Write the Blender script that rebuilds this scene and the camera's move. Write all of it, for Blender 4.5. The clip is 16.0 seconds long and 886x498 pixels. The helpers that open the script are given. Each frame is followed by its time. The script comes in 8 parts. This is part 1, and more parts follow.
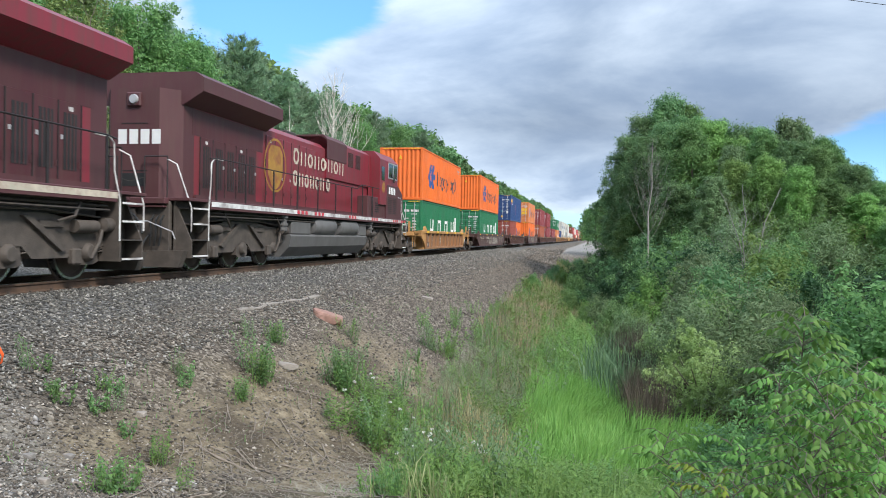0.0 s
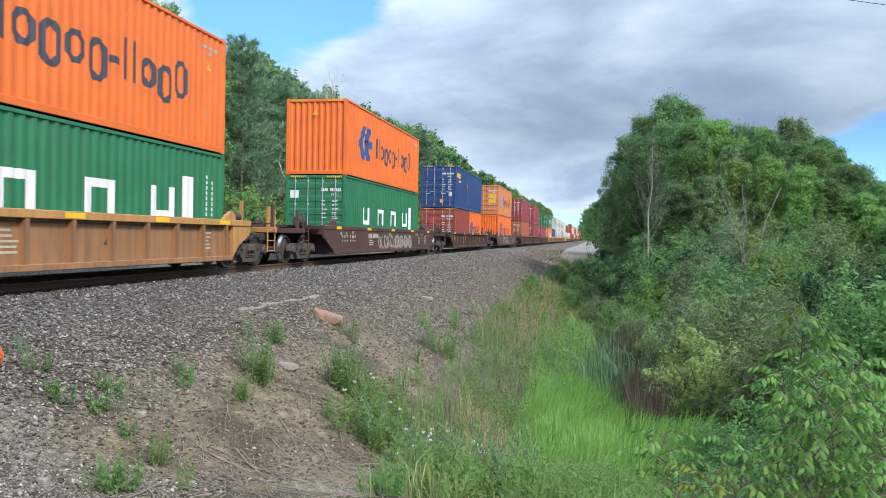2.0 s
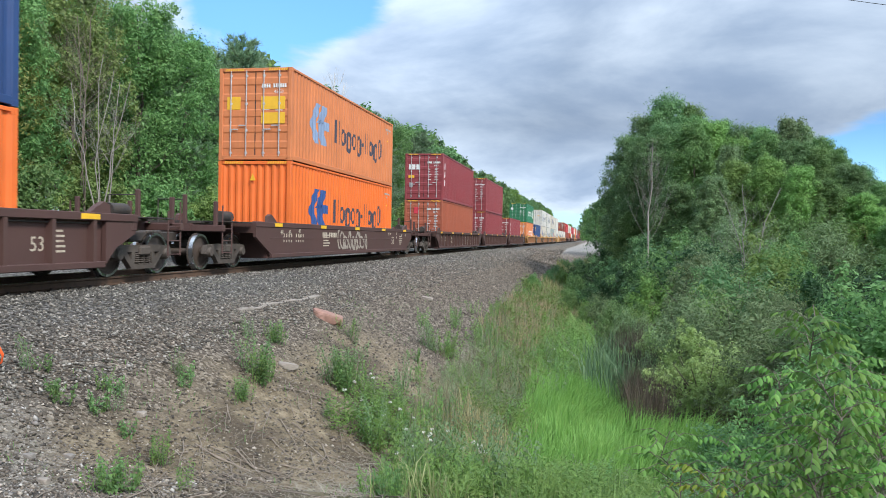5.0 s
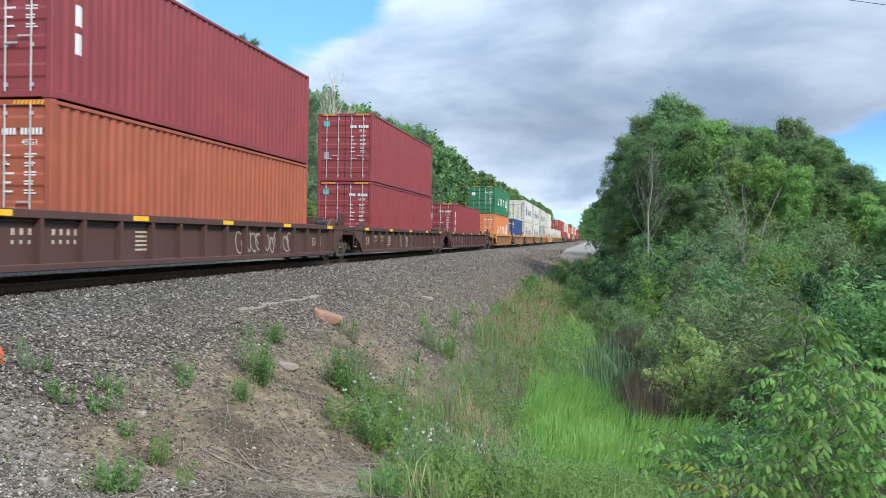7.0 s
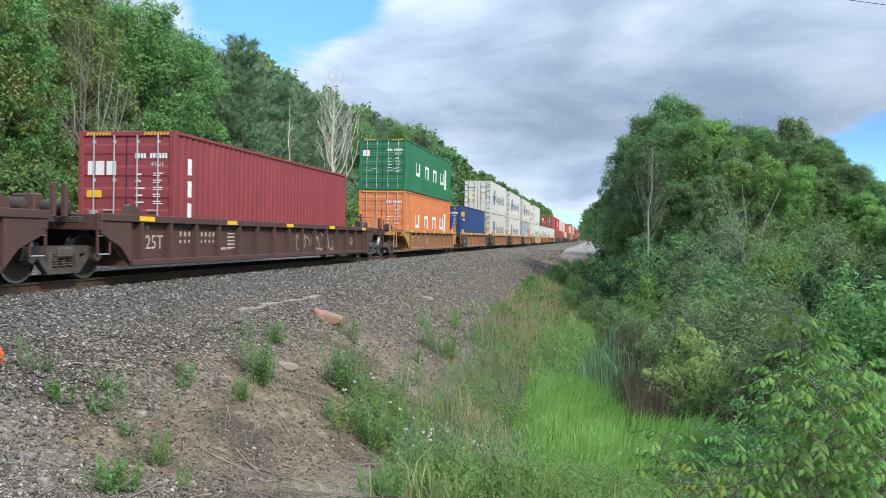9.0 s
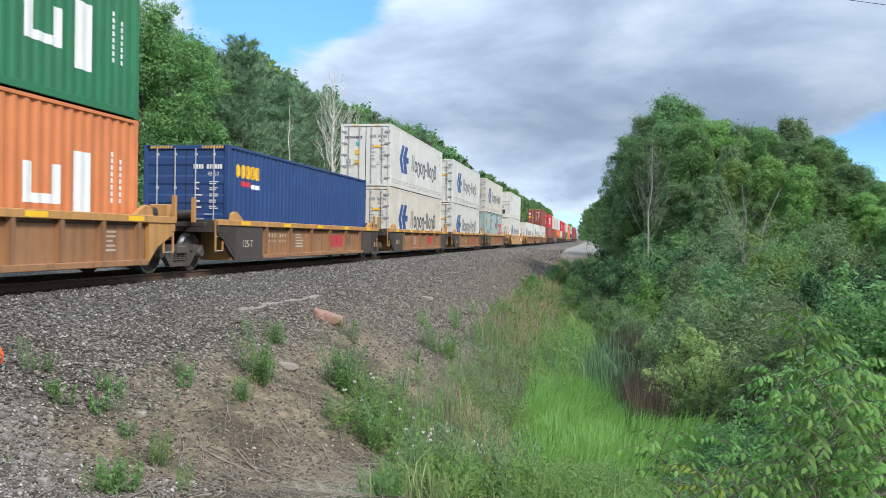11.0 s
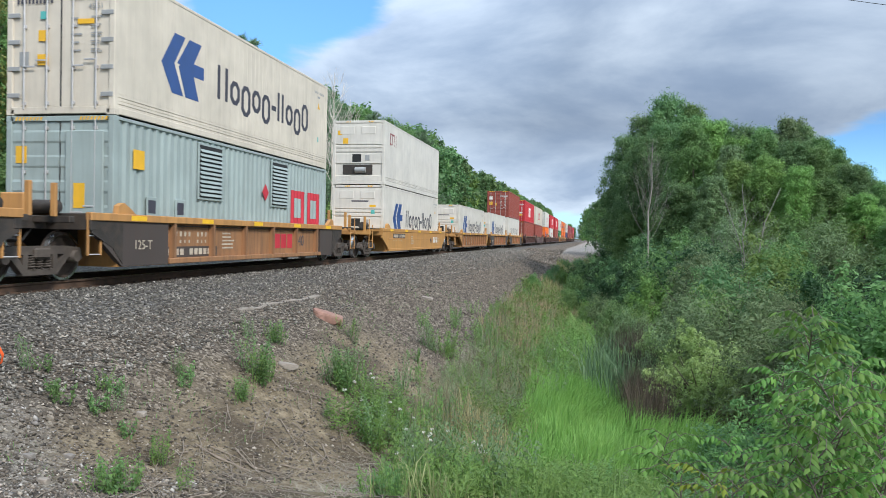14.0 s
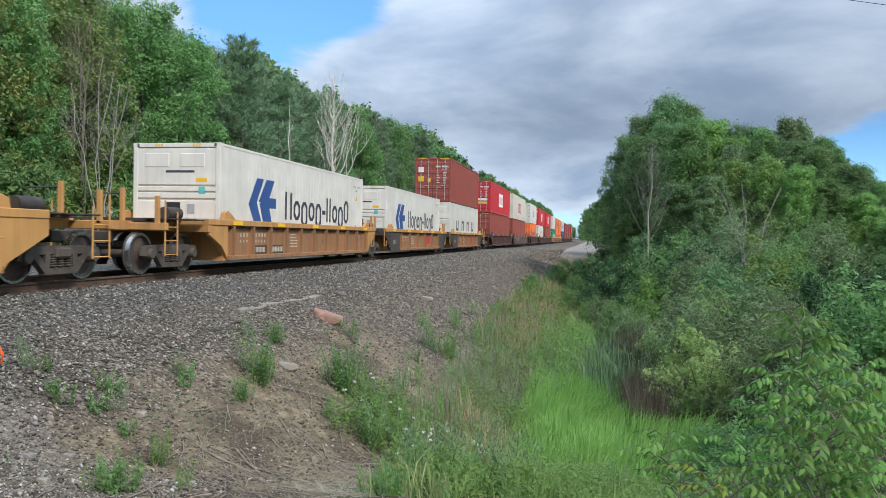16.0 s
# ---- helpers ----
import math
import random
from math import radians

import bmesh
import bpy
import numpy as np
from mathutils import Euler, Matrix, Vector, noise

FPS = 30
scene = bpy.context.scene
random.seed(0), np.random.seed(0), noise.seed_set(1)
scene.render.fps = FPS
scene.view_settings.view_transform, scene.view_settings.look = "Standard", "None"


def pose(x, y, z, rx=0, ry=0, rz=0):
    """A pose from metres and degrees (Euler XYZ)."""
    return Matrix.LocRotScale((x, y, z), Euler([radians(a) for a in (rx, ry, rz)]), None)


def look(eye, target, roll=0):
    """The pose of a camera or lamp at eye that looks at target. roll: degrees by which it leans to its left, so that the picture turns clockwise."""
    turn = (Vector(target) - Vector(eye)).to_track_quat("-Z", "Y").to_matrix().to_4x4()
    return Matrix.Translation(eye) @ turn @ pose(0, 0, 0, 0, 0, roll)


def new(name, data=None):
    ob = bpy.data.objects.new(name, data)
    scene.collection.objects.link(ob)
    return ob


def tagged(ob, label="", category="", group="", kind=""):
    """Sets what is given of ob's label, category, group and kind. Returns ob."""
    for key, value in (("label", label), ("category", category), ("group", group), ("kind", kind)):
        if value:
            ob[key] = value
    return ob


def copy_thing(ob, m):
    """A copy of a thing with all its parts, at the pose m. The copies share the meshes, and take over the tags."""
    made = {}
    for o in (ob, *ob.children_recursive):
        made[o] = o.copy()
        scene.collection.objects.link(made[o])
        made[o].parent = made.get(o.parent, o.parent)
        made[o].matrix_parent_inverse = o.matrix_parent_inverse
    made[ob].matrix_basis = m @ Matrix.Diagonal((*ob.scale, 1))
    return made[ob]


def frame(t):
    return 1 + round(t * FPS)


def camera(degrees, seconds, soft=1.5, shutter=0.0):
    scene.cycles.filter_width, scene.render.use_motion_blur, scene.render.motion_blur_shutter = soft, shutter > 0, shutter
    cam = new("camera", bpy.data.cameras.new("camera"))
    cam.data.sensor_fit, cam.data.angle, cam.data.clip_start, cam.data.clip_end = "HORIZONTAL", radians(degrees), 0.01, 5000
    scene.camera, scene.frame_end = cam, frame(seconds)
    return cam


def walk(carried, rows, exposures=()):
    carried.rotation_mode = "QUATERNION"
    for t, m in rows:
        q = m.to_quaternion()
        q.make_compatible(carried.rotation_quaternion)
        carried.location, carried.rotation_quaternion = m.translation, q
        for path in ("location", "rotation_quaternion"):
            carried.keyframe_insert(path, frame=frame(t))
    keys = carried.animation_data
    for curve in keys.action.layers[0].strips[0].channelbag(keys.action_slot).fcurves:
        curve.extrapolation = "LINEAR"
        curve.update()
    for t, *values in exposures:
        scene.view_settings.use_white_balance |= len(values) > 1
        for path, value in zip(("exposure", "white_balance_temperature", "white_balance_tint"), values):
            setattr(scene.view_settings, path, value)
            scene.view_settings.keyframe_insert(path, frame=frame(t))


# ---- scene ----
SPEED = 17.57          # metres a second, towards the viewer
EYE = (10.548, 0.0, 0.953)
cam = camera(60.06, 16.0, soft=0.65, shutter=0.08)
CAM = pose(*EYE) @ pose(0, 0, 0, 0, 0, 11.135) @ pose(0, 0, 0, 90 - 0.915) @ pose(0, 0, 0, 0, 0, 1.09)
walk(cam, [(0.0, CAM), (16.0, CAM)], [(0.0, 1.06), (9.5, 1.04), (12.3, 0.94), (15.3, 0.84), (16.0, 0.81)])

# ---- world, sun ----
SUN_EL, SUN_AZ = 42.0, 130.0      # azimuth in degrees, clockwise from +Y


def sky_world():
    w = bpy.data.worlds.new("sky")
    scene.world = w
    w.use_nodes = True
    nt = w.node_tree
    nt.nodes.clear()
    N, L = nt.nodes.new, nt.links.new
    out, bg = N("ShaderNodeOutputWorld"), N("ShaderNodeBackground")
    L(bg.outputs[0], out.inputs[0])
    sky = N("ShaderNodeTexSky")
    sky.sky_type = "NISHITA"
    sky.sun_disc = False
    sky.dust_density, sky.ozone_density = 0.4, 2.0
    sky.sun_elevation, sky.sun_rotation = radians(SUN_EL), radians(SUN_AZ)
    scale = N("ShaderNodeVectorMath")
    scale.operation = "SCALE"
    scale.inputs["Scale"].default_value = 0.10
    tint = N("ShaderNodeVectorMath")
    tint.operation = "MULTIPLY"
    tint.inputs[1].default_value = (0.50, 0.76, 1.08)
    L(sky.outputs[0], tint.inputs[0])
    L(tint.outputs[0], scale.inputs[0])
    tc = N("ShaderNodeTexCoord")
    # clouds lie on a flat layer: direction divided by its height
    sep = N("ShaderNodeSeparateXYZ")
    L(tc.outputs["Generated"], sep.inputs[0])
    up = N("ShaderNodeMath")
    up.operation = "MAXIMUM"
    L(sep.outputs[2], up.inputs[0])
    up.inputs[1].default_value = 0.0
    add = N("ShaderNodeMath")
    L(up.outputs[0], add.inputs[0])
    add.inputs[1].default_value = 0.26
    div = N("ShaderNodeVectorMath")
    div.operation = "DIVIDE"
    comb = N("ShaderNodeCombineXYZ")
    for i in range(3):
        L(add.outputs[0], comb.inputs[i])
    L(tc.outputs["Generated"], div.inputs[0])
    L(comb.outputs[0], div.inputs[1])

    def cloud(sc, detail, off, dist=0.0):
        m = N("ShaderNodeVectorMath")
        L(div.outputs[0], m.inputs[0])
        m.inputs[1].default_value = off
        n = N("ShaderNodeTexNoise")
        n.inputs["Scale"].default_value = sc
        n.inputs["Detail"].default_value = detail
        n.inputs["Roughness"].default_value = 0.55
        n.inputs["Distortion"].default_value = dist
        L(m.outputs[0], n.inputs["Vector"])
        return n.outputs[0]

    def ramp(src, a, b, ca, cb, ease="EASE"):
        r = N("ShaderNodeValToRGB")
        r.color_ramp.interpolation = ease
        r.color_ramp.elements[0].position, r.color_ramp.elements[0].color = a, ca
        r.color_ramp.elements[1].position, r.color_ramp.elements[1].color = b, cb
        L(src, r.inputs[0])
        return r

    tone = ramp(cloud(1.5, 9, (3.1, 0.4, 0.0), 0.25), 0.30, 0.72, (0.168, 0.228, 0.325, 1), (0.39, 0.46, 0.55, 1))
    # the breaks in the cover: one high to the left of the line, one low on the horizon
    cover = cloud(1.7, 9, (7.3, 2.2, 0.0), 0.2)

    def gap(direction, inner, outer, src=None):
        d = N("ShaderNodeVectorMath")
        d.operation = "DOT_PRODUCT"
        L(tc.outputs["Generated"], d.inputs[0])
        d.inputs[1].default_value = Vector(direction).normalized()
        mr = N("ShaderNodeMapRange")
        L(d.outputs["Value"], mr.inputs[0])
        mr.inputs[1].default_value, mr.inputs[2].default_value = math.cos(radians(outer)), math.cos(radians(inner))
        return mr.outputs[0]

    def math2(op, a, b):
        m = N("ShaderNodeMath")
        m.operation = op
        for i, x in enumerate((a, b)):
            if isinstance(x, (int, float)):
                m.inputs[i].default_value = x
            else:
                L(x, m.inputs[i])
        return m.outputs[0]

    g1 = gap((-0.41, 0.94, 0.36), 3.5, 12.0)
    g2 = gap((0.335, 0.937, 0.085), 2.0, 6.5)
    low = N("ShaderNodeMapRange")
    L(sep.outputs[2], low.inputs[0])
    low.inputs[1].default_value, low.inputs[2].default_value = 0.13, 0.03
    low.inputs[3].default_value, low.inputs[4].default_value = 0.0, 0.26
    v = math2("SUBTRACT", math2("SUBTRACT", cover, math2("MULTIPLY", math2("MAXIMUM", g1, g2), 0.44)), low.outputs[0])
    mask = ramp(v, 0.15, 0.29, (0, 0, 0, 1), (1, 1, 1, 1))
    mix = N("ShaderNodeMix")
    mix.data_type = "RGBA"
    L(mask.outputs[0], mix.inputs[0])
    L(scale.outputs[0], mix.inputs[6])
    L(tone.outputs[0], mix.inputs[7])
    # an overcast sky grows brighter towards the zenith
    zen0 = N("ShaderNodeMapRange")
    L(sep.outputs[2], zen0.inputs[0])
    zen0.inputs[1].default_value, zen0.inputs[2].default_value, zen0.inputs[3].default_value, zen0.inputs[4].default_value = 0.32, 0.9, 1.0, 1.75
    # a dark belly of cloud lies low over the line, with a paler strip under it
    low2 = N("ShaderNodeValToRGB")
    stops = ((0.0, 1.0), (0.08, .98), (0.145, .75), (0.20, .86), (0.31, 1.0))
    while len(low2.color_ramp.elements) < len(stops):
        low2.color_ramp.elements.new(0.5)
    for e, (at, val) in zip(low2.color_ramp.elements, stops):
        e.position, e.color = at, (val, val, val, 1)
    L(sep.outputs[2], low2.inputs[0])
    rim = math2("MULTIPLY_ADD", gap((-0.36, 0.94, 0.33), 4.0, 19.0), .30)
    rim.node.inputs[2].default_value = 1.06
    zen = N("ShaderNodeMath")
    zen.operation = "MULTIPLY"
    L(zen0.outputs[0], zen.inputs[0])
    L(math2("MULTIPLY", low2.outputs[0], rim), zen.inputs[1])
    bright = N("ShaderNodeVectorMath")
    bright.operation = "SCALE"
    L(mix.outputs[2], bright.inputs[0])
    L(zen.outputs[0], bright.inputs["Scale"])
    L(bright.outputs[0], bg.inputs[0])
    bg.inputs[1].default_value = 1.0


sky_world()
sun = new("sun", bpy.data.lights.new("sun", "SUN"))
sun.data.energy, sun.data.angle, sun.data.color = 2.0, radians(12), (1.0, 0.97, 0.93)
az, el = radians(SUN_AZ), radians(SUN_EL)
sun.matrix_world = look((60, 0, 60), (60 - math.sin(az) * math.cos(el), -math.cos(az) * math.cos(el), 60 - math.sin(el)))


# ---- materials ----
def material(name, color, rough=0.6, metal=0.0, var=0.12, scale=3.0, dirt=None, dirt_amt=0.0, dirt_scale=0.8,
             streak=False, bump=0.0, bump_scale=40.0, spec=0.5, island=0.0, obvar=0.0):
    """Base colour with grain at two scales, stains of a second colour, and fine relief."""
    m = bpy.data.materials.new(name)
    m.use_nodes = True
    nt = m.node_tree
    N, L = nt.nodes.new, nt.links.new
    b = nt.nodes["Principled BSDF"]
    b.inputs["Metallic"].default_value = metal
    b.inputs["Specular IOR Level"].default_value = spec
    tc = N("ShaderNodeTexCoord")
    n1 = N("ShaderNodeTexNoise")
    n1.inputs["Scale"].default_value, n1.inputs["Detail"].default_value = scale, 5
    L(tc.outputs["Object"], n1.inputs["Vector"])
    mr = N("ShaderNodeMapRange")
    L(n1.outputs[0], mr.inputs[0])
    mr.inputs[1].default_value, mr.inputs[2].default_value = 0.3, 0.7
    mr.inputs[3].default_value, mr.inputs[4].default_value = 1 - var, 1 + var
    hsv = N("ShaderNodeHueSaturation")
    hsv.inputs["Color"].default_value = (*color, 1)
    val = mr.outputs[0]
    if island or obvar:
        if island:
            g = N("ShaderNodeNewGeometry")
            src = g.outputs["Random Per Island"]
        else:
            src = N("ShaderNodeObjectInfo").outputs["Random"]
        mi = N("ShaderNodeMapRange")
        L(src, mi.inputs[0])
        k = island or obvar
        mi.inputs[3].default_value, mi.inputs[4].default_value = 1 - k, 1 + k
        mu = N("ShaderNodeMath")
        mu.operation = "MULTIPLY"
        L(val, mu.inputs[0])
        L(mi.outputs[0], mu.inputs[1])
        val = mu.outputs[0]
    L(val, hsv.inputs["Value"])
    col = hsv.outputs[0]
    if dirt:
        n2 = N("ShaderNodeTexNoise")
        n2.inputs["Scale"].default_value, n2.inputs["Detail"].default_value = dirt_scale, 8
        n2.inputs["Roughness"].default_value = 0.65
        mp = N("ShaderNodeMapping")
        mp.inputs["Scale"].default_value = (4, 4, 0.35) if streak else (1, 1, 1)
        L(tc.outputs["Object"], mp.inputs[0])
        L(mp.outputs[0], n2.inputs["Vector"])
        r = N("ShaderNodeMapRange")
        L(n2.outputs[0], r.inputs[0])
        r.inputs[1].default_value, r.inputs[2].default_value = 0.45, 0.75
        r.inputs[4].default_value = dirt_amt
        mx = N("ShaderNodeMix")
        mx.data_type = "RGBA"
        L(r.outputs[0], mx.inputs[0])
        L(col, mx.inputs[6])
        mx.inputs[7].default_value = (*dirt, 1)
        col = mx.outputs[2]
    L(col, b.inputs["Base Color"])
    rr = N("ShaderNodeMapRange")
    L(n1.outputs[0], rr.inputs[0])
    rr.inputs[3].default_value, rr.inputs[4].default_value = max(0.02, rough - 0.1), min(1, rough + 0.1)
    L(rr.outputs[0], b.inputs["Roughness"])
    if bump:
        n3 = N("ShaderNodeTexNoise")
        n3.inputs["Scale"].default_value, n3.inputs["Detail"].default_value = bump_scale, 4
        L(tc.outputs["Object"], n3.inputs["Vector"])
        bp = N("ShaderNodeBump")
        bp.inputs["Strength"].default_value, bp.inputs["Distance"].default_value = bump, 0.02
        L(n3.outputs[0], bp.inputs["Height"])
        L(bp.outputs[0], b.inputs["Normal"])
    return m


def paint(name, color, rough=0.45, rust=0.35, **k):
    return material(name, color, rough, var=0.10, scale=1.3, dirt=(0.09, 0.055, 0.04), dirt_amt=rust, dirt_scale=1.6, streak=True, bump=0.05, bump_scale=25, **k)


def leaf_mat(name, color, color2, trans=0.35):
    m = bpy.data.materials.new(name)
    m.use_nodes = True
    nt = m.node_tree
    N, L = nt.nodes.new, nt.links.new
    b = nt.nodes["Principled BSDF"]
    g = N("ShaderNodeNewGeometry")
    oi = N("ShaderNodeObjectInfo")
    mx = N("ShaderNodeMix")
    mx.data_type = "RGBA"
    mx.inputs[6].default_value, mx.inputs[7].default_value = (*color, 1), (*color2, 1)
    tc = N("ShaderNodeTexCoord")
    nz = N("ShaderNodeTexNoise")
    nz.inputs["Scale"].default_value = 0.6
    L(tc.outputs["Object"], nz.inputs["Vector"])
    ad = N("ShaderNodeMath")
    ad.operation = "MULTIPLY_ADD"
    L(g.outputs["Random Per Island"], ad.inputs[0])
    ad.inputs[1].default_value = 0.6
    sb = N("ShaderNodeMapRange")
    L(nz.outputs[0], sb.inputs[0])
    sb.inputs[1].default_value, sb.inputs[2].default_value, sb.inputs[4].default_value = 0.3, 0.7, 0.45
    L(sb.outputs[0], ad.inputs[2])
    L(ad.outputs[0], mx.inputs[0])
    hs = N("ShaderNodeHueSaturation")
    L(mx.outputs[2], hs.inputs["Color"])
    mh = N("ShaderNodeMapRange")
    L(oi.outputs["Random"], mh.inputs[0])
    mh.inputs[3].default_value, mh.inputs[4].default_value = 0.485, 0.515
    L(mh.outputs[0], hs.inputs["Hue"])
    mv = N("ShaderNodeMapRange")
    L(oi.outputs["Random"], mv.inputs[0])
    mv.inputs[3].default_value, mv.inputs[4].default_value = 0.82, 1.18
    L(mv.outputs[0], hs.inputs["Value"])
    L(hs.outputs[0], b.inputs["Base Color"])
    b.inputs["Roughness"].default_value = 0.5
    b.inputs["Specular IOR Level"].default_value = 0.3
    tr = N("ShaderNodeBsdfTranslucent")
    L(hs.outputs[0], tr.inputs[0])
    ms = N("ShaderNodeMixShader")
    ms.inputs[0].default_value = trans
    L(b.outputs[0], ms.inputs[1])
    L(tr.outputs[0], ms.inputs[2])
    L(ms.outputs[0], nt.nodes["Material Output"].inputs[0])
    return m


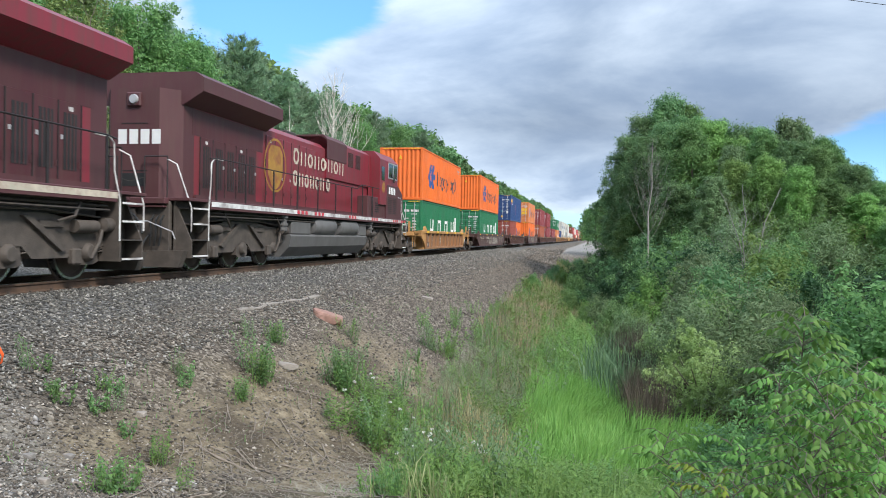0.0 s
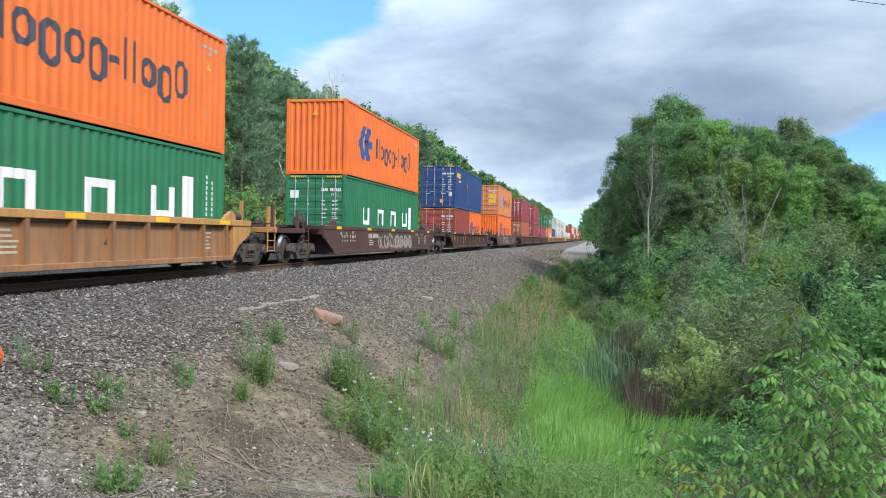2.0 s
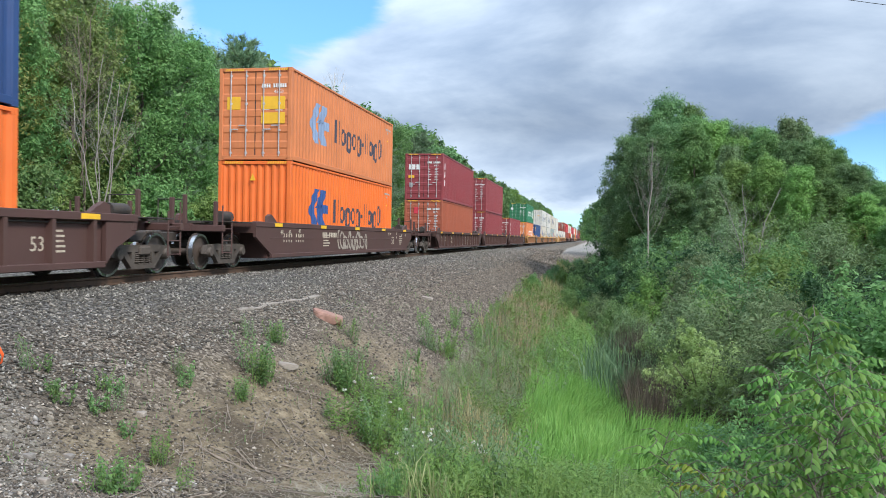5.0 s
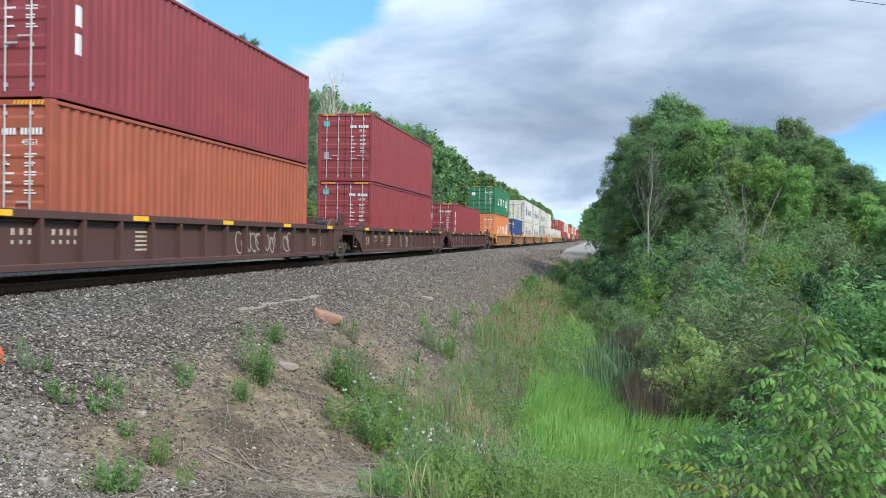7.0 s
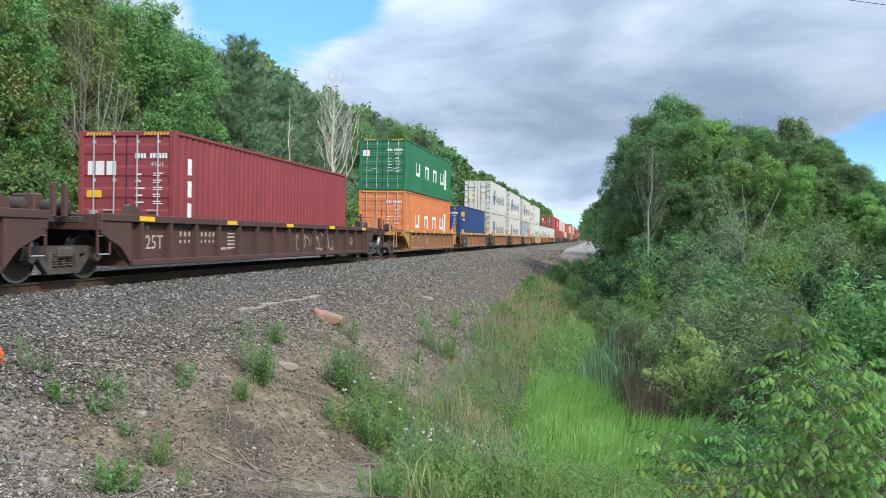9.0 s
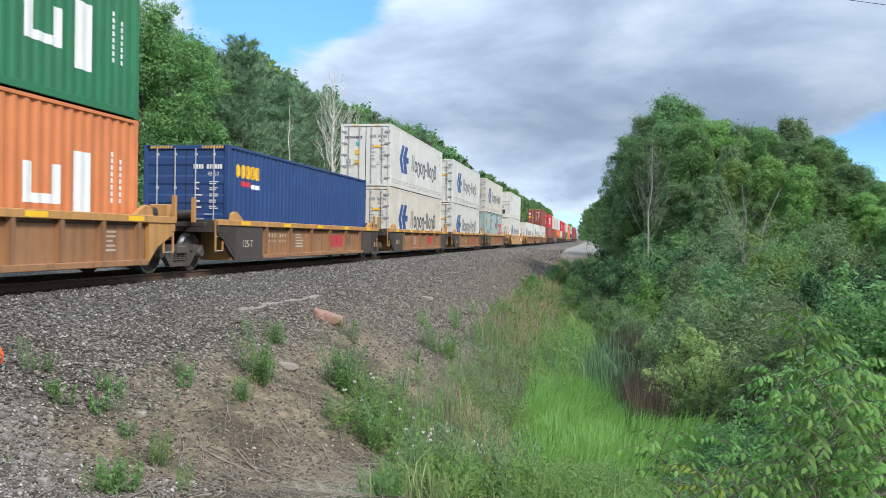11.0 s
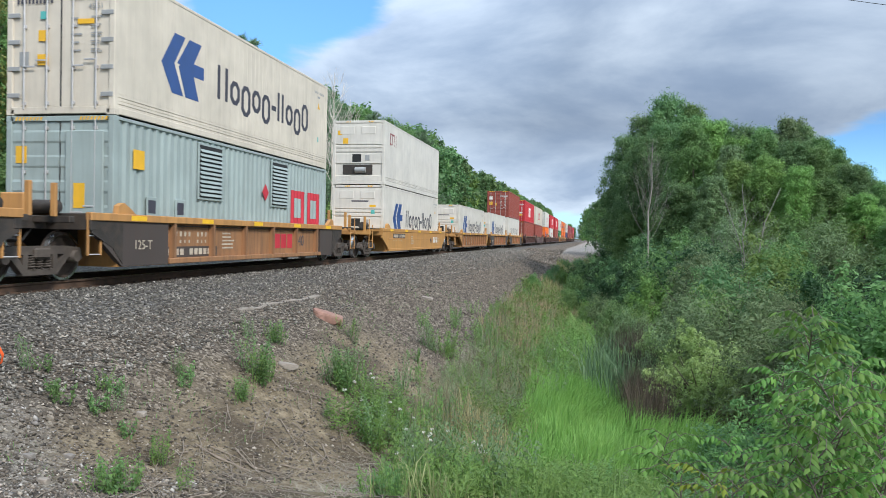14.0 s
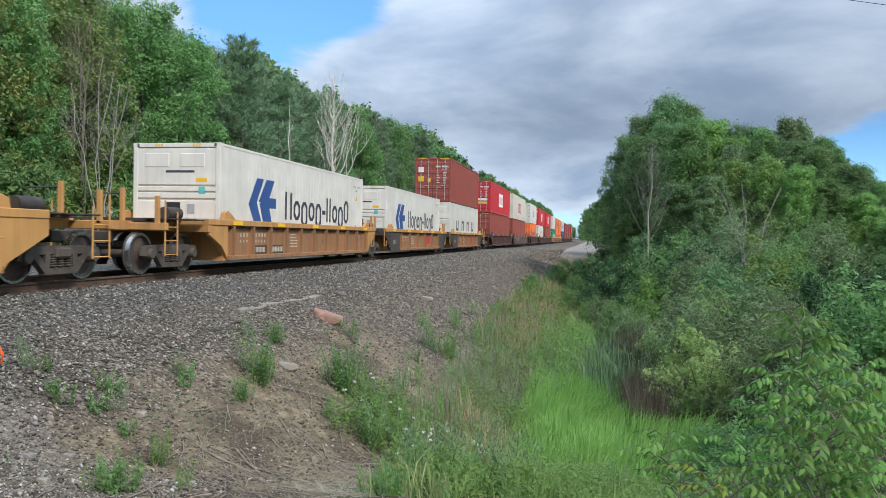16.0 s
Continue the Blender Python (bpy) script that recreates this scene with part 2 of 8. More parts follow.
M = {
    "rail": material("rusty_rail", (0.095, 0.060, 0.040), 0.8, 0.1, 0.2, 6, (0.17, 0.09, 0.05), 0.5, 3),
    "railtop": material("worn_rail_head", (0.42, 0.41, 0.40), 0.25, 0.9, 0.1, 8),
    "tie": material("creosoted_wood", (0.075, 0.058, 0.046), 0.9, 0, 0.3, 5, (0.14, 0.11, 0.085), 0.5, 4, bump=0.4),
    "pink": material("pink_granite", (0.30, 0.165, 0.125), 0.8, 0, 0.2, 8, (0.36, 0.27, 0.23), 0.5, 5, bump=0.5),
    # near black for joints, rails and outlines, and for painted shade below the sill
    "soot": material("soot_black_panel", (0.022, 0.018, 0.018), 0.6, 0, 0.2, 3),
    "wornwhite": material("worn_white_paint", (0.70, 0.69, 0.66), 0.55, 0, 0.1, 4, (0.10, 0.05, 0.045), 0.95, 2.2),
    "cream_letter": material("worn_cream_paint", (0.52, 0.46, 0.36), 0.6, 0, 0.15, 4, (0.22, 0.04, 0.04), 0.5, 6),
    "pale": material("pale_rock", (0.30, 0.265, 0.225), 0.85, 0, 0.2, 6, (0.25, 0.21, 0.18), 0.5, 4, bump=0.5),
    "twig": material("dry_twig", (0.20, 0.165, 0.13), 0.9, 0, 0.2, 12, island=0.4),
    "bark": material("grey_brown_bark", (0.13, 0.105, 0.085), 0.9, 0, 0.3, 9, (0.22, 0.2, 0.17), 0.5, 6, bump=0.6),
    "birch": material("pale_birch_bark", (0.52, 0.48, 0.43), 0.85, 0, 0.2, 5, (0.12, 0.1, 0.08), 0.7, 9, bump=0.3),
    "steel": material("dark_grimy_steel", (0.055, 0.048, 0.043), 0.65, 0.3, 0.25, 5, (0.12, 0.085, 0.06), 0.6, 4, bump=0.2),
    "truck": material("dusty_cast_steel", (0.092, 0.075, 0.062), 0.75, 0.1, 0.25, 4, (0.05, 0.04, 0.035), 0.6, 5, bump=0.2),
    "wheel": material("brown_wheel_steel", (0.10, 0.075, 0.06), 0.6, 0.4, 0.2, 4, (0.05, 0.04, 0.035), 0.5, 5),
    "tread": material("polished_wheel_tread", (0.5, 0.5, 0.5), 0.28, 0.95, 0.05, 5),
    "black": material("black_rubber", (0.02, 0.02, 0.02), 0.6, 0, 0.2, 5),
    "glass": material("dark_cab_glass", (0.015, 0.018, 0.02), 0.06, 0, 0.05, 2, spec=0.8),
    "chrome": material("galvanised_rod", (0.55, 0.55, 0.55), 0.45, 0.5, 0.1, 6, (0.3, 0.2, 0.15), 0.4, 3),
    "whitepaint": material("white_marking_paint", (0.78, 0.78, 0.76), 0.55, 0, 0.06, 6, (0.4, 0.36, 0.32), 0.25, 3),
    "inkblue": material("deep_blue_marking", (0.033, 0.085, 0.255), 0.5, 0, 0.1, 3),
    "inkpale": material("faded_blue_marking", (0.22, 0.30, 0.45), 0.6, 0, 0.15, 3),
    "inkdark": material("charcoal_marking", (0.055, 0.055, 0.075), 0.5, 0, 0.1, 3),
    "inkred": material("red_marking", (0.55, 0.04, 0.06), 0.5, 0, 0.1, 3),
    "inkyellow": material("yellow_marking", (0.80, 0.45, 0.03), 0.5, 0, 0.1, 3),
    "inkteal": material("teal_sticker", (0.10, 0.45, 0.42), 0.5, 0, 0.1, 3),
    "inkgrey": material("grey_plate", (0.33, 0.34, 0.34), 0.5, 0, 0.1, 3),
    "inkmaroon": material("dark_red_marking", (0.25, 0.03, 0.035), 0.5, 0, 0.1, 3),
    "graffiti": material("pale_graffiti_paint", (0.33, 0.285, 0.235), 0.7, 0, 0.25, 6),
    "orange": paint("orange_container_paint", (0.80, 0.165, 0.028), 0.5, 0.15),
    "oldorange": paint("faded_orange_container_paint", (0.62, 0.205, 0.075), 0.55, 0.15),
    "green": paint("green_container_paint", (0.022, 0.17, 0.075), 0.5, 0.2),
    "blue": paint("navy_container_paint", (0.021, 0.060, 0.182), 0.5, 0.2),
    "redbrown": paint("red_brown_container_paint", (0.28, 0.063, 0.045), 0.55, 0.25),
    "brick": paint("faded_red_orange_container_paint", (0.36, 0.095, 0.05), 0.6, 0.2),
    "maroon": paint("maroon_container_paint", (0.265, 0.046, 0.053), 0.5, 0.2),
    "scarlet": paint("bright_red_container_paint", (0.50, 0.025, 0.035), 0.5, 0.15),
    "white": paint("white_reefer_paint", (0.69, 0.66, 0.595), 0.45, 0.14),
    "cream": paint("cream_reefer_paint", (0.66, 0.60, 0.50), 0.5, 0.16),
    "grey": paint("grey_green_container_paint", (0.33, 0.40, 0.39), 0.5, 0.2),
    "yellowcar": paint("weathered_yellow_car_paint", (0.50, 0.255, 0.085), 0.6, 0.45),
    "cleanyellow": paint("yellow_car_paint", (0.52, 0.27, 0.085), 0.55, 0.25),
    "yellowwall": paint("rust_stained_yellow_plate", (0.33, 0.165, 0.075), 0.65, 0.65),
    "fresh": material("safety_yellow_patch", (0.85, 0.50, 0.03), 0.5, 0, 0.08, 4),
    "browncar": paint("oxide_brown_car_paint", (0.085, 0.042, 0.036), 0.65, 0.4),
    "endpanel": paint("sooty_brown_end_plate", (0.070, 0.056, 0.050), 0.65, 0.4),
    "locored": paint("dark_red_locomotive_paint", (0.215, 0.020, 0.033), 0.45, 0.75),
    "locodark": paint("sooty_dark_red_paint", (0.086, 0.029, 0.032), 0.6, 0.5),
    # sooty red, darkened further: shade under the radiator wings put into the colour
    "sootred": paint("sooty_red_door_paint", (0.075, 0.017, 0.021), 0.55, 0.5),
    "greybark": material("grey_dead_bark", (0.27, 0.25, 0.225), 0.9, 0, 0.25, 6, (0.40, 0.37, 0.33), 0.5, 5),
    "locotank": material("dusty_grey_tank", (0.13, 0.125, 0.12), 0.65, 0.1, 0.15, 2, (0.07, 0.06, 0.05), 0.5, 1.5),
    "gold": material("gold_crest_paint", (0.36, 0.19, 0.035), 0.6, 0, 0.25, 3, (0.19, 0.03, 0.03), 0.9, 2.2),
    "leaf_oak": leaf_mat("broad_leaf_dark", (0.070, 0.165, 0.066), (0.225, 0.37, 0.155), 0.45),
    # near-black green: shade among the ditch shrubs is put into this leaf colour
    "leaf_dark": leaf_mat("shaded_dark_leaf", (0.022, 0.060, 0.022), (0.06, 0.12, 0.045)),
    "litter": leaf_mat("dead_stem_litter", (0.13, 0.11, 0.088), (0.33, 0.285, 0.225), 0.1),
    "leaf_mid": leaf_mat("broad_leaf_mid", (0.095, 0.205, 0.07), (0.25, 0.41, 0.145), 0.45),
    "leaf_light": leaf_mat("broad_leaf_light", (0.12, 0.225, 0.06), (0.27, 0.41, 0.115), 0.45),
    "leaf_pale": leaf_mat("pale_yellow_green_leaf", (0.22, 0.36, 0.10), (0.44, 0.58, 0.23)),
    "leaf_edge": leaf_mat("wood_edge_leaf", (0.115, 0.215, 0.06), (0.31, 0.43, 0.135)),
    "leaf_stand": leaf_mat("sunlit_stand_leaf", (0.115, 0.24, 0.065), (0.32, 0.49, 0.15), 0.45),
    "leaf_olive": leaf_mat("olive_leaf_turning", (0.15, 0.20, 0.055), (0.36, 0.39, 0.12)),
    "leaf_grey": leaf_mat("grey_green_weed_leaf", (0.155, 0.185, 0.10), (0.34, 0.365, 0.215)),
    "deadwood": material("bleached_dead_wood", (0.66, 0.61, 0.54), 0.85, 0, 0.12, 5, (0.42, 0.38, 0.33), 0.5, 7),
    "leaf_ash": leaf_mat("compound_leaf", (0.065, 0.185, 0.04), (0.235, 0.44, 0.095), 0.4),
    "leaf_willow": leaf_mat("willow_leaf_greyish", (0.12, 0.20, 0.09), (0.25, 0.34, 0.16)),
    "leaf_yellow": leaf_mat("yellowing_leaf", (0.16, 0.20, 0.03), (0.28, 0.33, 0.04)),
    "needle": leaf_mat("pine_needles", (0.15, 0.27, 0.155), (0.33, 0.47, 0.28), 0.4),
    "grass": leaf_mat("bright_grass_blades", (0.155, 0.32, 0.07), (0.285, 0.47, 0.12), 0.4),
    "grassdull": leaf_mat("dull_grass_blades", (0.21, 0.26, 0.105), (0.43, 0.44, 0.215), 0.4),
    "straw": leaf_mat("straw_grass_blades", (0.34, 0.29, 0.155), (0.56, 0.48, 0.29), 0.4),
    "reed": leaf_mat("cattail_blades", (0.10, 0.20, 0.10), (0.20, 0.33, 0.17), 0.3),
    "deadreed": leaf_mat("dead_stem", (0.05, 0.038, 0.03), (0.16, 0.125, 0.098), 0.2),
    "seedstalk": leaf_mat("seeding_stalk", (0.12, 0.115, 0.075), (0.28, 0.25, 0.17), 0.2),
    "weedgrass": leaf_mat("rank_grass_blades", (0.10, 0.21, 0.055), (0.23, 0.36, 0.11), 0.35),
    "petal": leaf_mat("white_petals", (0.7, 0.7, 0.62), (0.8, 0.8, 0.75), 0.3),
    "flag": material("fluorescent_orange_tape", (0.95, 0.13, 0.02), 0.5, 0, 0.05, 5),
}


def stone_mat(name, dark, mid, light):
    """Each stone takes its own tone; a few are pale."""
    m = bpy.data.materials.new(name)
    m.use_nodes = True
    nt = m.node_tree
    b = nt.nodes["Principled BSDF"]
    b.inputs["Roughness"].default_value = 0.85
    g, r = nt.nodes.new("ShaderNodeNewGeometry"), nt.nodes.new("ShaderNodeValToRGB")
    e = r.color_ramp.elements
    e[0].position, e[0].color = 0.0, (*dark, 1)
    e[1].position, e[1].color = 1.0, (*light, 1)
    for p, c in ((0.6, mid), (0.86, tuple(1.5 * x for x in mid))):
        q = e.new(p)
        q.color = (*c, 1)
    nt.links.new(g.outputs["Random Per Island"], r.inputs[0])
    nt.links.new(r.outputs[0], b.inputs["Base Color"])
    return m


M["stone"] = stone_mat("ballast_stone", (0.042, 0.038, 0.033), (0.152, 0.140, 0.120), (0.42, 0.395, 0.35))
M["brownstone"] = stone_mat("brown_gravel_stone", (0.048, 0.040, 0.032), (0.15, 0.125, 0.099), (0.46, 0.405, 0.335))
M["greyrock"] = stone_mat("pale_pebble", (0.09, 0.08, 0.07), (0.22, 0.20, 0.18), (0.5, 0.48, 0.45))


# ---- building blocks ----
class Geo:
    """Collects faces for one mesh."""

    def __init__(self):
        self.v, self.f, self.s = [], [], []

    def add(self, verts, faces, smooth=False):
        o = len(self.v)
        self.v += [tuple(p) for p in verts]
        self.f += [tuple(i + o for i in q) for q in faces]
        self.s += [smooth] * len(faces)
        return self

    def box(self, x0, x1, y0, y1, z0, z1, c=0.0, m=None):
        """A box with its edges cut by c."""
        x0, x1, y0, y1, z0, z1 = min(x0, x1), max(x0, x1), min(y0, y1), max(y0, y1), min(z0, z1), max(z0, z1)
        if c <= 0:
            v = [(x, y, z) for x in (x0, x1) for y in (y0, y1) for z in (z0, z1)]
            f = [(0, 1, 3, 2), (4, 6, 7, 5), (0, 4, 5, 1), (2, 3, 7, 6), (0, 2, 6, 4), (1, 5, 7, 3)]
        else:
            c = min(c, (x1 - x0) / 2.2, (y1 - y0) / 2.2, (z1 - z0) / 2.2)
            v, idx = [], {}
            for ix in (0, 1):
                for iy in (0, 1):
                    for iz in (0, 1):
                        p = [(x0, x1)[ix], (y0, y1)[iy], (z0, z1)[iz]]
                        sg = [(1, -1)[ix], (1, -1)[iy], (1, -1)[iz]]
                        for ax in range(3):
                            q = list(p)
                            for o in range(3):
                                if o != ax:
                                    q[o] += sg[o] * c
                            idx[ix, iy, iz, ax] = len(v)
                            v.append(q)
            f = []
            for ax in range(3):
                a, b = (ax + 1) % 3, (ax + 2) % 3
                for side in (0, 1):
                    q = []
                    for ia, ib in ((0, 0), (1, 0), (1, 1), (0, 1)):
                        k = [0, 0, 0]
                        k[ax], k[a], k[b] = side, ia, ib
                        q.append(idx[(*k, ax)])
                    f.append(q if side else q[::-1])
                for ia in (0, 1):
                    for ib in (0, 1):
                        k0, k1 = [0, 0, 0], [0, 0, 0]
                        k0[ax], k1[ax] = 0, 1
                        k0[a] = k1[a] = ia
                        k0[b] = k1[b] = ib
                        q = [idx[(*k0, a)], idx[(*k1, a)], idx[(*k1, b)], idx[(*k0, b)]]
                        f.append(q if ia == ib else q[::-1])
            for ix in (0, 1):
                for iy in (0, 1):
                    for iz in (0, 1):
                        q = [idx[ix, iy, iz, 0], idx[ix, iy, iz, 1], idx[ix, iy, iz, 2]]
                        f.append(q if (ix + iy + iz) % 2 else q[::-1])
        if m is not None:
            v = [m @ Vector(p) for p in v]
        return self.add(v, f)

    def prism(self, poly, x0, x1, axis="x"):
        """A flat outline of (a, b) pulled from x0 to x1 along an axis; (a, b) are the other two axes in order."""
        n = len(poly)
        put = {"x": lambda a, b, w: (w, a, b), "y": lambda a, b, w: (a, w, b), "z": lambda a, b, w: (a, b, w)}[axis]
        v = [put(a, b, x0) for a, b in poly] + [put(a, b, x1) for a, b in poly]
        f = [tuple(range(n - 1, -1, -1)), tuple(range(n, 2 * n))]
        f += [(i, (i + 1) % n, n + (i + 1) % n, n + i) for i in range(n)]
        return self.add(v, f)

    def tube(self, pts, r, n=6, r2=None, cap=True):
        """A round rod through points, tapering from r to r2."""
        pts = [Vector(p) for p in pts]
        r2 = r if r2 is None else r2
        v, f = [], []
        side = None
        for i, p in enumerate(pts):
            d = (pts[min(i + 1, len(pts) - 1)] - pts[max(i - 1, 0)])
            d = d.normalized() if d.length > 1e-9 else Vector((0, 0, 1))
            if side is None:
                side = d.orthogonal().normalized()
            side = (side - d * side.dot(d))
            side = side.normalized() if side.length > 1e-6 else d.orthogonal().normalized()
            up = d.cross(side)
            rr = r + (r2 - r) * i / max(1, len(pts) - 1)
            for k in range(n):
                a = 2 * math.pi * k / n
                v.append(p + (side * math.cos(a) + up * math.sin(a)) * rr)
        for i in range(len(pts) - 1):
            for k in range(n):
                f.append((i * n + k, i * n + (k + 1) % n, (i + 1) * n + (k + 1) % n, (i + 1) * n + k))
        if cap:
            f.append(tuple(range(n - 1, -1, -1)))
            f.append(tuple(range(len(v) - n, len(v))))
        return self.add(v, f, True)

    def lathe(self, prof, axis="x", n=20, centre=(0, 0, 0), cap=True):
        """A turned form: prof of (along, radius)."""
        v, f = [], []
        for a, r in prof:
            for k in range(n):
                t = 2 * math.pi * k / n
                c, s = r * math.cos(t), r * math.sin(t)
                p = {"x": (a, c, s), "y": (s, a, c), "z": (c, s, a)}[axis]
                v.append((p[0] + centre[0], p[1] + centre[1], p[2] + centre[2]))
        for i in range(len(prof) - 1):
            for k in range(n):
                f.append((i * n + k, i * n + (k + 1) % n, (i + 1) * n + (k + 1) % n, (i + 1) * n + k))
        if cap:
            f.append(tuple(range(n - 1, -1, -1)))
            f.append(tuple(range(len(v) - n, len(v))))
        return self.add(v, f, True)

    def weld(self):
        """Joins corners that lie on one another."""
        seen, new_v, at = {}, [], []
        for p in self.v:
            k = tuple(round(c, 4) for c in p)
            if k not in seen:
                seen[k] = len(new_v)
                new_v.append(p)
            at.append(seen[k])
        self.v = new_v
        self.f = [tuple(dict.fromkeys(at[i] for i in q)) for q in self.f]
        keep = [i for i, q in enumerate(self.f) if len(q) > 2]
        self.f, self.s = [self.f[i] for i in keep], [self.s[i] for i in keep]
        return self

    def mesh(self, name, mat):
        me = bpy.data.meshes.new(name)
        me.from_pydata(self.v, [], self.f)
        if any(self.s):
            me.polygons.foreach_set("use_smooth", self.s)
            me.set_sharp_from_angle(angle=radians(40))
        me.materials.append(mat)
        me.update()
        return me


def part(name, geo, mat, parent=None, label="", at=None):
    me = geo.mesh(name, mat) if isinstance(geo, Geo) else geo
    ob = new(name, me)
    if parent:
        ob.parent = parent
    if at is not None:
        ob.matrix_basis = at
    if label:
        ob["label"] = label
    return ob


def thing(name, label, category, group="", kind="", at=None):
    ob = new(name)
    ob.empty_display_size = 0.2
    tagged(ob, label, category, group, kind)
    if at is not None:
        ob.matrix_basis = at
    return ob


def array_mesh(name, verts, faces, mat, smooth=False):
    """A mesh from arrays: faces all of one size."""
    verts, faces = np.asarray(verts, np.float32), np.asarray(faces, np.int32)
    me = bpy.data.meshes.new(name)
    nf, k = faces.shape
    me.vertices.add(len(verts))
    me.vertices.foreach_set("co", verts.ravel())
    me.loops.add(nf * k)
    me.loops.foreach_set("vertex_index", faces.ravel())
    me.polygons.add(nf)
    me.polygons.foreach_set("loop_start", np.arange(0, nf * k, k, dtype=np.int32))
    if smooth:
        me.polygons.foreach_set("use_smooth", np.ones(nf, bool))
    me.update(calc_edges=True)
    me.materials.append(mat)
    return me


# ---- ground ----
def interp(v, xs, ys):
    return np.interp(v, xs, ys)


def ground_z(X, Y, rough=True):
    X, Y = np.asarray(X, float), np.asarray(Y, float)
    side = interp(X, [-400, -60, -20, -9, -6, -2.1, -1.15, -.95, .95, 1.15, 2.0, 4.2, 6.6, 9.0, 11.6, 14, 18, 30, 60, 400],
                  [9, 3.0, 0.9, 0.25, -0.05, -0.22, -0.15, -0.19, -0.19, -0.15, -0.20, -0.70, -1.90, -3.05, -3.1, -2.6, -2.0, -1.2, -0.6, 2])
    flat = interp(X, [-400, -60, -20, -9, -6, -2.1, -1.15, -.95, .95, 1.15, 2.0, 4.5, 14, 22, 60, 400], [9, 3.0, 0.9, 0.25, -0.05, -0.22, -0.15, -0.19, -0.19, -0.15, -0.20, -0.42, -0.40, -1.0, -0.6, 2])
    k = np.clip((Y - 62) / 26, 0, 1)
    k = k * k * (3 - 2 * k)
    z = side * (1 - k) + flat * k
    mound = interp(Y, [-30, -6, 0, 4.5, 7, 13, 16], [-0.6, -0.55, -0.65, -0.98, -1.55, -3.15, -4.5])
    mound = mound - np.clip(X - 10.8, 0, 30) * 0.30 - np.clip(np.abs(X - 8) - 30, 0, 400) * 0.1
    d = z - mound
    z = np.where(np.abs(d) < 0.35, np.maximum(z, mound) + (0.35 - np.abs(d)) ** 2 / 1.4, np.maximum(z, mound))
    if rough:
        n = (np.sin(X * 1.7 + 0.6 * np.sin(Y * 0.9)) * np.sin(Y * 1.3 + 0.8 * np.sin(X * 1.1)) * 0.05
             + np.sin(X * 4.3 + Y * 2.1) * np.sin(Y * 3.7 - X * 1.9) * 0.022)
        w = np.clip((np.abs(X) - 2.2) / 1.2, 0, 1)
        z = z + n * w + np.sin(X * 0.13) * np.sin(Y * 0.11 + 1) * 0.4 * np.clip((np.abs(X - 3) - 12) / 10, 0, 1)
    return z


def spread(a, b, step):
    return list(np.arange(a, b, step))


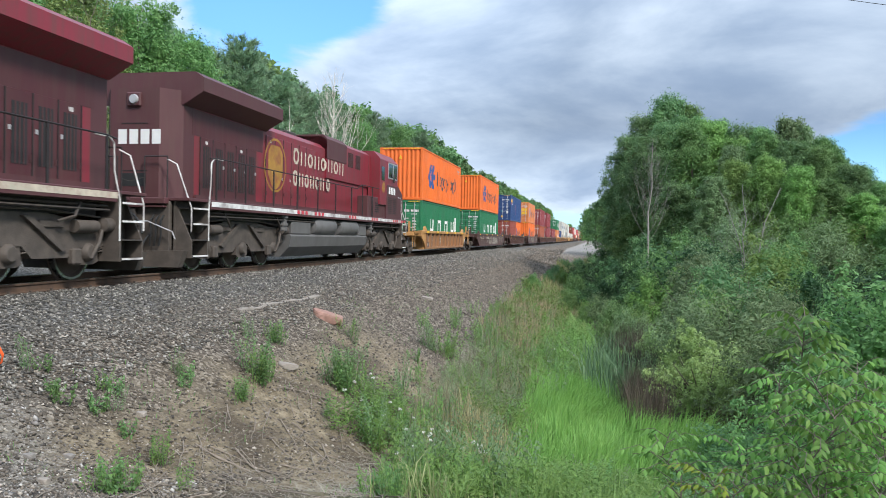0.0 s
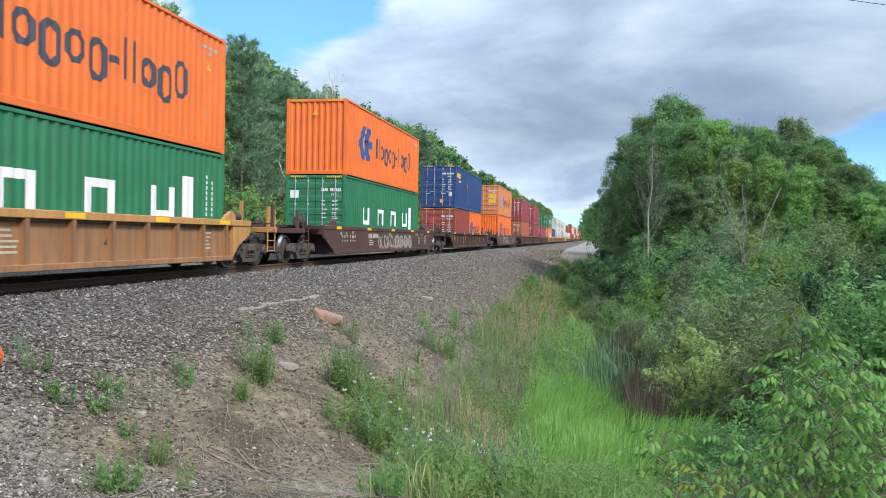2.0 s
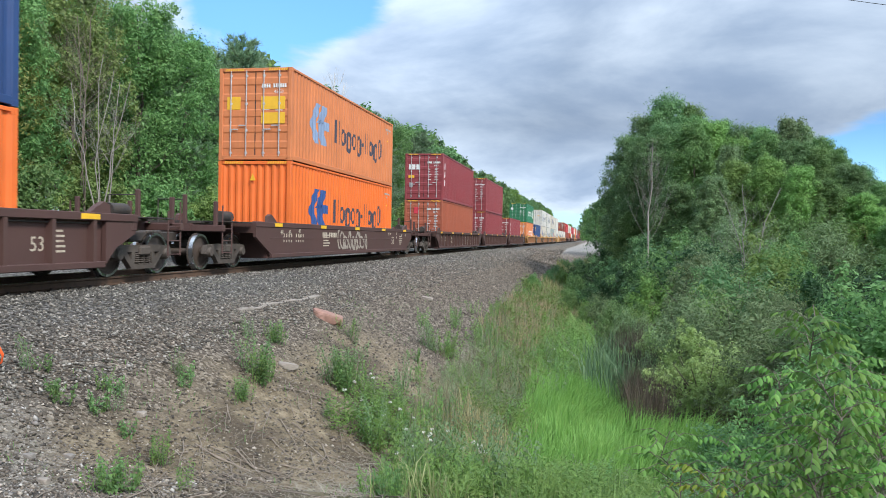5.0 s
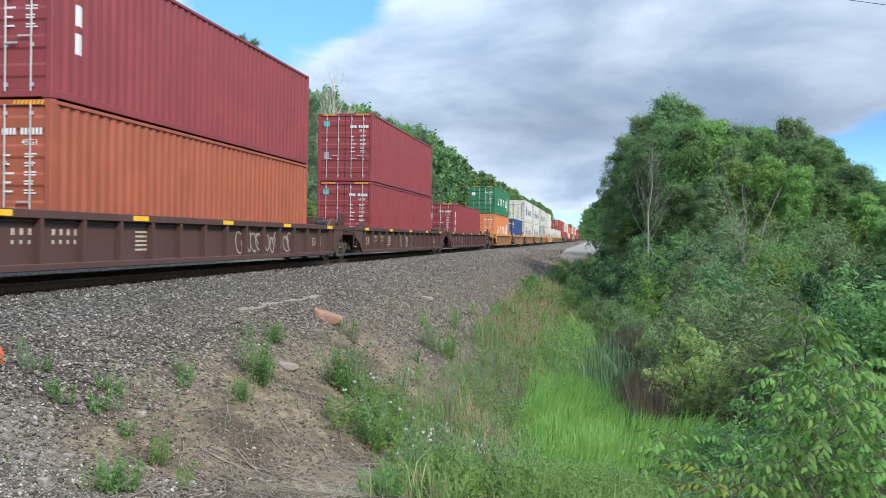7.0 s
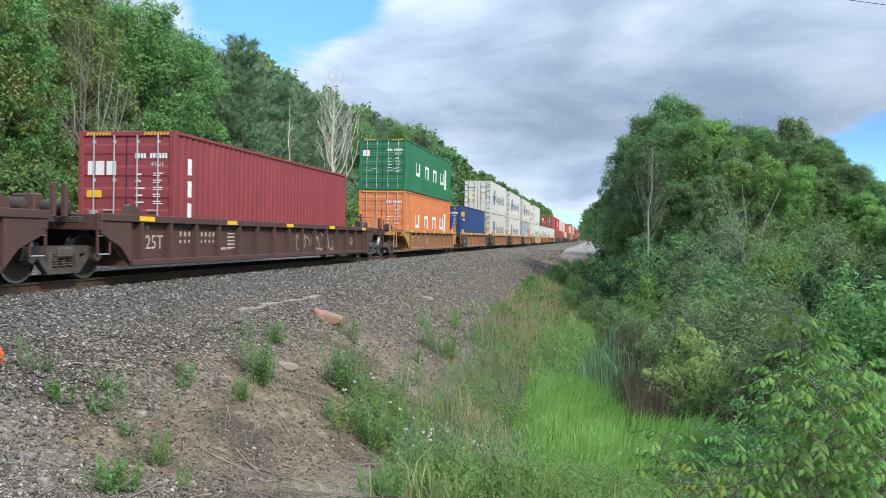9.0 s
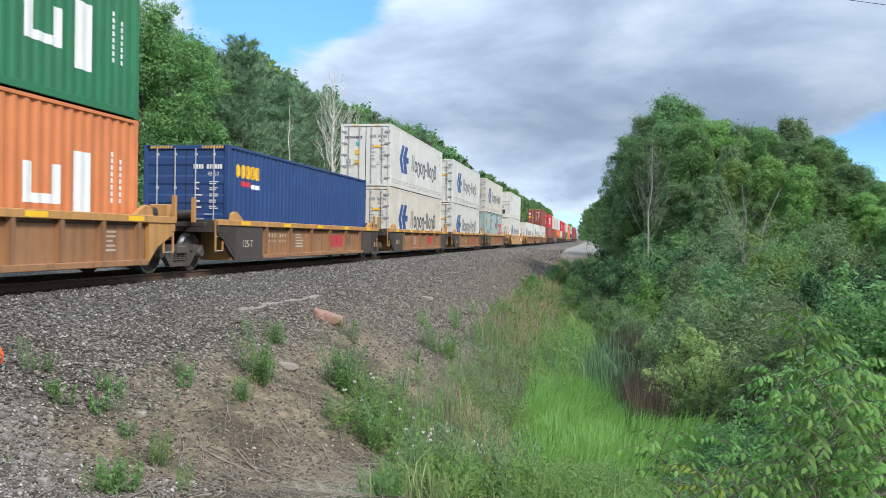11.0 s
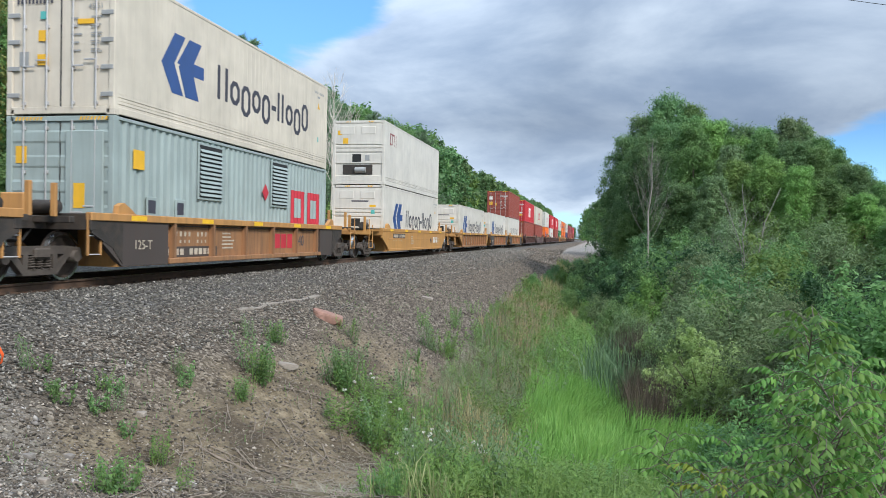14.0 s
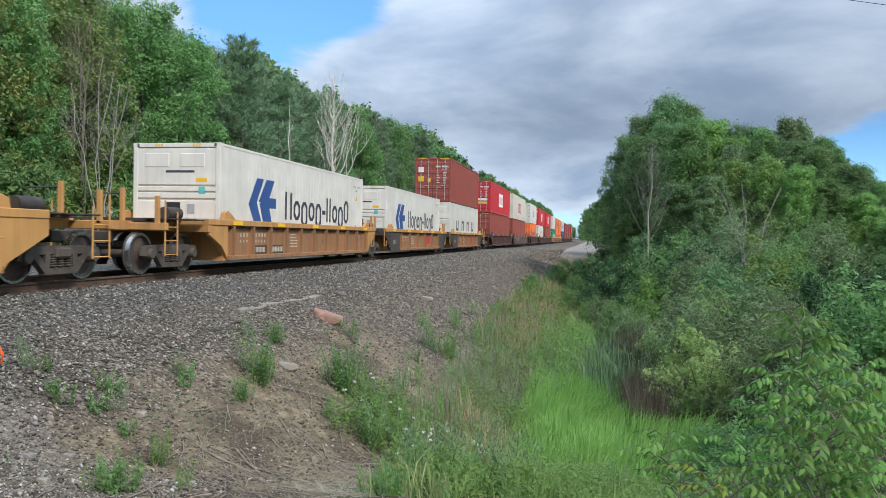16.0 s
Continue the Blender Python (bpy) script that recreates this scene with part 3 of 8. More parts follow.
def ground_material():
    m = bpy.data.materials.new("embankment_soil")
    m.use_nodes = True
    nt = m.node_tree
    N, L = nt.nodes.new, nt.links.new
    b = nt.nodes["Principled BSDF"]
    b.inputs["Roughness"].default_value = 0.95
    b.inputs["Specular IOR Level"].default_value = 0.2
    g = N("ShaderNodeNewGeometry")
    sep = N("ShaderNodeSeparateXYZ")
    L(g.outputs["Position"], sep.inputs[0])

    def noise_at(scale, detail=5, rough=0.6):
        n = N("ShaderNodeTexNoise")
        n.inputs["Scale"].default_value, n.inputs["Detail"].default_value, n.inputs["Roughness"].default_value = scale, detail, rough
        L(g.outputs["Position"], n.inputs["Vector"])
        return n.outputs[0]

    def ramp(src, *stops):
        r = N("ShaderNodeValToRGB")
        while len(r.color_ramp.elements) < len(stops):
            r.color_ramp.elements.new(0.5)
        for e, (p, c) in zip(r.color_ramp.elements, stops):
            e.position, e.color = p, (*c, 1)
        L(src, r.inputs[0])
        return r.outputs[0]

    def mix(f, a, c):
        x = N("ShaderNodeMix")
        x.data_type = "RGBA"
        L(f, x.inputs[0])
        L(a, x.inputs[6])
        L(c, x.inputs[7])
        return x.outputs[2]

    def edge(src, at, width, nz, amt):
        """0 below, 1 above, with a ragged border."""
        a = N("ShaderNodeMath")
        a.operation = "MULTIPLY_ADD"
        L(nz, a.inputs[0])
        a.inputs[1].default_value = amt
        L(src, a.inputs[2])
        r = N("ShaderNodeMapRange")
        L(a.outputs[0], r.inputs[0])
        r.inputs[1].default_value, r.inputs[2].default_value = at + amt / 2 - width, at + amt / 2 + width
        return r.outputs[0]

    v = N("ShaderNodeTexVoronoi")
    v.inputs["Scale"].default_value = 22
    L(g.outputs["Position"], v.inputs["Vector"])
    vs = N("ShaderNodeSeparateXYZ")
    L(v.outputs["Color"], vs.inputs[0])
    ballast = ramp(vs.outputs[0], (0.0, (0.04, 0.038, 0.035)), (0.5, (0.105, 0.099, 0.09)), (1.0, (0.24, 0.23, 0.215)))
    fine = ramp(vs.outputs[1], (0.0, (0.055, 0.045, 0.036)), (0.6, (0.145, 0.120, 0.095)), (1.0, (0.34, 0.295, 0.24)))
    dirt = ramp(noise_at(5.5, 12, 0.78), (0.32, (0.085, 0.066, 0.044)), (0.5, (0.225, 0.181, 0.120)), (0.72, (0.44, 0.37, 0.26)))
    gravel = ramp(vs.outputs[2], (0.0, (0.12, 0.104, 0.083)), (0.6, (0.24, 0.218, 0.182)), (1.0, (0.40, 0.37, 0.32)))
    green = ramp(noise_at(2.0, 6), (0.3, (0.05, 0.05, 0.028)), (0.6, (0.095, 0.095, 0.045)), (0.8, (0.16, 0.135, 0.085)))
    nz, nb = noise_at(0.8, 6), noise_at(0.35, 4)
    x, y = sep.outputs[0], sep.outputs[1]
    col = mix(edge(x, 3.3, 0.5, nz, 1.6), ballast, fine)
    # bare earth on the bank close to the mound, gravel where people stand
    nearY = edge(y, 17.0, 2.0, nb, 6.0)
    inv = N("ShaderNodeMath")
    inv.operation = "SUBTRACT"
    inv.inputs[0].default_value = 1.0
    L(nearY, inv.inputs[1])
    md = N("ShaderNodeMath")
    md.operation = "MULTIPLY"
    L(inv.outputs[0], md.inputs[0])
    L(edge(x, 5.2, 0.5, nz, 2.2), md.inputs[1])
    soil = ramp(noise_at(2.2, 8, 0.7), (0.3, (0.05, 0.039, 0.028)), (0.7, (0.15, 0.118, 0.083)))
    pm = N("ShaderNodeMapRange")
    L(noise_at(0.55, 5, 0.6), pm.inputs[0])
    pm.inputs[1].default_value, pm.inputs[2].default_value = 0.50, 0.60
    col = mix(md.outputs[0], col, mix(pm.outputs[0], dirt, soil))
    s = N("ShaderNodeMath")
    s.operation = "MULTIPLY_ADD"
    L(x, s.inputs[0])
    s.inputs[1].default_value = 0.45
    L(y, s.inputs[2])
    close = edge(s.outputs[0], 8.9, 0.5, nz, 1.6)
    iv = N("ShaderNodeMath")
    iv.operation = "SUBTRACT"
    iv.inputs[0].default_value = 1.0
    L(close, iv.inputs[1])
    col = mix(iv.outputs[0], col, gravel)
    # green ground past the foot of the bank
    t = N("ShaderNodeMath")
    t.operation = "MULTIPLY_ADD"
    L(y, t.inputs[0])
    t.inputs[1].default_value = 0.02
    L(x, t.inputs[2])
    gm = N("ShaderNodeMath")
    gm.operation = "MULTIPLY"
    L(edge(t.outputs[0], 8.1, 0.4, nz, 1.2), gm.inputs[0])
    far = N("ShaderNodeMapRange")
    L(y, far.inputs[0])
    far.inputs[1].default_value, far.inputs[2].default_value, far.inputs[3].default_value, far.inputs[4].default_value = 66, 74, 1.0, 0.0
    far2 = N("ShaderNodeMapRange")
    L(x, far2.inputs[0])
    far2.inputs[1].default_value, far2.inputs[2].default_value = 13, 15
    mxm = N("ShaderNodeMath")
    mxm.operation = "MAXIMUM"
    L(far.outputs[0], mxm.inputs[0])
    L(far2.outputs[0], mxm.inputs[1])
    L(mxm.outputs[0], gm.inputs[1])
    col = mix(gm.outputs[0], col, green)
    lf = N("ShaderNodeMapRange")
    L(x, lf.inputs[0])
    lf.inputs[1].default_value, lf.inputs[2].default_value, lf.inputs[3].default_value, lf.inputs[4].default_value = -9, -7, 1, 0
    col = mix(lf.outputs[0], col, green)
    # the pale gravel yard beside the line far off
    yard = N("ShaderNodeMath")
    yard.operation = "MULTIPLY"
    ya = N("ShaderNodeMapRange")
    L(y, ya.inputs[0])
    ya.inputs[1].default_value, ya.inputs[2].default_value = 80, 90
    L(ya.outputs[0], yard.inputs[0])
    yx = N("ShaderNodeMapRange")
    L(x, yx.inputs[0])
    yx.inputs[1].default_value, yx.inputs[2].default_value = 6.4, 7.2
    L(yx.outputs[0], yard.inputs[1])
    pale = ramp(noise_at(1.5, 5), (0.3, (0.30, 0.28, 0.25)), (0.7, (0.42, 0.39, 0.35)))
    yi = N("ShaderNodeMath")
    yi.operation = "MULTIPLY"
    L(yard.outputs[0], yi.inputs[0])
    fi = N("ShaderNodeMapRange")
    L(x, fi.inputs[0])
    fi.inputs[1].default_value, fi.inputs[2].default_value, fi.inputs[3].default_value, fi.inputs[4].default_value = 14, 16, 1, 0
    L(fi.outputs[0], yi.inputs[1])
    col = mix(yi.outputs[0], col, pale)
    L(col, b.inputs["Base Color"])
    bp = N("ShaderNodeBump")
    bp.inputs["Strength"].default_value, bp.inputs["Distance"].default_value = 0.9, 0.03
    L(v.outputs["Distance"], bp.inputs["Height"])
    bp2 = N("ShaderNodeBump")
    bp2.inputs["Strength"].default_value, bp2.inputs["Distance"].default_value = 0.7, 0.08
    L(noise_at(7, 8, 0.7), bp2.inputs["Height"])
    L(bp.outputs[0], bp2.inputs["Normal"])
    L(bp2.outputs[0], b.inputs["Normal"])
    return m


def build_ground():
    xs = [-2500, -1200, -600, -300, -150, -100, -70, -50, -40, -32] + spread(-26, -6, 2) + spread(-6, -1.5, 0.5) + [-1.3, -1.15, -.95, -.5, 0, .5, .8, .95, 1.05, 1.15, 1.3] + spread(1.4, 13, 0.14) + spread(13, 30, 0.8) + spread(30, 80, 6) + [100, 150, 300, 600, 1200, 2500]
    ys = [-1500, -500, -200, -100, -50, -30, -20] + spread(-14, 2, 1) + spread(2, 26, 0.14) + spread(26, 60, 0.5) + spread(60, 130, 2) + spread(130, 420, 15) + [450, 550, 700, 900, 1400, 3000]
    X, Y = np.meshgrid(xs, ys)
    Z = ground_z(X, Y)
    v = np.stack([X.ravel(), Y.ravel(), Z.ravel()], 1)
    w, h = len(xs), len(ys)
    i = (np.arange(h - 1)[:, None] * w + np.arange(w - 1)[None, :]).ravel()
    ob = new("ground", array_mesh("ground", v, np.stack([i, i + 1, i + 1 + w, i + w], 1), ground_material(), True))
    tagged(ob, "railway embankment of ballast and bare earth above a green ditch", "ground", kind="structure")


build_ground()


def build_track():
    track = thing("track", "straight single railway track on grey ballast", "railway track", kind="structure")
    prof = [(-.068, -.171), (.068, -.171), (.068, -.158), (.012, -.140), (.010, -.05), (.036, -.035), (.036, -.004), (.026, 0), (-.026, 0), (-.036, -.004), (-.036, -.035), (-.010, -.05), (-.012, -.140), (-.068, -.158)]
    for sx in (-1, 1):
        r = part("rail", Geo().prism([(a + sx * 0.7535, b) for a, b in prof], -120, 760, "y"), M["rail"], track, "rust-brown steel rail")
        part("rail_head", Geo().box(sx * 0.7535 - .024, sx * 0.7535 + .024, -120, 760, -0.001, 0.003), M["railtop"], r, "polished running surface")
    g = Geo().box(-1.3, 1.3, -0.115, 0.115, -0.35, -0.172, 0.012)
    for sx in (-1, 1):
        g.box(sx * 0.7535 - .17, sx * 0.7535 + .17, -0.09, 0.09, -0.174, -0.160, 0.004)
        for dx in (-.11, .11):
            g.box(sx * 0.7535 + dx - .02, sx * 0.7535 + dx + .02, -0.05, -0.02, -0.165, -0.125)
    me = g.mesh("sleeper", M["tie"])
    for i in range(190):
        o = part("sleeper", me, None, track)
        o.matrix_basis = pose(random.uniform(-.04, .04), 3 + i * 0.52, random.uniform(-.006, .004), 0, 0, random.uniform(-1, 1))


build_track()


def stones(name, label, n, pick, size, mat, squash=0.7):
    """Loose stones as one mesh: angular lumps sunk a little into the ground."""
    rng = np.random.default_rng(abs(hash(len(name) * 131 + n)) % 9999)
    xy = pick(rng, n)
    n = len(xy)
    base = np.array([(1, 0, 0), (0, 1, 0), (-1, 0, 0), (0, -1, 0), (0, 0, 1), (0, 0, -1)], float)
    r = size(rng, xy)
    v = base[None] * rng.uniform(0.55, 1.25, (n, 6, 1)) + rng.normal(0, .18, (n, 6, 3))
    v[:, :, 2] *= squash
    q = rng.normal(size=(n, 3)) * 0.6
    th = rng.uniform(0, 6.28, n)
    c, s = np.cos(th), np.sin(th)
    x, y = v[:, :, 0] * c[:, None] - v[:, :, 1] * s[:, None], v[:, :, 0] * s[:, None] + v[:, :, 1] * c[:, None]
    v = np.stack([x + v[:, :, 2] * q[:, :1] * .5, y + v[:, :, 2] * q[:, 1:2] * .5, v[:, :, 2] + x * q[:, 2:3] * .4], 2) * r[:, None, None]
    v[:, :, 0] += xy[:, :1]
    v[:, :, 1] += xy[:, 1:2]
    v[:, :, 2] += (ground_z(xy[:, 0], xy[:, 1]) + r * 0.12)[:, None]
    f = np.array([(0, 1, 4), (1, 2, 4), (2, 3, 4), (3, 0, 4), (0, 3, 2), (0, 2, 1)])
    f = (f[None] + (np.arange(n) * 6)[:, None, None]).reshape(-1, 3)
    return tagged(new(name, array_mesh(name, v.reshape(-1, 3), f, mat)), label, "gravel", kind="stuff")


def fan(x0, x1, y0, y1, power=2.2):
    """Places scattered more densely close to the viewer."""
    def pick(rng, n):
        y = y0 + (y1 - y0) * rng.random(n) ** power
        return np.stack([rng.uniform(x0, x1, n), y], 1)
    return pick


stones("ballast_stones", "coarse angular grey railway ballast", 44000, fan(1.1, 4.6, 6, 80, 2.1), lambda r, p: r.uniform(.012, .033, len(p)) * (1 + p[:, 1] / 38), M["stone"])
stones("shoulder_gravel", "fine dark brown gravel on the bank shoulder", 32000, fan(3.0, 7.2, 5, 95, 1.9), lambda r, p: r.uniform(.009, .028, len(p)) * (1 + p[:, 1] / 28), M["brownstone"])
stones("mound_gravel", "pale mixed gravel and pebbles underfoot", 6000, fan(3.6, 7.0, 4.4, 7.0, 1.0), lambda r, p: r.uniform(.005, .02, len(p)) * (1 + 1.2 * (r.random(len(p)) > .95)), M["greyrock"])
stones("bank_gravel", "scattered gravel on the bare earth bank", 9000, fan(4.6, 8.6, 5, 24, 1.3), lambda r, p: r.uniform(.005, .016, len(p)) * (1 + 0.8 * (r.random(len(p)) > .97)), M["brownstone"])


def boulder(label, mat, x, y, sx, sy, sz, seed, lean=(0, 0, 0)):
    rng = random.Random(seed)
    bm = bmesh.new()
    bmesh.ops.create_icosphere(bm, subdivisions=3, radius=1)
    off = Vector((seed * 3.1, seed, 0))
    for v in bm.verts:
        d = v.co.copy()
        v.co = d * (1 + 0.28 * noise.noise(d * 1.1 + off) + 0.10 * noise.noise(d * 3 + off))
        v.co.x, v.co.y = max(-.8, min(.8, v.co.x)), max(-.8, min(.8, v.co.y))
        v.co.z = max(-0.6, min(0.55, v.co.z))
        v.co = Vector((v.co.x * sx, v.co.y * sy, v.co.z * sz))
    me = bpy.data.meshes.new("rock")
    bm.to_mesh(me)
    bm.free()
    me.materials.append(mat)
    ob = tagged(new("rock", me), label, "rock", "rocks on the bank")
    ob.matrix_basis = pose(x, y, float(ground_z(x, y)) + sz * 0.25, *lean)
    return ob


boulder("flat pink granite block lying on the gravel shoulder", M["pink"], 4.72, 16.3, 0.42, 0.34, 0.20, 3, (4, 16, 30))
boulder("pale weathered stone half sunk in the bank", M["pale"], 5.46, 12.3, 0.22, 0.16, 0.09, 5, (0, 12, 40))
boulder("pale flat stone slab on the bank shoulder", M["pale"], 5.12, 25.0, 0.24, 0.28, 0.10, 7, (0, 10, 10))
boulder("rounded pale pebble among the gravel", M["pale"], 5.82, 5.94, 0.06, 0.05, 0.05, 8)
boulder("grey cobble lying in loose gravel", M["greyrock"], 5.32, 6.36, 0.07, 0.05, 0.04, 9)
boulder("grey cobble lying in loose gravel", M["greyrock"], 5.49, 6.71, 0.06, 0.045, 0.04, 11)
boulder("small pale stone on the earth bank", M["pale"], 5.31, 8.23, 0.07, 0.06, 0.05, 12)


# ---- plants ----
def leaf_cloud(centres, radii, per, size, rng, long=1.6, droop=0.0, flat=0.0):
    """Pointed leaves scattered round clump centres. Gives vertices and triangles."""
    centres, radii = np.asarray(centres), np.asarray(radii)
    n = len(centres) * per
    c = np.repeat(centres, per, 0)
    r = np.repeat(radii, per, 0)[:, None]
    d = rng.normal(size=(n, 3))
    d /= np.linalg.norm(d, axis=1, keepdims=True)
    low = (d[:, 2] < 0) & (rng.random(n) < .4)
    d[low, 2] *= -.6
    # each clump is lopsided: it reaches further along some ways
    way = np.repeat(rng.normal(size=(len(centres), 3)), per, 0)
    reach = 1 + .22 * np.sin(3 * (d * way).sum(1))[:, None]
    pos = c + d * r * reach * (.35 + .75 * np.sqrt(rng.random((n, 1)))) * np.array([1, 1, 1 - flat])
    nrm = d * 1.1 + rng.normal(size=(n, 3)) * 0.5 + np.array([0, 0, 0.55])
    nrm /= np.linalg.norm(nrm, axis=1, keepdims=True)
    t = np.cross(nrm, rng.normal(size=(n, 3)))
    t[:, 2] -= droop
    t /= np.linalg.norm(t, axis=1, keepdims=True)
    b = np.cross(nrm, t)
    s = size * rng.uniform(0.6, 1.3, (n, 1))
    k = rng.uniform(-.3, .3, (n, 1))
    v = np.stack([pos - t * s * long * (.42 + k * .3) + b * s * .55, pos + t * s * long * .62, pos - t * s * long * (.42 - k * .3) - b * s * .55], 1)
    return v.reshape(-1, 3), np.arange(n * 3).reshape(n, 3)


def limb(g, rng, p, d, length, r, depth, tips, spreadang=0.7, up=0.15, n=5, bend=0.25):
    """A branch that forks; tips collects ends where leaves grow."""
    pts = [Vector(p)]
    d = Vector(d).normalized()
    seg = 4
    for i in range(seg):
        d = (d + Vector((rng.normal(0, bend), rng.normal(0, bend), rng.normal(0, bend) + up)) * 0.5).normalized()
        pts.append(pts[-1] + d * (length / seg))
    g.tube(pts, r, n, r * 0.45, cap=False)
    if depth <= 0:
        tips.append(pts[-1])
        tips.append(pts[-2])
        return
    k = 3 if depth > 1 else 2
    for i in range(k + 1):
        at = pts[2 + (i % 3)] if i < k else pts[-1]
        nd = (d + Vector((rng.normal(0, spreadang), rng.normal(0, spreadang), rng.normal(0, spreadang * .6)))).normalized()
        limb(g, rng, at, nd, length * rng.uniform(.55, .75), r * 0.5, depth - 1, tips, spreadang, up, max(3, n - 1), bend)


def broad_tree(seed, h, width, leaf, bark, clumps=230, per=40, size=0.2, trunk=0.16, low=0.12, lean=0.0, shape=0.75, nl=16, taper=0.0):
    """A broad-leaved tree: trunk, limbs and a crown of small leaves in uneven clumps. Returns the two meshes."""
    rng = np.random.default_rng(seed)
    g, tips = Geo(), []
    pts = [Vector((0, 0, -0.3))]
    for i in range(8):
        pts.append(Vector((lean * (i + 1) / 8 * h + rng.normal(0, .012 * h), rng.normal(0, .012 * h), h * 0.92 * (i + 1) / 8)))
    g.tube(pts, trunk, 8, 0.03)
    centres, radii = [], []
    for i in range(nl):
        k = low + (0.9 - low) * (i + rng.random() * .6) / nl
        j = k * 8 / 0.92
        a = pts[min(8, int(j))].lerp(pts[min(8, int(j) + 1)], j % 1)
        env = width * (1 - ((k - 0.42) / 0.62) ** 2 * (1 if k > .42 else shape)) ** 0.5 if abs((k - .42) / .62) < 1 else width * .2
        env *= 1 - taper * max(0.0, k - .35)
        th = i * 2.4 + rng.normal(0, .5)
        ln = env * rng.uniform(.6, 1.0)
        limb(g, rng, a, (math.cos(th), math.sin(th), 0.55 + taper * .6), ln * 0.8, max(0.02, trunk * (1 - k) * .5), 1, tips, 0.6)
    tips = np.array([tuple(t) for t in tips])
    m = max(clumps - len(tips), 0)
    z = low * h + (h * 0.98 - low * h) * rng.random(m)
    kk = z / h
    env = width * np.sqrt(np.clip(1 - ((kk - .42) / .6) ** 2 * np.where(kk > .42, 1, shape), 0.03, 1))
    th = rng.uniform(0, 6.283, m)
    env = env * (1 - taper * np.clip(kk - .35, 0, 1))
    lump = 1 + 0.20 * np.sin(th * 3 + kk * 2 + seed) + 0.14 * np.sin(th * 5 - kk * 4)
    rr = env * np.sqrt(rng.uniform(.12, 1, m)) * lump
    extra = np.stack([np.cos(th) * rr + lean * z, np.sin(th) * rr, z], 1)
    c = np.concatenate([tips, extra]) if m else tips
    v, f = leaf_cloud(c, rng.uniform(.35, .95, len(c)) * width / 4.4, per, size, rng, 1.5, 0.3, -0.2)
    # large leaves added inside the crown to block light and darken its gaps
    inner = c[::3] * np.array([.72, .72, .97])
    v2, f2 = leaf_cloud(inner, np.full(len(inner), width / 4.5), max(8, per // 7), size * 2.1, rng, 1.3, 0.2, 0.2)
    v, f = np.concatenate([v, v2]), np.concatenate([f, f2 + len(v)])
    return g.mesh("trunk", bark), array_mesh("crown", v, f, leaf)


def pine_tree(seed, h, width, leaf, bark, layers=24):
    """A white pine: upswept boughs set with plumes of long needles, a ragged top."""
    rng = np.random.default_rng(seed)
    g, pos, axis = Geo(), [], []
    g.tube([(0, 0, -.3), (rng.normal(0, .1), rng.normal(0, .1), h * .5), (0, 0, h * .95)], 0.2, 8, 0.02)
    for i in range(layers):
        k = 0.10 + 0.88 * i / layers
        r = width * min(1.0, 0.18 + 1.15 * (1 - k) ** 0.75) * rng.uniform(.75, 1.12)
        for j in range(6 if k < .9 else 4):
            if rng.random() < .1:
                continue
            th = j * 1.05 + i * 0.7 + rng.normal(0, .25)
            rl = r * rng.uniform(.6, 1.1)
            p0 = Vector((0, 0, k * h))
            tip = p0 + Vector((math.cos(th) * rl, math.sin(th) * rl, rl * rng.uniform(.10, .45) + .25 * k))
            g.tube([p0, p0.lerp(tip, .5) + Vector((0, 0, -.08 * rl)), tip], 0.03 * (1.2 - k), 3, 0.01, cap=False)
            d = np.array((tip - p0).normalized())
            for q in np.linspace(.25, 1.02, 9):
                c = np.array(p0.lerp(tip, q))
                for _ in range(2):
                    pos.append(c + rng.normal(0, .07, 3) * (1 + rl * (1 - abs(q - .6))) * np.array([1, 1, .6]))
                    a = d + rng.normal(0, .55, 3) + np.array([0, 0, .45])
                    axis.append(a / np.linalg.norm(a))
    per = 12
    p, a = np.repeat(np.array(pos), per, 0), np.repeat(np.array(axis), per, 0)
    n = len(p)
    a = a + rng.normal(0, .38, (n, 3))
    a /= np.linalg.norm(a, axis=1, keepdims=True)
    side = np.cross(a, rng.normal(size=(n, 3)))
    side /= np.linalg.norm(side, axis=1, keepdims=True)
    ln = rng.uniform(.30, .62, (n, 1))
    v = np.stack([p - side * .028, p + side * .028, p + a * ln], 1).reshape(-1, 3)
    return g.mesh("trunk", bark), array_mesh("crown", v, np.arange(n * 3).reshape(n, 3), leaf)


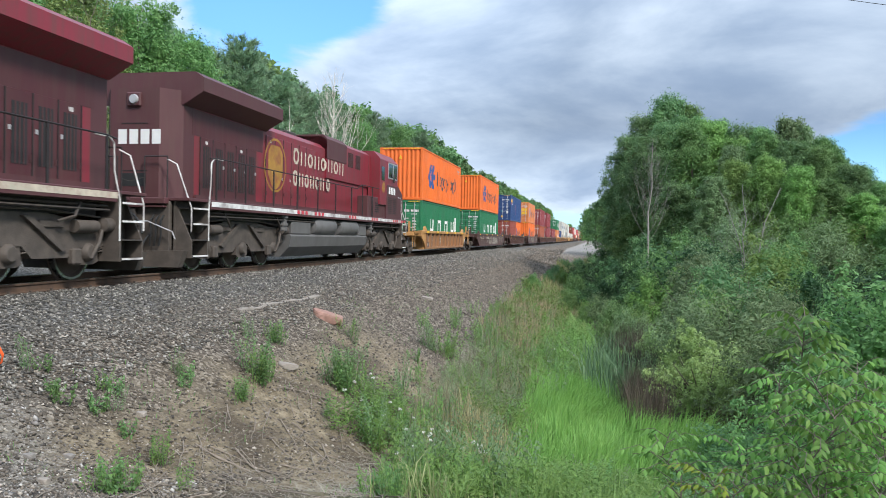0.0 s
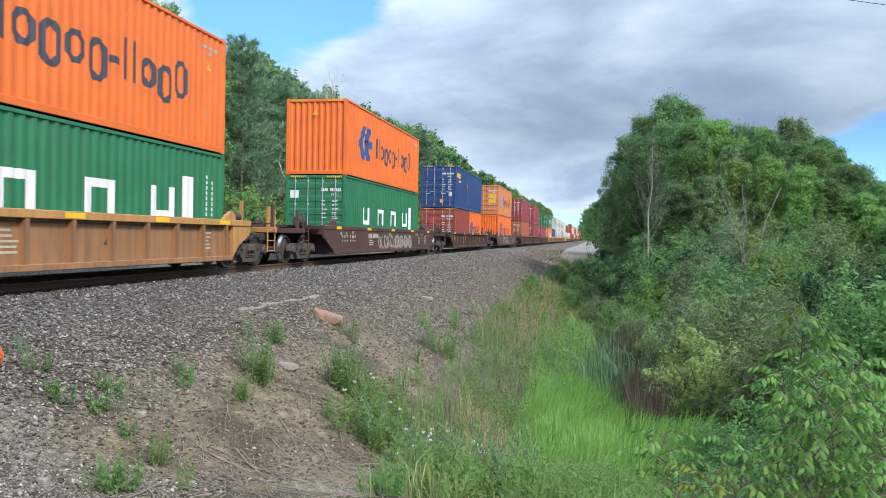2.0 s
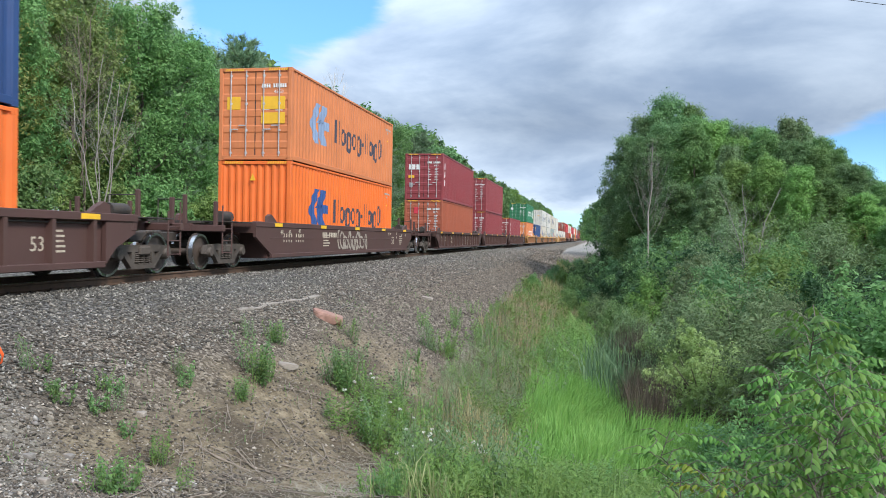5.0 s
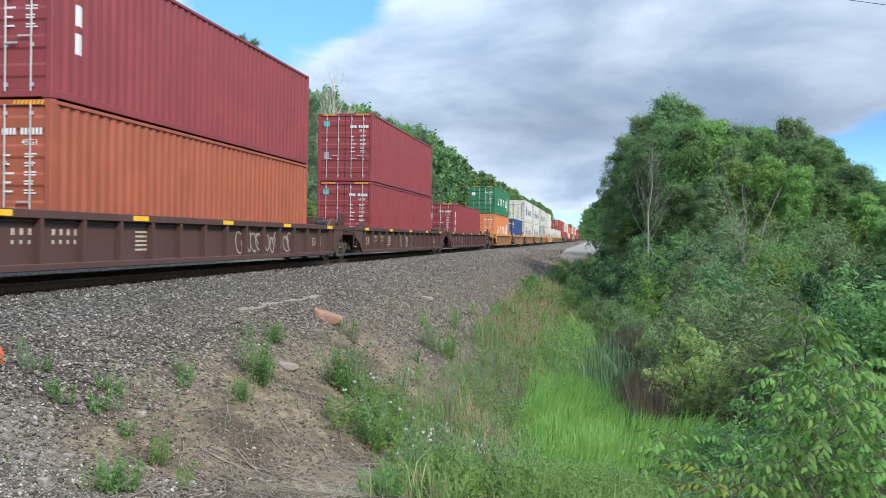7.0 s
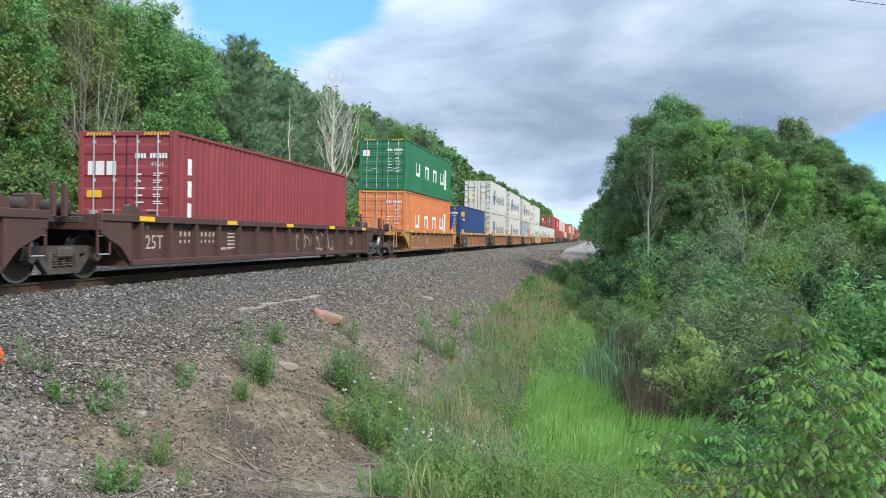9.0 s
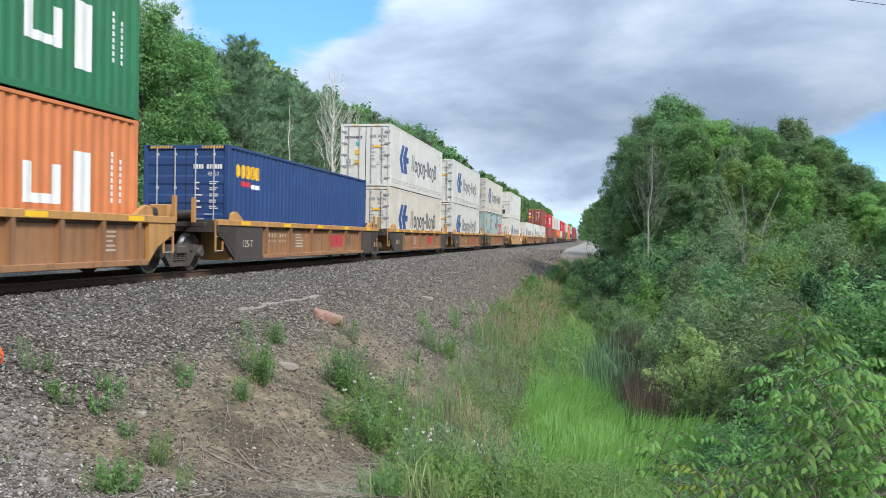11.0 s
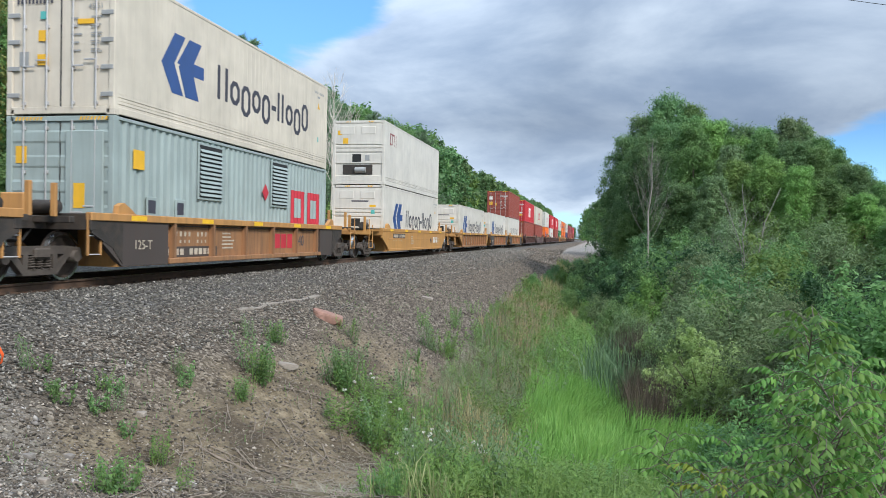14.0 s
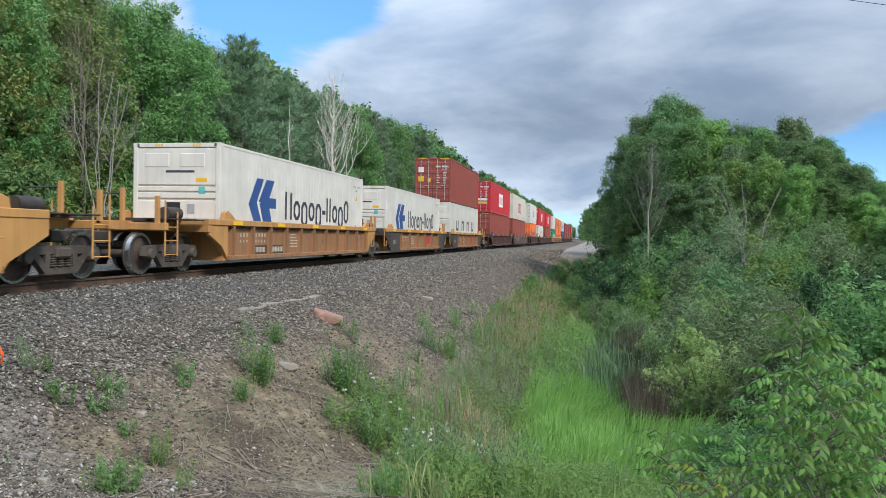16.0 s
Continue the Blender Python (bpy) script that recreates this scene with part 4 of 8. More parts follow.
def bare_tree(seed, h, bark, stems=1, r=0.08, spreadx=0.0, forks=2, limbs=14, thick=.42, first=.25, rise=.9):
    """A leafless tree of pale limbs; several stems lean apart."""
    rng = np.random.default_rng(seed)
    g, twiggy, tips = Geo(), Geo(), []
    for s in range(stems):
        ax = spreadx * (s - (stems - 1) / 2) + rng.normal(0, .3 * spreadx)
        ay = rng.normal(0, .5 * spreadx)
        hh = h * rng.uniform(.75, 1.0) if stems > 1 else h
        pts, wob = [Vector((ax * .25, ay * .25, -.3))], Vector((0, 0, 0))
        for i in range(7):
            q = (i + 1) / 7
            wob = wob + Vector((rng.normal(0, .012 * h), rng.normal(0, .012 * h), 0))
            pts.append(Vector((ax * (.25 + 1.5 * q * q), ay * (.25 + 1.5 * q * q), hh * q)) + wob)
        rs = r * rng.uniform(.7, 1.15) if stems > 1 else r
        g.tube(pts, rs, 7, 0.012)
        for i in range(limbs):
            k = first + (.95 - first) * i / limbs
            a = pts[min(7, int(k * 7))].lerp(pts[min(7, int(k * 7) + 1)], (k * 7) % 1)
            th = i * 2.4 + rng.normal(0, .4)
            limb(twiggy, rng, a, (math.cos(th), math.sin(th), rise), hh * .27 * (1.15 - k) * rng.uniform(.7, 1.2), rs * thick * (1.1 - k), forks - 1, tips, .5 if rise < 1 else .34, .2 if rise < 1 else .35, 4)
    return g.mesh("trunk", bark), twiggy.mesh("branchwork", bark)


def bush_mesh(seed, h, width, leaf, clumps=60, per=40, size=0.08, long=2.0, droop=0.0):
    """A many-stemmed shrub."""
    rng = np.random.default_rng(seed)
    g, cs, rs = Geo(), [], []
    for i in range(9):
        th, rr = i * 2.4, width * rng.uniform(.25, .95)
        top = Vector((math.cos(th) * rr, math.sin(th) * rr, h * rng.uniform(.6, 1.0) * (1 - .35 * (rr / width) ** 2)))
        g.tube([(math.cos(th) * .1, math.sin(th) * .1, -.15), (top.x * .45, top.y * .45, top.z * .55), top], 0.022, 4, .006, cap=False)
    th, u = rng.uniform(0, 6.283, clumps), rng.random(clumps) ** .5
    z = h * rng.uniform(.12, 1.0, clumps)
    env = width * np.sqrt(np.clip(1 - (z / h * .9) ** 2.2, .08, 1)) * (1 + .25 * np.sin(th * 3 + seed) + .15 * np.sin(th * 5 + z * 3))
    # the top is uneven, with shoots that stand out of it
    z = z * (.84 + .16 * np.sin(2 * th + seed) + .10 * np.sin(5 * th + 2 * seed))
    c = np.stack([np.cos(th) * env * u, np.sin(th) * env * u, z], 1)
    rad = rng.uniform(.10, .30, clumps) * (width + h) / 2.6
    for i in range(0, clumps, 7):
        q = c[i] / max(np.linalg.norm(c[i]), .1)
        c[i] += (q + np.array([0, 0, .5])) * h * rng.uniform(.06, .16)
        rad[i] *= .5
    v, f = leaf_cloud(c, rad, per, size, rng, long, droop, -.1)
    # larger inner leaves, added to keep skylight out of the shrub
    inner = c[::2] * np.array([.7, .7, .86])
    v2, f2 = leaf_cloud(inner, np.full(len(inner), .16 * (width + h) / 2.6), max(8, per // 6), size * 3.0, rng, max(1.3, long * .6), droop, .15)
    v, f = np.concatenate([v, v2]), np.concatenate([f, f2 + len(v)])
    return g.mesh("stems", M["bark"]), array_mesh("leaves", v, f, leaf)


def plant_at(meshes, name, label, category, group, x, y, scale=1.0, turn=0.0, dz=0.0, names=("trunk", "crown"), sz=None):
    ob = thing(name, label, category, group)
    for n, me in zip(names, meshes):
        o = part(n, me, None, ob)
        if n == "stalk":
            o["kind"] = "stuff"
    ob.matrix_basis = pose(x, y, float(ground_z(x, y)) + dz, 0, 0, turn) @ Matrix.Diagonal((scale, scale, sz or scale, 1))
    return ob


SWAY = []


def forest():
    kinds = [broad_tree(11, 14, 3.4, M["leaf_mid"], M["bark"], 400, 84, .105), broad_tree(12, 14, 3.0, M["leaf_edge"], M["bark"], 400, 84, .10, low=.08),
             broad_tree(13, 13, 3.6, M["leaf_olive"], M["bark"], 400, 84, .10, low=.1), pine_tree(21, 15, 3.9, M["needle"], M["bark"]),
             broad_tree(14, 14, 3.3, M["leaf_mid"], M["bark"], 400, 84, .105, low=.05)]
    distant = [broad_tree(15, 14, 3.4, M["leaf_oak"], M["bark"], 170, 22, .30, nl=5), broad_tree(16, 14, 3.2, M["leaf_mid"], M["bark"], 170, 22, .30, nl=5), broad_tree(17, 13, 3.4, M["leaf_light"], M["bark"], 170, 22, .30, nl=5)]
    words = ["dark green broad-leaved tree in a dense wood", "mid-green broad-leaved tree in a dense wood", "light green maple-like tree at the wood edge",
             "dark white pine with ragged upswept boughs", "full green broad-leaved tree beside the line"]
    rng = random.Random(4)
    heights = [14, 14, 13, 15, 14]

    def wood_top(y, x):
        """Height of the wood's upper edge over the rails; rows behind rise with their distance."""
        k = (10.5 - x) / 25.0
        z = np.interp(y / k, [20, 28, 33, 38, 41, 44, 47, 49, 51, 55, 61, 65, 71, 80, 94, 111, 134, 147, 177, 211, 240, 430],
                      [11.6, 12.1, 13.1, 13.7, 13.6, 13.0, 12.2, 13.2, 14.5, 14.0, 13.4, 13.9, 14.6, 14.7, 15.4, 16.2, 16.3, 14.2, 15.6, 15.8, 15.4, 17.7])
        return .95 + (float(z) - .95) * k
    # edge row beside the track, then rows behind it
    y, i = 20.0, 0
    while y < 430:
        step = 4.3 + y * 0.012
        for row in range(3):
            if row == 2 and y > 48 or row == 1 and y > 220:
                continue
            k = [4, 1, 0, 2, 0, 3, 1, 4, 0, 3][(i * 3 + row * 4 + rng.randrange(3)) % 10]
            if k == 3 and y < 47:
                k = 2
            if row == 0 and 60 < y < 108 and i % 3:
                k = 3
            x = -14.5 - row * 4.6 + rng.uniform(-1.2, 1.0)
            if row == 0 and 46 < y < 60:
                x -= 3.0
            lod = y > 110 or row == 2 or row == 1 and y > 45
            if lod:
                k = k % 3
            yy = y + rng.uniform(-1.5, 1.5)
            s = (wood_top(yy, x) - rng.choice([0, .2, .9, 1.8]) - float(ground_z(x, yy))) / (heights[k] * .985)
            plant_at(distant[k] if lod else kinds[k], "tree", words[k], "tree", "wood on the far side of the track", x, yy, s, rng.uniform(0, 360))
        y += step
        i += 1
    for x, y, s, turn in ((-13.4, 49.1, .93, 20), (-12.9, 54.6, .85, 130), (-13.9, 58.5, .86, 250), (-15.2, 41.5, .86, 60)):
        plant_at(kinds[3], "tree", words[3], "tree", "wood on the far side of the track", x, y, s, turn)
    # undergrowth along the wood edge
    und = [bush_mesh(31, 3.4, 2.2, M["leaf_edge"], 100, 80, .085, 1.6), bush_mesh(32, 3.0, 2.0, M["leaf_mid"], 100, 80, .085, 1.6)]
    for j in range(34):
        plant_at(und[j % 2], "shrub", "green undergrowth shrub at the wood edge", "shrub", "undergrowth along the wood", -10.2 + rng.uniform(-1, 1), 12 + j * 4.2, rng.uniform(.7, 1.1), rng.uniform(0, 360), names=("stalk", "foliage"))
    # far end of the line
    for j in range(26):
        plant_at(distant[j % 3], "tree", words[j % 3], "tree", "far wood closing the view", -75 + j * 6 + rng.uniform(-2, 2), 790 + rng.uniform(-15, 15), rng.uniform(.95, 1.2), rng.uniform(0, 360))
    # the wood on the near side
    right = [broad_tree(41, 14.5, 3.0, M["leaf_oak"], M["bark"], 520, 105, .085, low=.1, taper=.35, nl=22), broad_tree(42, 13, 2.5, M["leaf_mid"], M["bark"], 500, 100, .08, low=.05, taper=.55, nl=20),
             broad_tree(43, 11, 2.4, M["leaf_stand"], M["bark"], 480, 100, .078, low=.04, taper=.6, nl=20), broad_tree(44, 12, 2.1, M["leaf_willow"], M["birch"], 420, 84, .075, low=.16, taper=.5, nl=20)]
    lw = ["tall dark green tree in a thick stand", "mid-green poplar-like tree in a thick stand", "light green young tree before a taller stand", "slender pale-barked tree with bright leaves"]
    tops = [14.5, 13, 11, 12]
    # place, kind and height of the top above the rails
    spots = [(15.9, 60, 0, 11.9), (17.3, 61, 1, 11.4), (14.2, 60, 0, 10.4), (12.9, 58, 0, 8.6), (17.9, 59, 1, 10.0), (19.4, 58, 1, 9.7), (20.6, 57, 0, 9.2), (21.8, 56, 1, 8.9), (23.2, 55, 3, 9.4), (24.0, 55, 3, 8.9), (24.7, 53, 1, 7.8), (25.4, 52, 1, 7.0), (26.2, 50, 0, 5.6), (27.0, 48, 1, 4.1), (28.4, 47, 1, 3.6),
             (13.9, 53, 0, 8.0), (15.3, 54, 0, 9.0), (16.3, 49, 1, 8.3), (17.7, 51, 2, 8.6), (19.1, 50, 2, 7.4), (18.3, 47, 3, 6.6), (20.4, 49, 1, 7.6), (21.8, 48, 0, 7.0), (23.0, 47, 1, 6.5), (24.4, 46, 0, 5.4), (25.6, 45, 1, 4.2),
             (13.2, 54, 0, 4.9), (15.0, 45, 0, 4.2), (16.6, 42, 3, 4.4), (17.8, 43, 2, 5.3), (19.2, 42, 2, 5.4), (20.6, 41, 2, 4.8), (21.9, 41, 1, 4.2), (23.2, 40, 2, 3.4), (24.2, 38, 1, 2.3), (26.0, 40, 0, 2.6),
             (12.9, 52, 1, 2.8), (13.1, 72, 0, 6.5), (14.4, 80, 1, 8.2), (16, 90, 0, 9.5), (13.2, 100, 1, 7.8), (15.0, 112, 0, 9.0), (12.2, 130, 1, 8.0), (14, 140, 0, 9.0), (10.8, 165, 0, 9.0), (12.5, 180, 1, 10), (9.0, 215, 1, 9.4), (11.5, 230, 0, 11),
             (8.5, 265, 1, 11), (10, 300, 0, 12), (8, 340, 1, 12), (30, 60, 0, 5.5), (33, 56, 1, 5.0), (36, 52, 0, 4.0)]
    for x, y, k, top in spots:
        s = (top - float(ground_z(x, y))) / tops[k]
        mesh = right[k] if y < 75 else distant[k % 3]
        s = s if y < 75 else s * tops[k] / 14
        SWAY.append(plant_at(mesh, "tree", lw[k], "tree", "stand of trees beyond the ditch", x, y, max(s, .66), rng.uniform(0, 360), sz=s))


forest()


# ---- markings ----
def clip_poly(poly, axis, lim, keep_above):
    out = []
    for i in range(len(poly)):
        a, b = poly[i], poly[(i + 1) % len(poly)]
        ia, ib = (a[axis] >= lim) == keep_above, (b[axis] >= lim) == keep_above
        if ia:
            out.append(a)
        if ia != ib:
            t = (lim - a[axis]) / (b[axis] - a[axis])
            out.append((a[0] + (b[0] - a[0]) * t, a[1] + (b[1] - a[1]) * t))
    return out


def side_decal(polys, profile, breaks, sign=1):
    """Paint shapes (y, z) that follow a ribbed side wall, a hair proud of it."""
    g = Geo()
    for poly in polys:
        lo, hi = min(p[0] for p in poly), max(p[0] for p in poly)
        cuts = [lo] + [b for b in breaks if lo < b < hi] + [hi]
        for a, b in zip(cuts, cuts[1:]):
            if b - a < 1e-5:
                continue
            q = clip_poly(clip_poly(poly, 0, a, True), 0, b, False)
            if len(q) < 3:
                continue
            vs = []
            for y, z in q:
                e = min(max(y, a + 1e-6), b - 1e-6)
                vs.append((profile(e) + 0.003 * sign, y, z))
            area = sum(q[i][0] * q[(i + 1) % len(q)][1] - q[(i + 1) % len(q)][0] * q[i][1] for i in range(len(q)))
            idx = list(range(len(q)))
            if (area > 0) != (sign > 0):
                idx.reverse()
            g.add(vs, [idx])
    return g.weld()


def bar(y0, y1, z0, z1):
    return [(y0, z0), (y1, z0), (y1, z1), (y0, z1)]


def groups_of(polys):
    """Shapes that touch belong to one painted sign."""
    out = []
    for p in polys:
        box = [min(a for a, _ in p), max(a for a, _ in p), min(b for _, b in p), max(b for _, b in p)]
        for g in out:
            if any(box[0] <= q[1] + .004 and box[1] >= q[0] - .004 and box[2] <= q[3] + .004 and box[3] >= q[2] - .004 for q in g[1]):
                g[0].append(p)
                g[1].append(box)
                break
        else:
            out.append(([p], [box]))
    return [g[0] for g in out]


def ring(y, z, w, h, s):
    """A plain eight-cornered ring of stroke s."""
    def eight(y0, y1, z0, z1, c):
        return [(y0 + c, z0), (y1 - c, z0), (y1, z0 + c), (y1, z1 - c), (y1 - c, z1), (y0 + c, z1), (y0, z1 - c), (y0, z0 + c)]
    o, i = eight(y, y + w, z, z + h, .28 * w), eight(y + s, y + w - s, z + s * .8, z + h - s * .8, .18 * w)
    return [[o[k], o[(k + 1) % 8], i[(k + 1) % 8], i[k]] for k in range(8)]


def word_blocks(y, z, h, w, pattern, t=0.17):
    """Plain rings and bars in the rhythm of a word. t: stroke width."""
    out = []
    s = t * h
    for ch in pattern:
        if ch == "-":
            out.append(bar(y, y + w * .6, z + .30 * h, z + .30 * h + s))
            y += w * .78
        elif ch == "|":
            out.append(bar(y, y + s, z, z + h))
            y += s + w * .30
        elif ch == "A":
            out += [bar(y, y + s, z, z + h), bar(y + w - s, y + w, z, z + h)]
            y += w * 1.24
        else:
            lo, hi = {"x": (0, .72), "p": (-.24, .72), "d": (0, 1.0)}[ch]
            out += ring(y, z + lo * h, w, (hi - lo) * h, s)
            y += w * 1.18
    return out


def emblem(y, z, s):
    """Two slanted strokes bound by wedges: a plain blue sign of height s."""
    w = 1.3 * s
    return [[(y, z + .45 * s), (y + .30 * w, z + s), (y + .56 * w, z + s), (y + .30 * w, z + .50 * s), (y + .52 * w, z), (y + .25 * w, z)],
            [(y + .36 * w, z + .52 * s), (y + .66 * w, z + s), (y + .98 * w, z + s), (y + .76 * w, z + .58 * s), (y + .62 * w, z + .50 * s)],
            [(y + .40 * w, z + .48 * s), (y + w * .55, z + .62 * s), (y + 1.05 * w, z + .62 * s), (y + 1.05 * w, z + .40 * s), (y + .78 * w, z + .40 * s), (y + 0.92 * w, z), (y + .58 * w, z)]]


TEXTS = {}


def text_mesh(body, size, mat):
    """Letters of the built-in font as a mesh, standing in the x-z plane, read from -y."""
    key = (body, size, mat.name)
    if key not in TEXTS:
        cu = bpy.data.curves.new("text", "FONT")
        cu.body, cu.size, cu.extrude = body, size, 0.002
        cu.resolution_u = 2
        ob = new("text", cu)
        me = bpy.data.meshes.new_from_object(ob.evaluated_get(bpy.context.evaluated_depsgraph_get()))
        bpy.data.objects.remove(ob)
        me.materials.clear()
        me.materials.append(mat)
        TEXTS[key] = me
    return TEXTS[key]


def side_text(body, size, mat, parent, x, y, z, name="lettering"):
    o = part(name, text_mesh(body, size, mat), None, parent)
    o.matrix_basis = pose(x, y, z, 90, 0, 90)
    return o


def end_text(body, size, mat, parent, x, y, z, name="lettering"):
    o = part(name, text_mesh(body, size, mat), None, parent)
    o.matrix_basis = pose(x, y, z, 90, 0, 0)
    return o


# ---- containers ----
W2 = 1.219


def ribbed(length, z0, z1, x, depth, pitch=0.278, y0=0.0):
    """Profile of a corrugated wall along y."""
    n = max(1, round(length / pitch))
    p = length / n
    pts = []
    for i in range(n):
        a = y0 + i * p
        pts += [(a, 0), (a + .27 * p, 0), (a + .5 * p, -depth), (a + .77 * p, -depth)]
    pts.append((y0 + length, 0))
    return pts


def strip(g, pts, z0, z1, put):
    n = len(pts)
    v = [put(a, d, z0) for a, d in pts] + [put(a, d, z1) for a, d in pts]
    g.add(v, [(i, i + 1, n + i + 1, n + i) for i in range(n - 1)])


CASTS = {}


def casting(color):
    if color not in CASTS:
        CASTS[color] = Geo().box(-.089, .089, -.081, .081, 0, .118, .006).box(-.0915, .0915, -.03, .03, .03, .085).mesh("corner_casting", M[color])
    return CASTS[color]


def container(color, height, length=12.192, kind="dry", near_end="doors", label="", marks=None, group="containers on the train"):
    """A freight container with its near end at y = 0 and its floor at z = 0."""
    mat = M[color]
    c = thing("container", label, "container", group)
    H, Lg = height, length
    fr = Geo()
    for sx in (-1, 1):
        xo, xi = sx * W2, sx * (W2 - .06)
        fr.box(xi, xo, 0.09, Lg - .09, 0.02, 0.16, .008)
        fr.box(xi, xo, 0.09, Lg - .09, H - .075, H - .005, .006)
        for y in (0.0, Lg - .15):
            fr.box(sx * (W2 - .13), xo, y, y + .15, .1, H - .1, .012)
    for y in (0.0, Lg - .1):
        fr.box(-W2 + .1, W2 - .1, y, y + .1, .02, .16, .008)
        fr.box(-W2 + .1, W2 - .1, y, y + .1, H - .11, H - .004, .008)
    part("frame", fr, mat, c)
    reefer = kind == "reefer"
    depth = 0.006 if reefer else 0.036
    xw = W2 - (.010 if reefer else .018)
    for sx in (1, -1):
        g = Geo()
        if reefer:
            ys = [.14 + (Lg - .28) * i / 48 for i in range(49)]
            pts = []
            for i, y in enumerate(ys[:-1]):
                pts += [(y, 0), (y + .012, -.004), (y + .024, 0)]
            pts.append((ys[-1], 0))
            strip(g, pts, .42, H - .07, lambda a, d, z: (sx * (xw + d), a, z))
            for k in range(4):
                part("kick_rail", Geo().box(sx * (xw - .02), sx * (xw + (.006 if k % 2 else 0.0)), .14, Lg - .14, .15 + k * .0675, .15 + k * .0675 + .062, .004), mat, c)
        else:
            pts = ribbed(Lg - .30, 0, 0, xw, depth, y0=.15)
            strip(g, pts, .155, H - .07, lambda a, d, z: (sx * (xw + d), a, z))
        part("side_panel", g, mat, c)
    g = Geo()
    g.box(-W2 + .06, W2 - .06, .1, Lg - .1, H - .035, H - .02)
    if not reefer:
        for i in range(int(Lg / .5)):
            g.box(-W2 + .15, W2 - .15, .25 + i * .5, .50 + i * .5, H - .022, H - .008, .004)
    part("roof", g, mat, c)
    part("floor", Geo().box(-W2 + .05, W2 - .05, .08, Lg - .08, .06, .13), M["steel"], c)
    # ends
    for ye, nd, what in ((0.0, 1, near_end), (Lg, -1, "panel" if near_end != "panel" else "doors")):
        if what == "panel":
            g = Geo()
            pts = ribbed(2 * W2 - .26, 0, 0, 0, .045, .25, -W2 + .13)
            strip(g, pts, .15, H - .1, lambda a, d, z: (a, ye + nd * (.02 - d), z))
            part("end_panel", g, mat, c)
        elif what == "doors":
            for sx in (-1, 1):
                x0, x1 = (sx * .012, sx * (W2 - .125))
                x0, x1 = min(x0, x1), max(x0, x1)
                line = [(ye + nd * .035, .17)]
                if not reefer:
                    for k in range(5):
                        z = .35 + k * (H - .7) / 4.4
                        line += [(ye + nd * .035, z), (ye + nd * .018, z + .05), (ye + nd * .018, z + .22), (ye + nd * .035, z + .27)]
                g = Geo().prism([(ye + nd * .075, .17)] + line + [(ye + nd * .035, H - .115), (ye + nd * .075, H - .115)], x0, x1, "x")
                d = part("door", g, mat, c)
                part("gasket", Geo().box(x0 - .012, x0 + .004, ye + nd * .030, ye + nd * .05, .17, H - .115).box(x1 - .004, x1 + .012, ye + nd * .030, ye + nd * .05, .17, H - .115), M["black"], d)
                for q in (.26, .74):
                    x = x0 + (x1 - x0) * q
                    r = Geo().tube([(x, ye - nd * .008, .12), (x, ye - nd * .008, H - .09)], .017, 6)
                    for z in (.2, .9, H * .6, H - .28):
                        r.box(x - .04, x + .04, ye - nd * .004, ye + nd * .03, z, z + .07, .005)
                    part("lock_rod", r, M["chrome"], d, "galvanised lock rod")
                    part("door_handle", Geo().box(x - .02, x + .32 * (1 if q < .5 else -1) * .8, ye - nd * .03, ye - nd * .015, .95 + .12 * (q > .5), .985 + .12 * (q > .5), .004), M["chrome"], d)
                if reefer:
                    for k in range(5):
                        z = .35 + k * (H - .75) / 4
                        part("hinge", Geo().box(sx * (W2 - .30), sx * (W2 - .03), ye - nd * .012, ye + nd * .03, z, z + .09, .006), M["inkgrey"], d)
        else:
            # refrigeration unit
            m = part("refrigeration_unit", Geo().box(-W2 + .1, W2 - .1, ye + nd * .05, ye + nd * .09, .16, H - .11, .01), mat, c, "machinery end with white panels")
            for k, (za, zb) in enumerate(((.16, .40), (.95, 1.42), (1.48, 1.62), (1.66, 1.78), (1.82, H - .14))):
                part("cover_panel", Geo().box(-W2 + .13, W2 - .13, ye + nd * .012, ye + nd * .06, za, zb, .012), mat, m)
            for sx in (-.55, .45):
                part("access_panel", Geo().box(sx - .34, sx + .34, ye, ye + nd * .03, H - .62, H - .27, .02), mat, m)
            part("fan_opening", Geo().box(-.30, .12, ye + nd * .004, ye + nd * .03, 1.02, 1.38, .01), M["black"], m)
            part("condenser_bay", Geo().box(-.75, .65, ye + nd * .03, ye + nd * .058, .45, .90, .01), M["steel"], m)
            part("compressor", Geo().lathe([(-.25, .02), (-.25, .13), (.25, .13), (.25, .02)], "x", 12, (.1, ye + nd * .02, .66)), M["inkgrey"], m)
            part("display", Geo().box(.30, .52, ye + nd * .006, ye + nd * .03, 1.08, 1.34, .01), M["inkgrey"], m)
    for sx in (-1, 1):
        for y in (.081, Lg - .081):
            for z in (-.003, H - .115):
                part("corner_casting", casting(color), None, c).matrix_basis = pose(sx * (W2 - .0875), y, z)
    # hazard chevrons along the top edge of the end
    g = Geo()
    for k in range(8 if not reefer else 3):
        for sx in (-1, 1):
            x = sx * (.45 + k * .08)
            g.add([(x, -.003, H - .09), (x + .045, -.003, H - .09), (x + .075, -.003, H - .02), (x + .03, -.003, H - .02)], [(0, 1, 2, 3)])
    tagged(part("hazard_stripes", g, M["inkyellow"], c), kind="stuff")
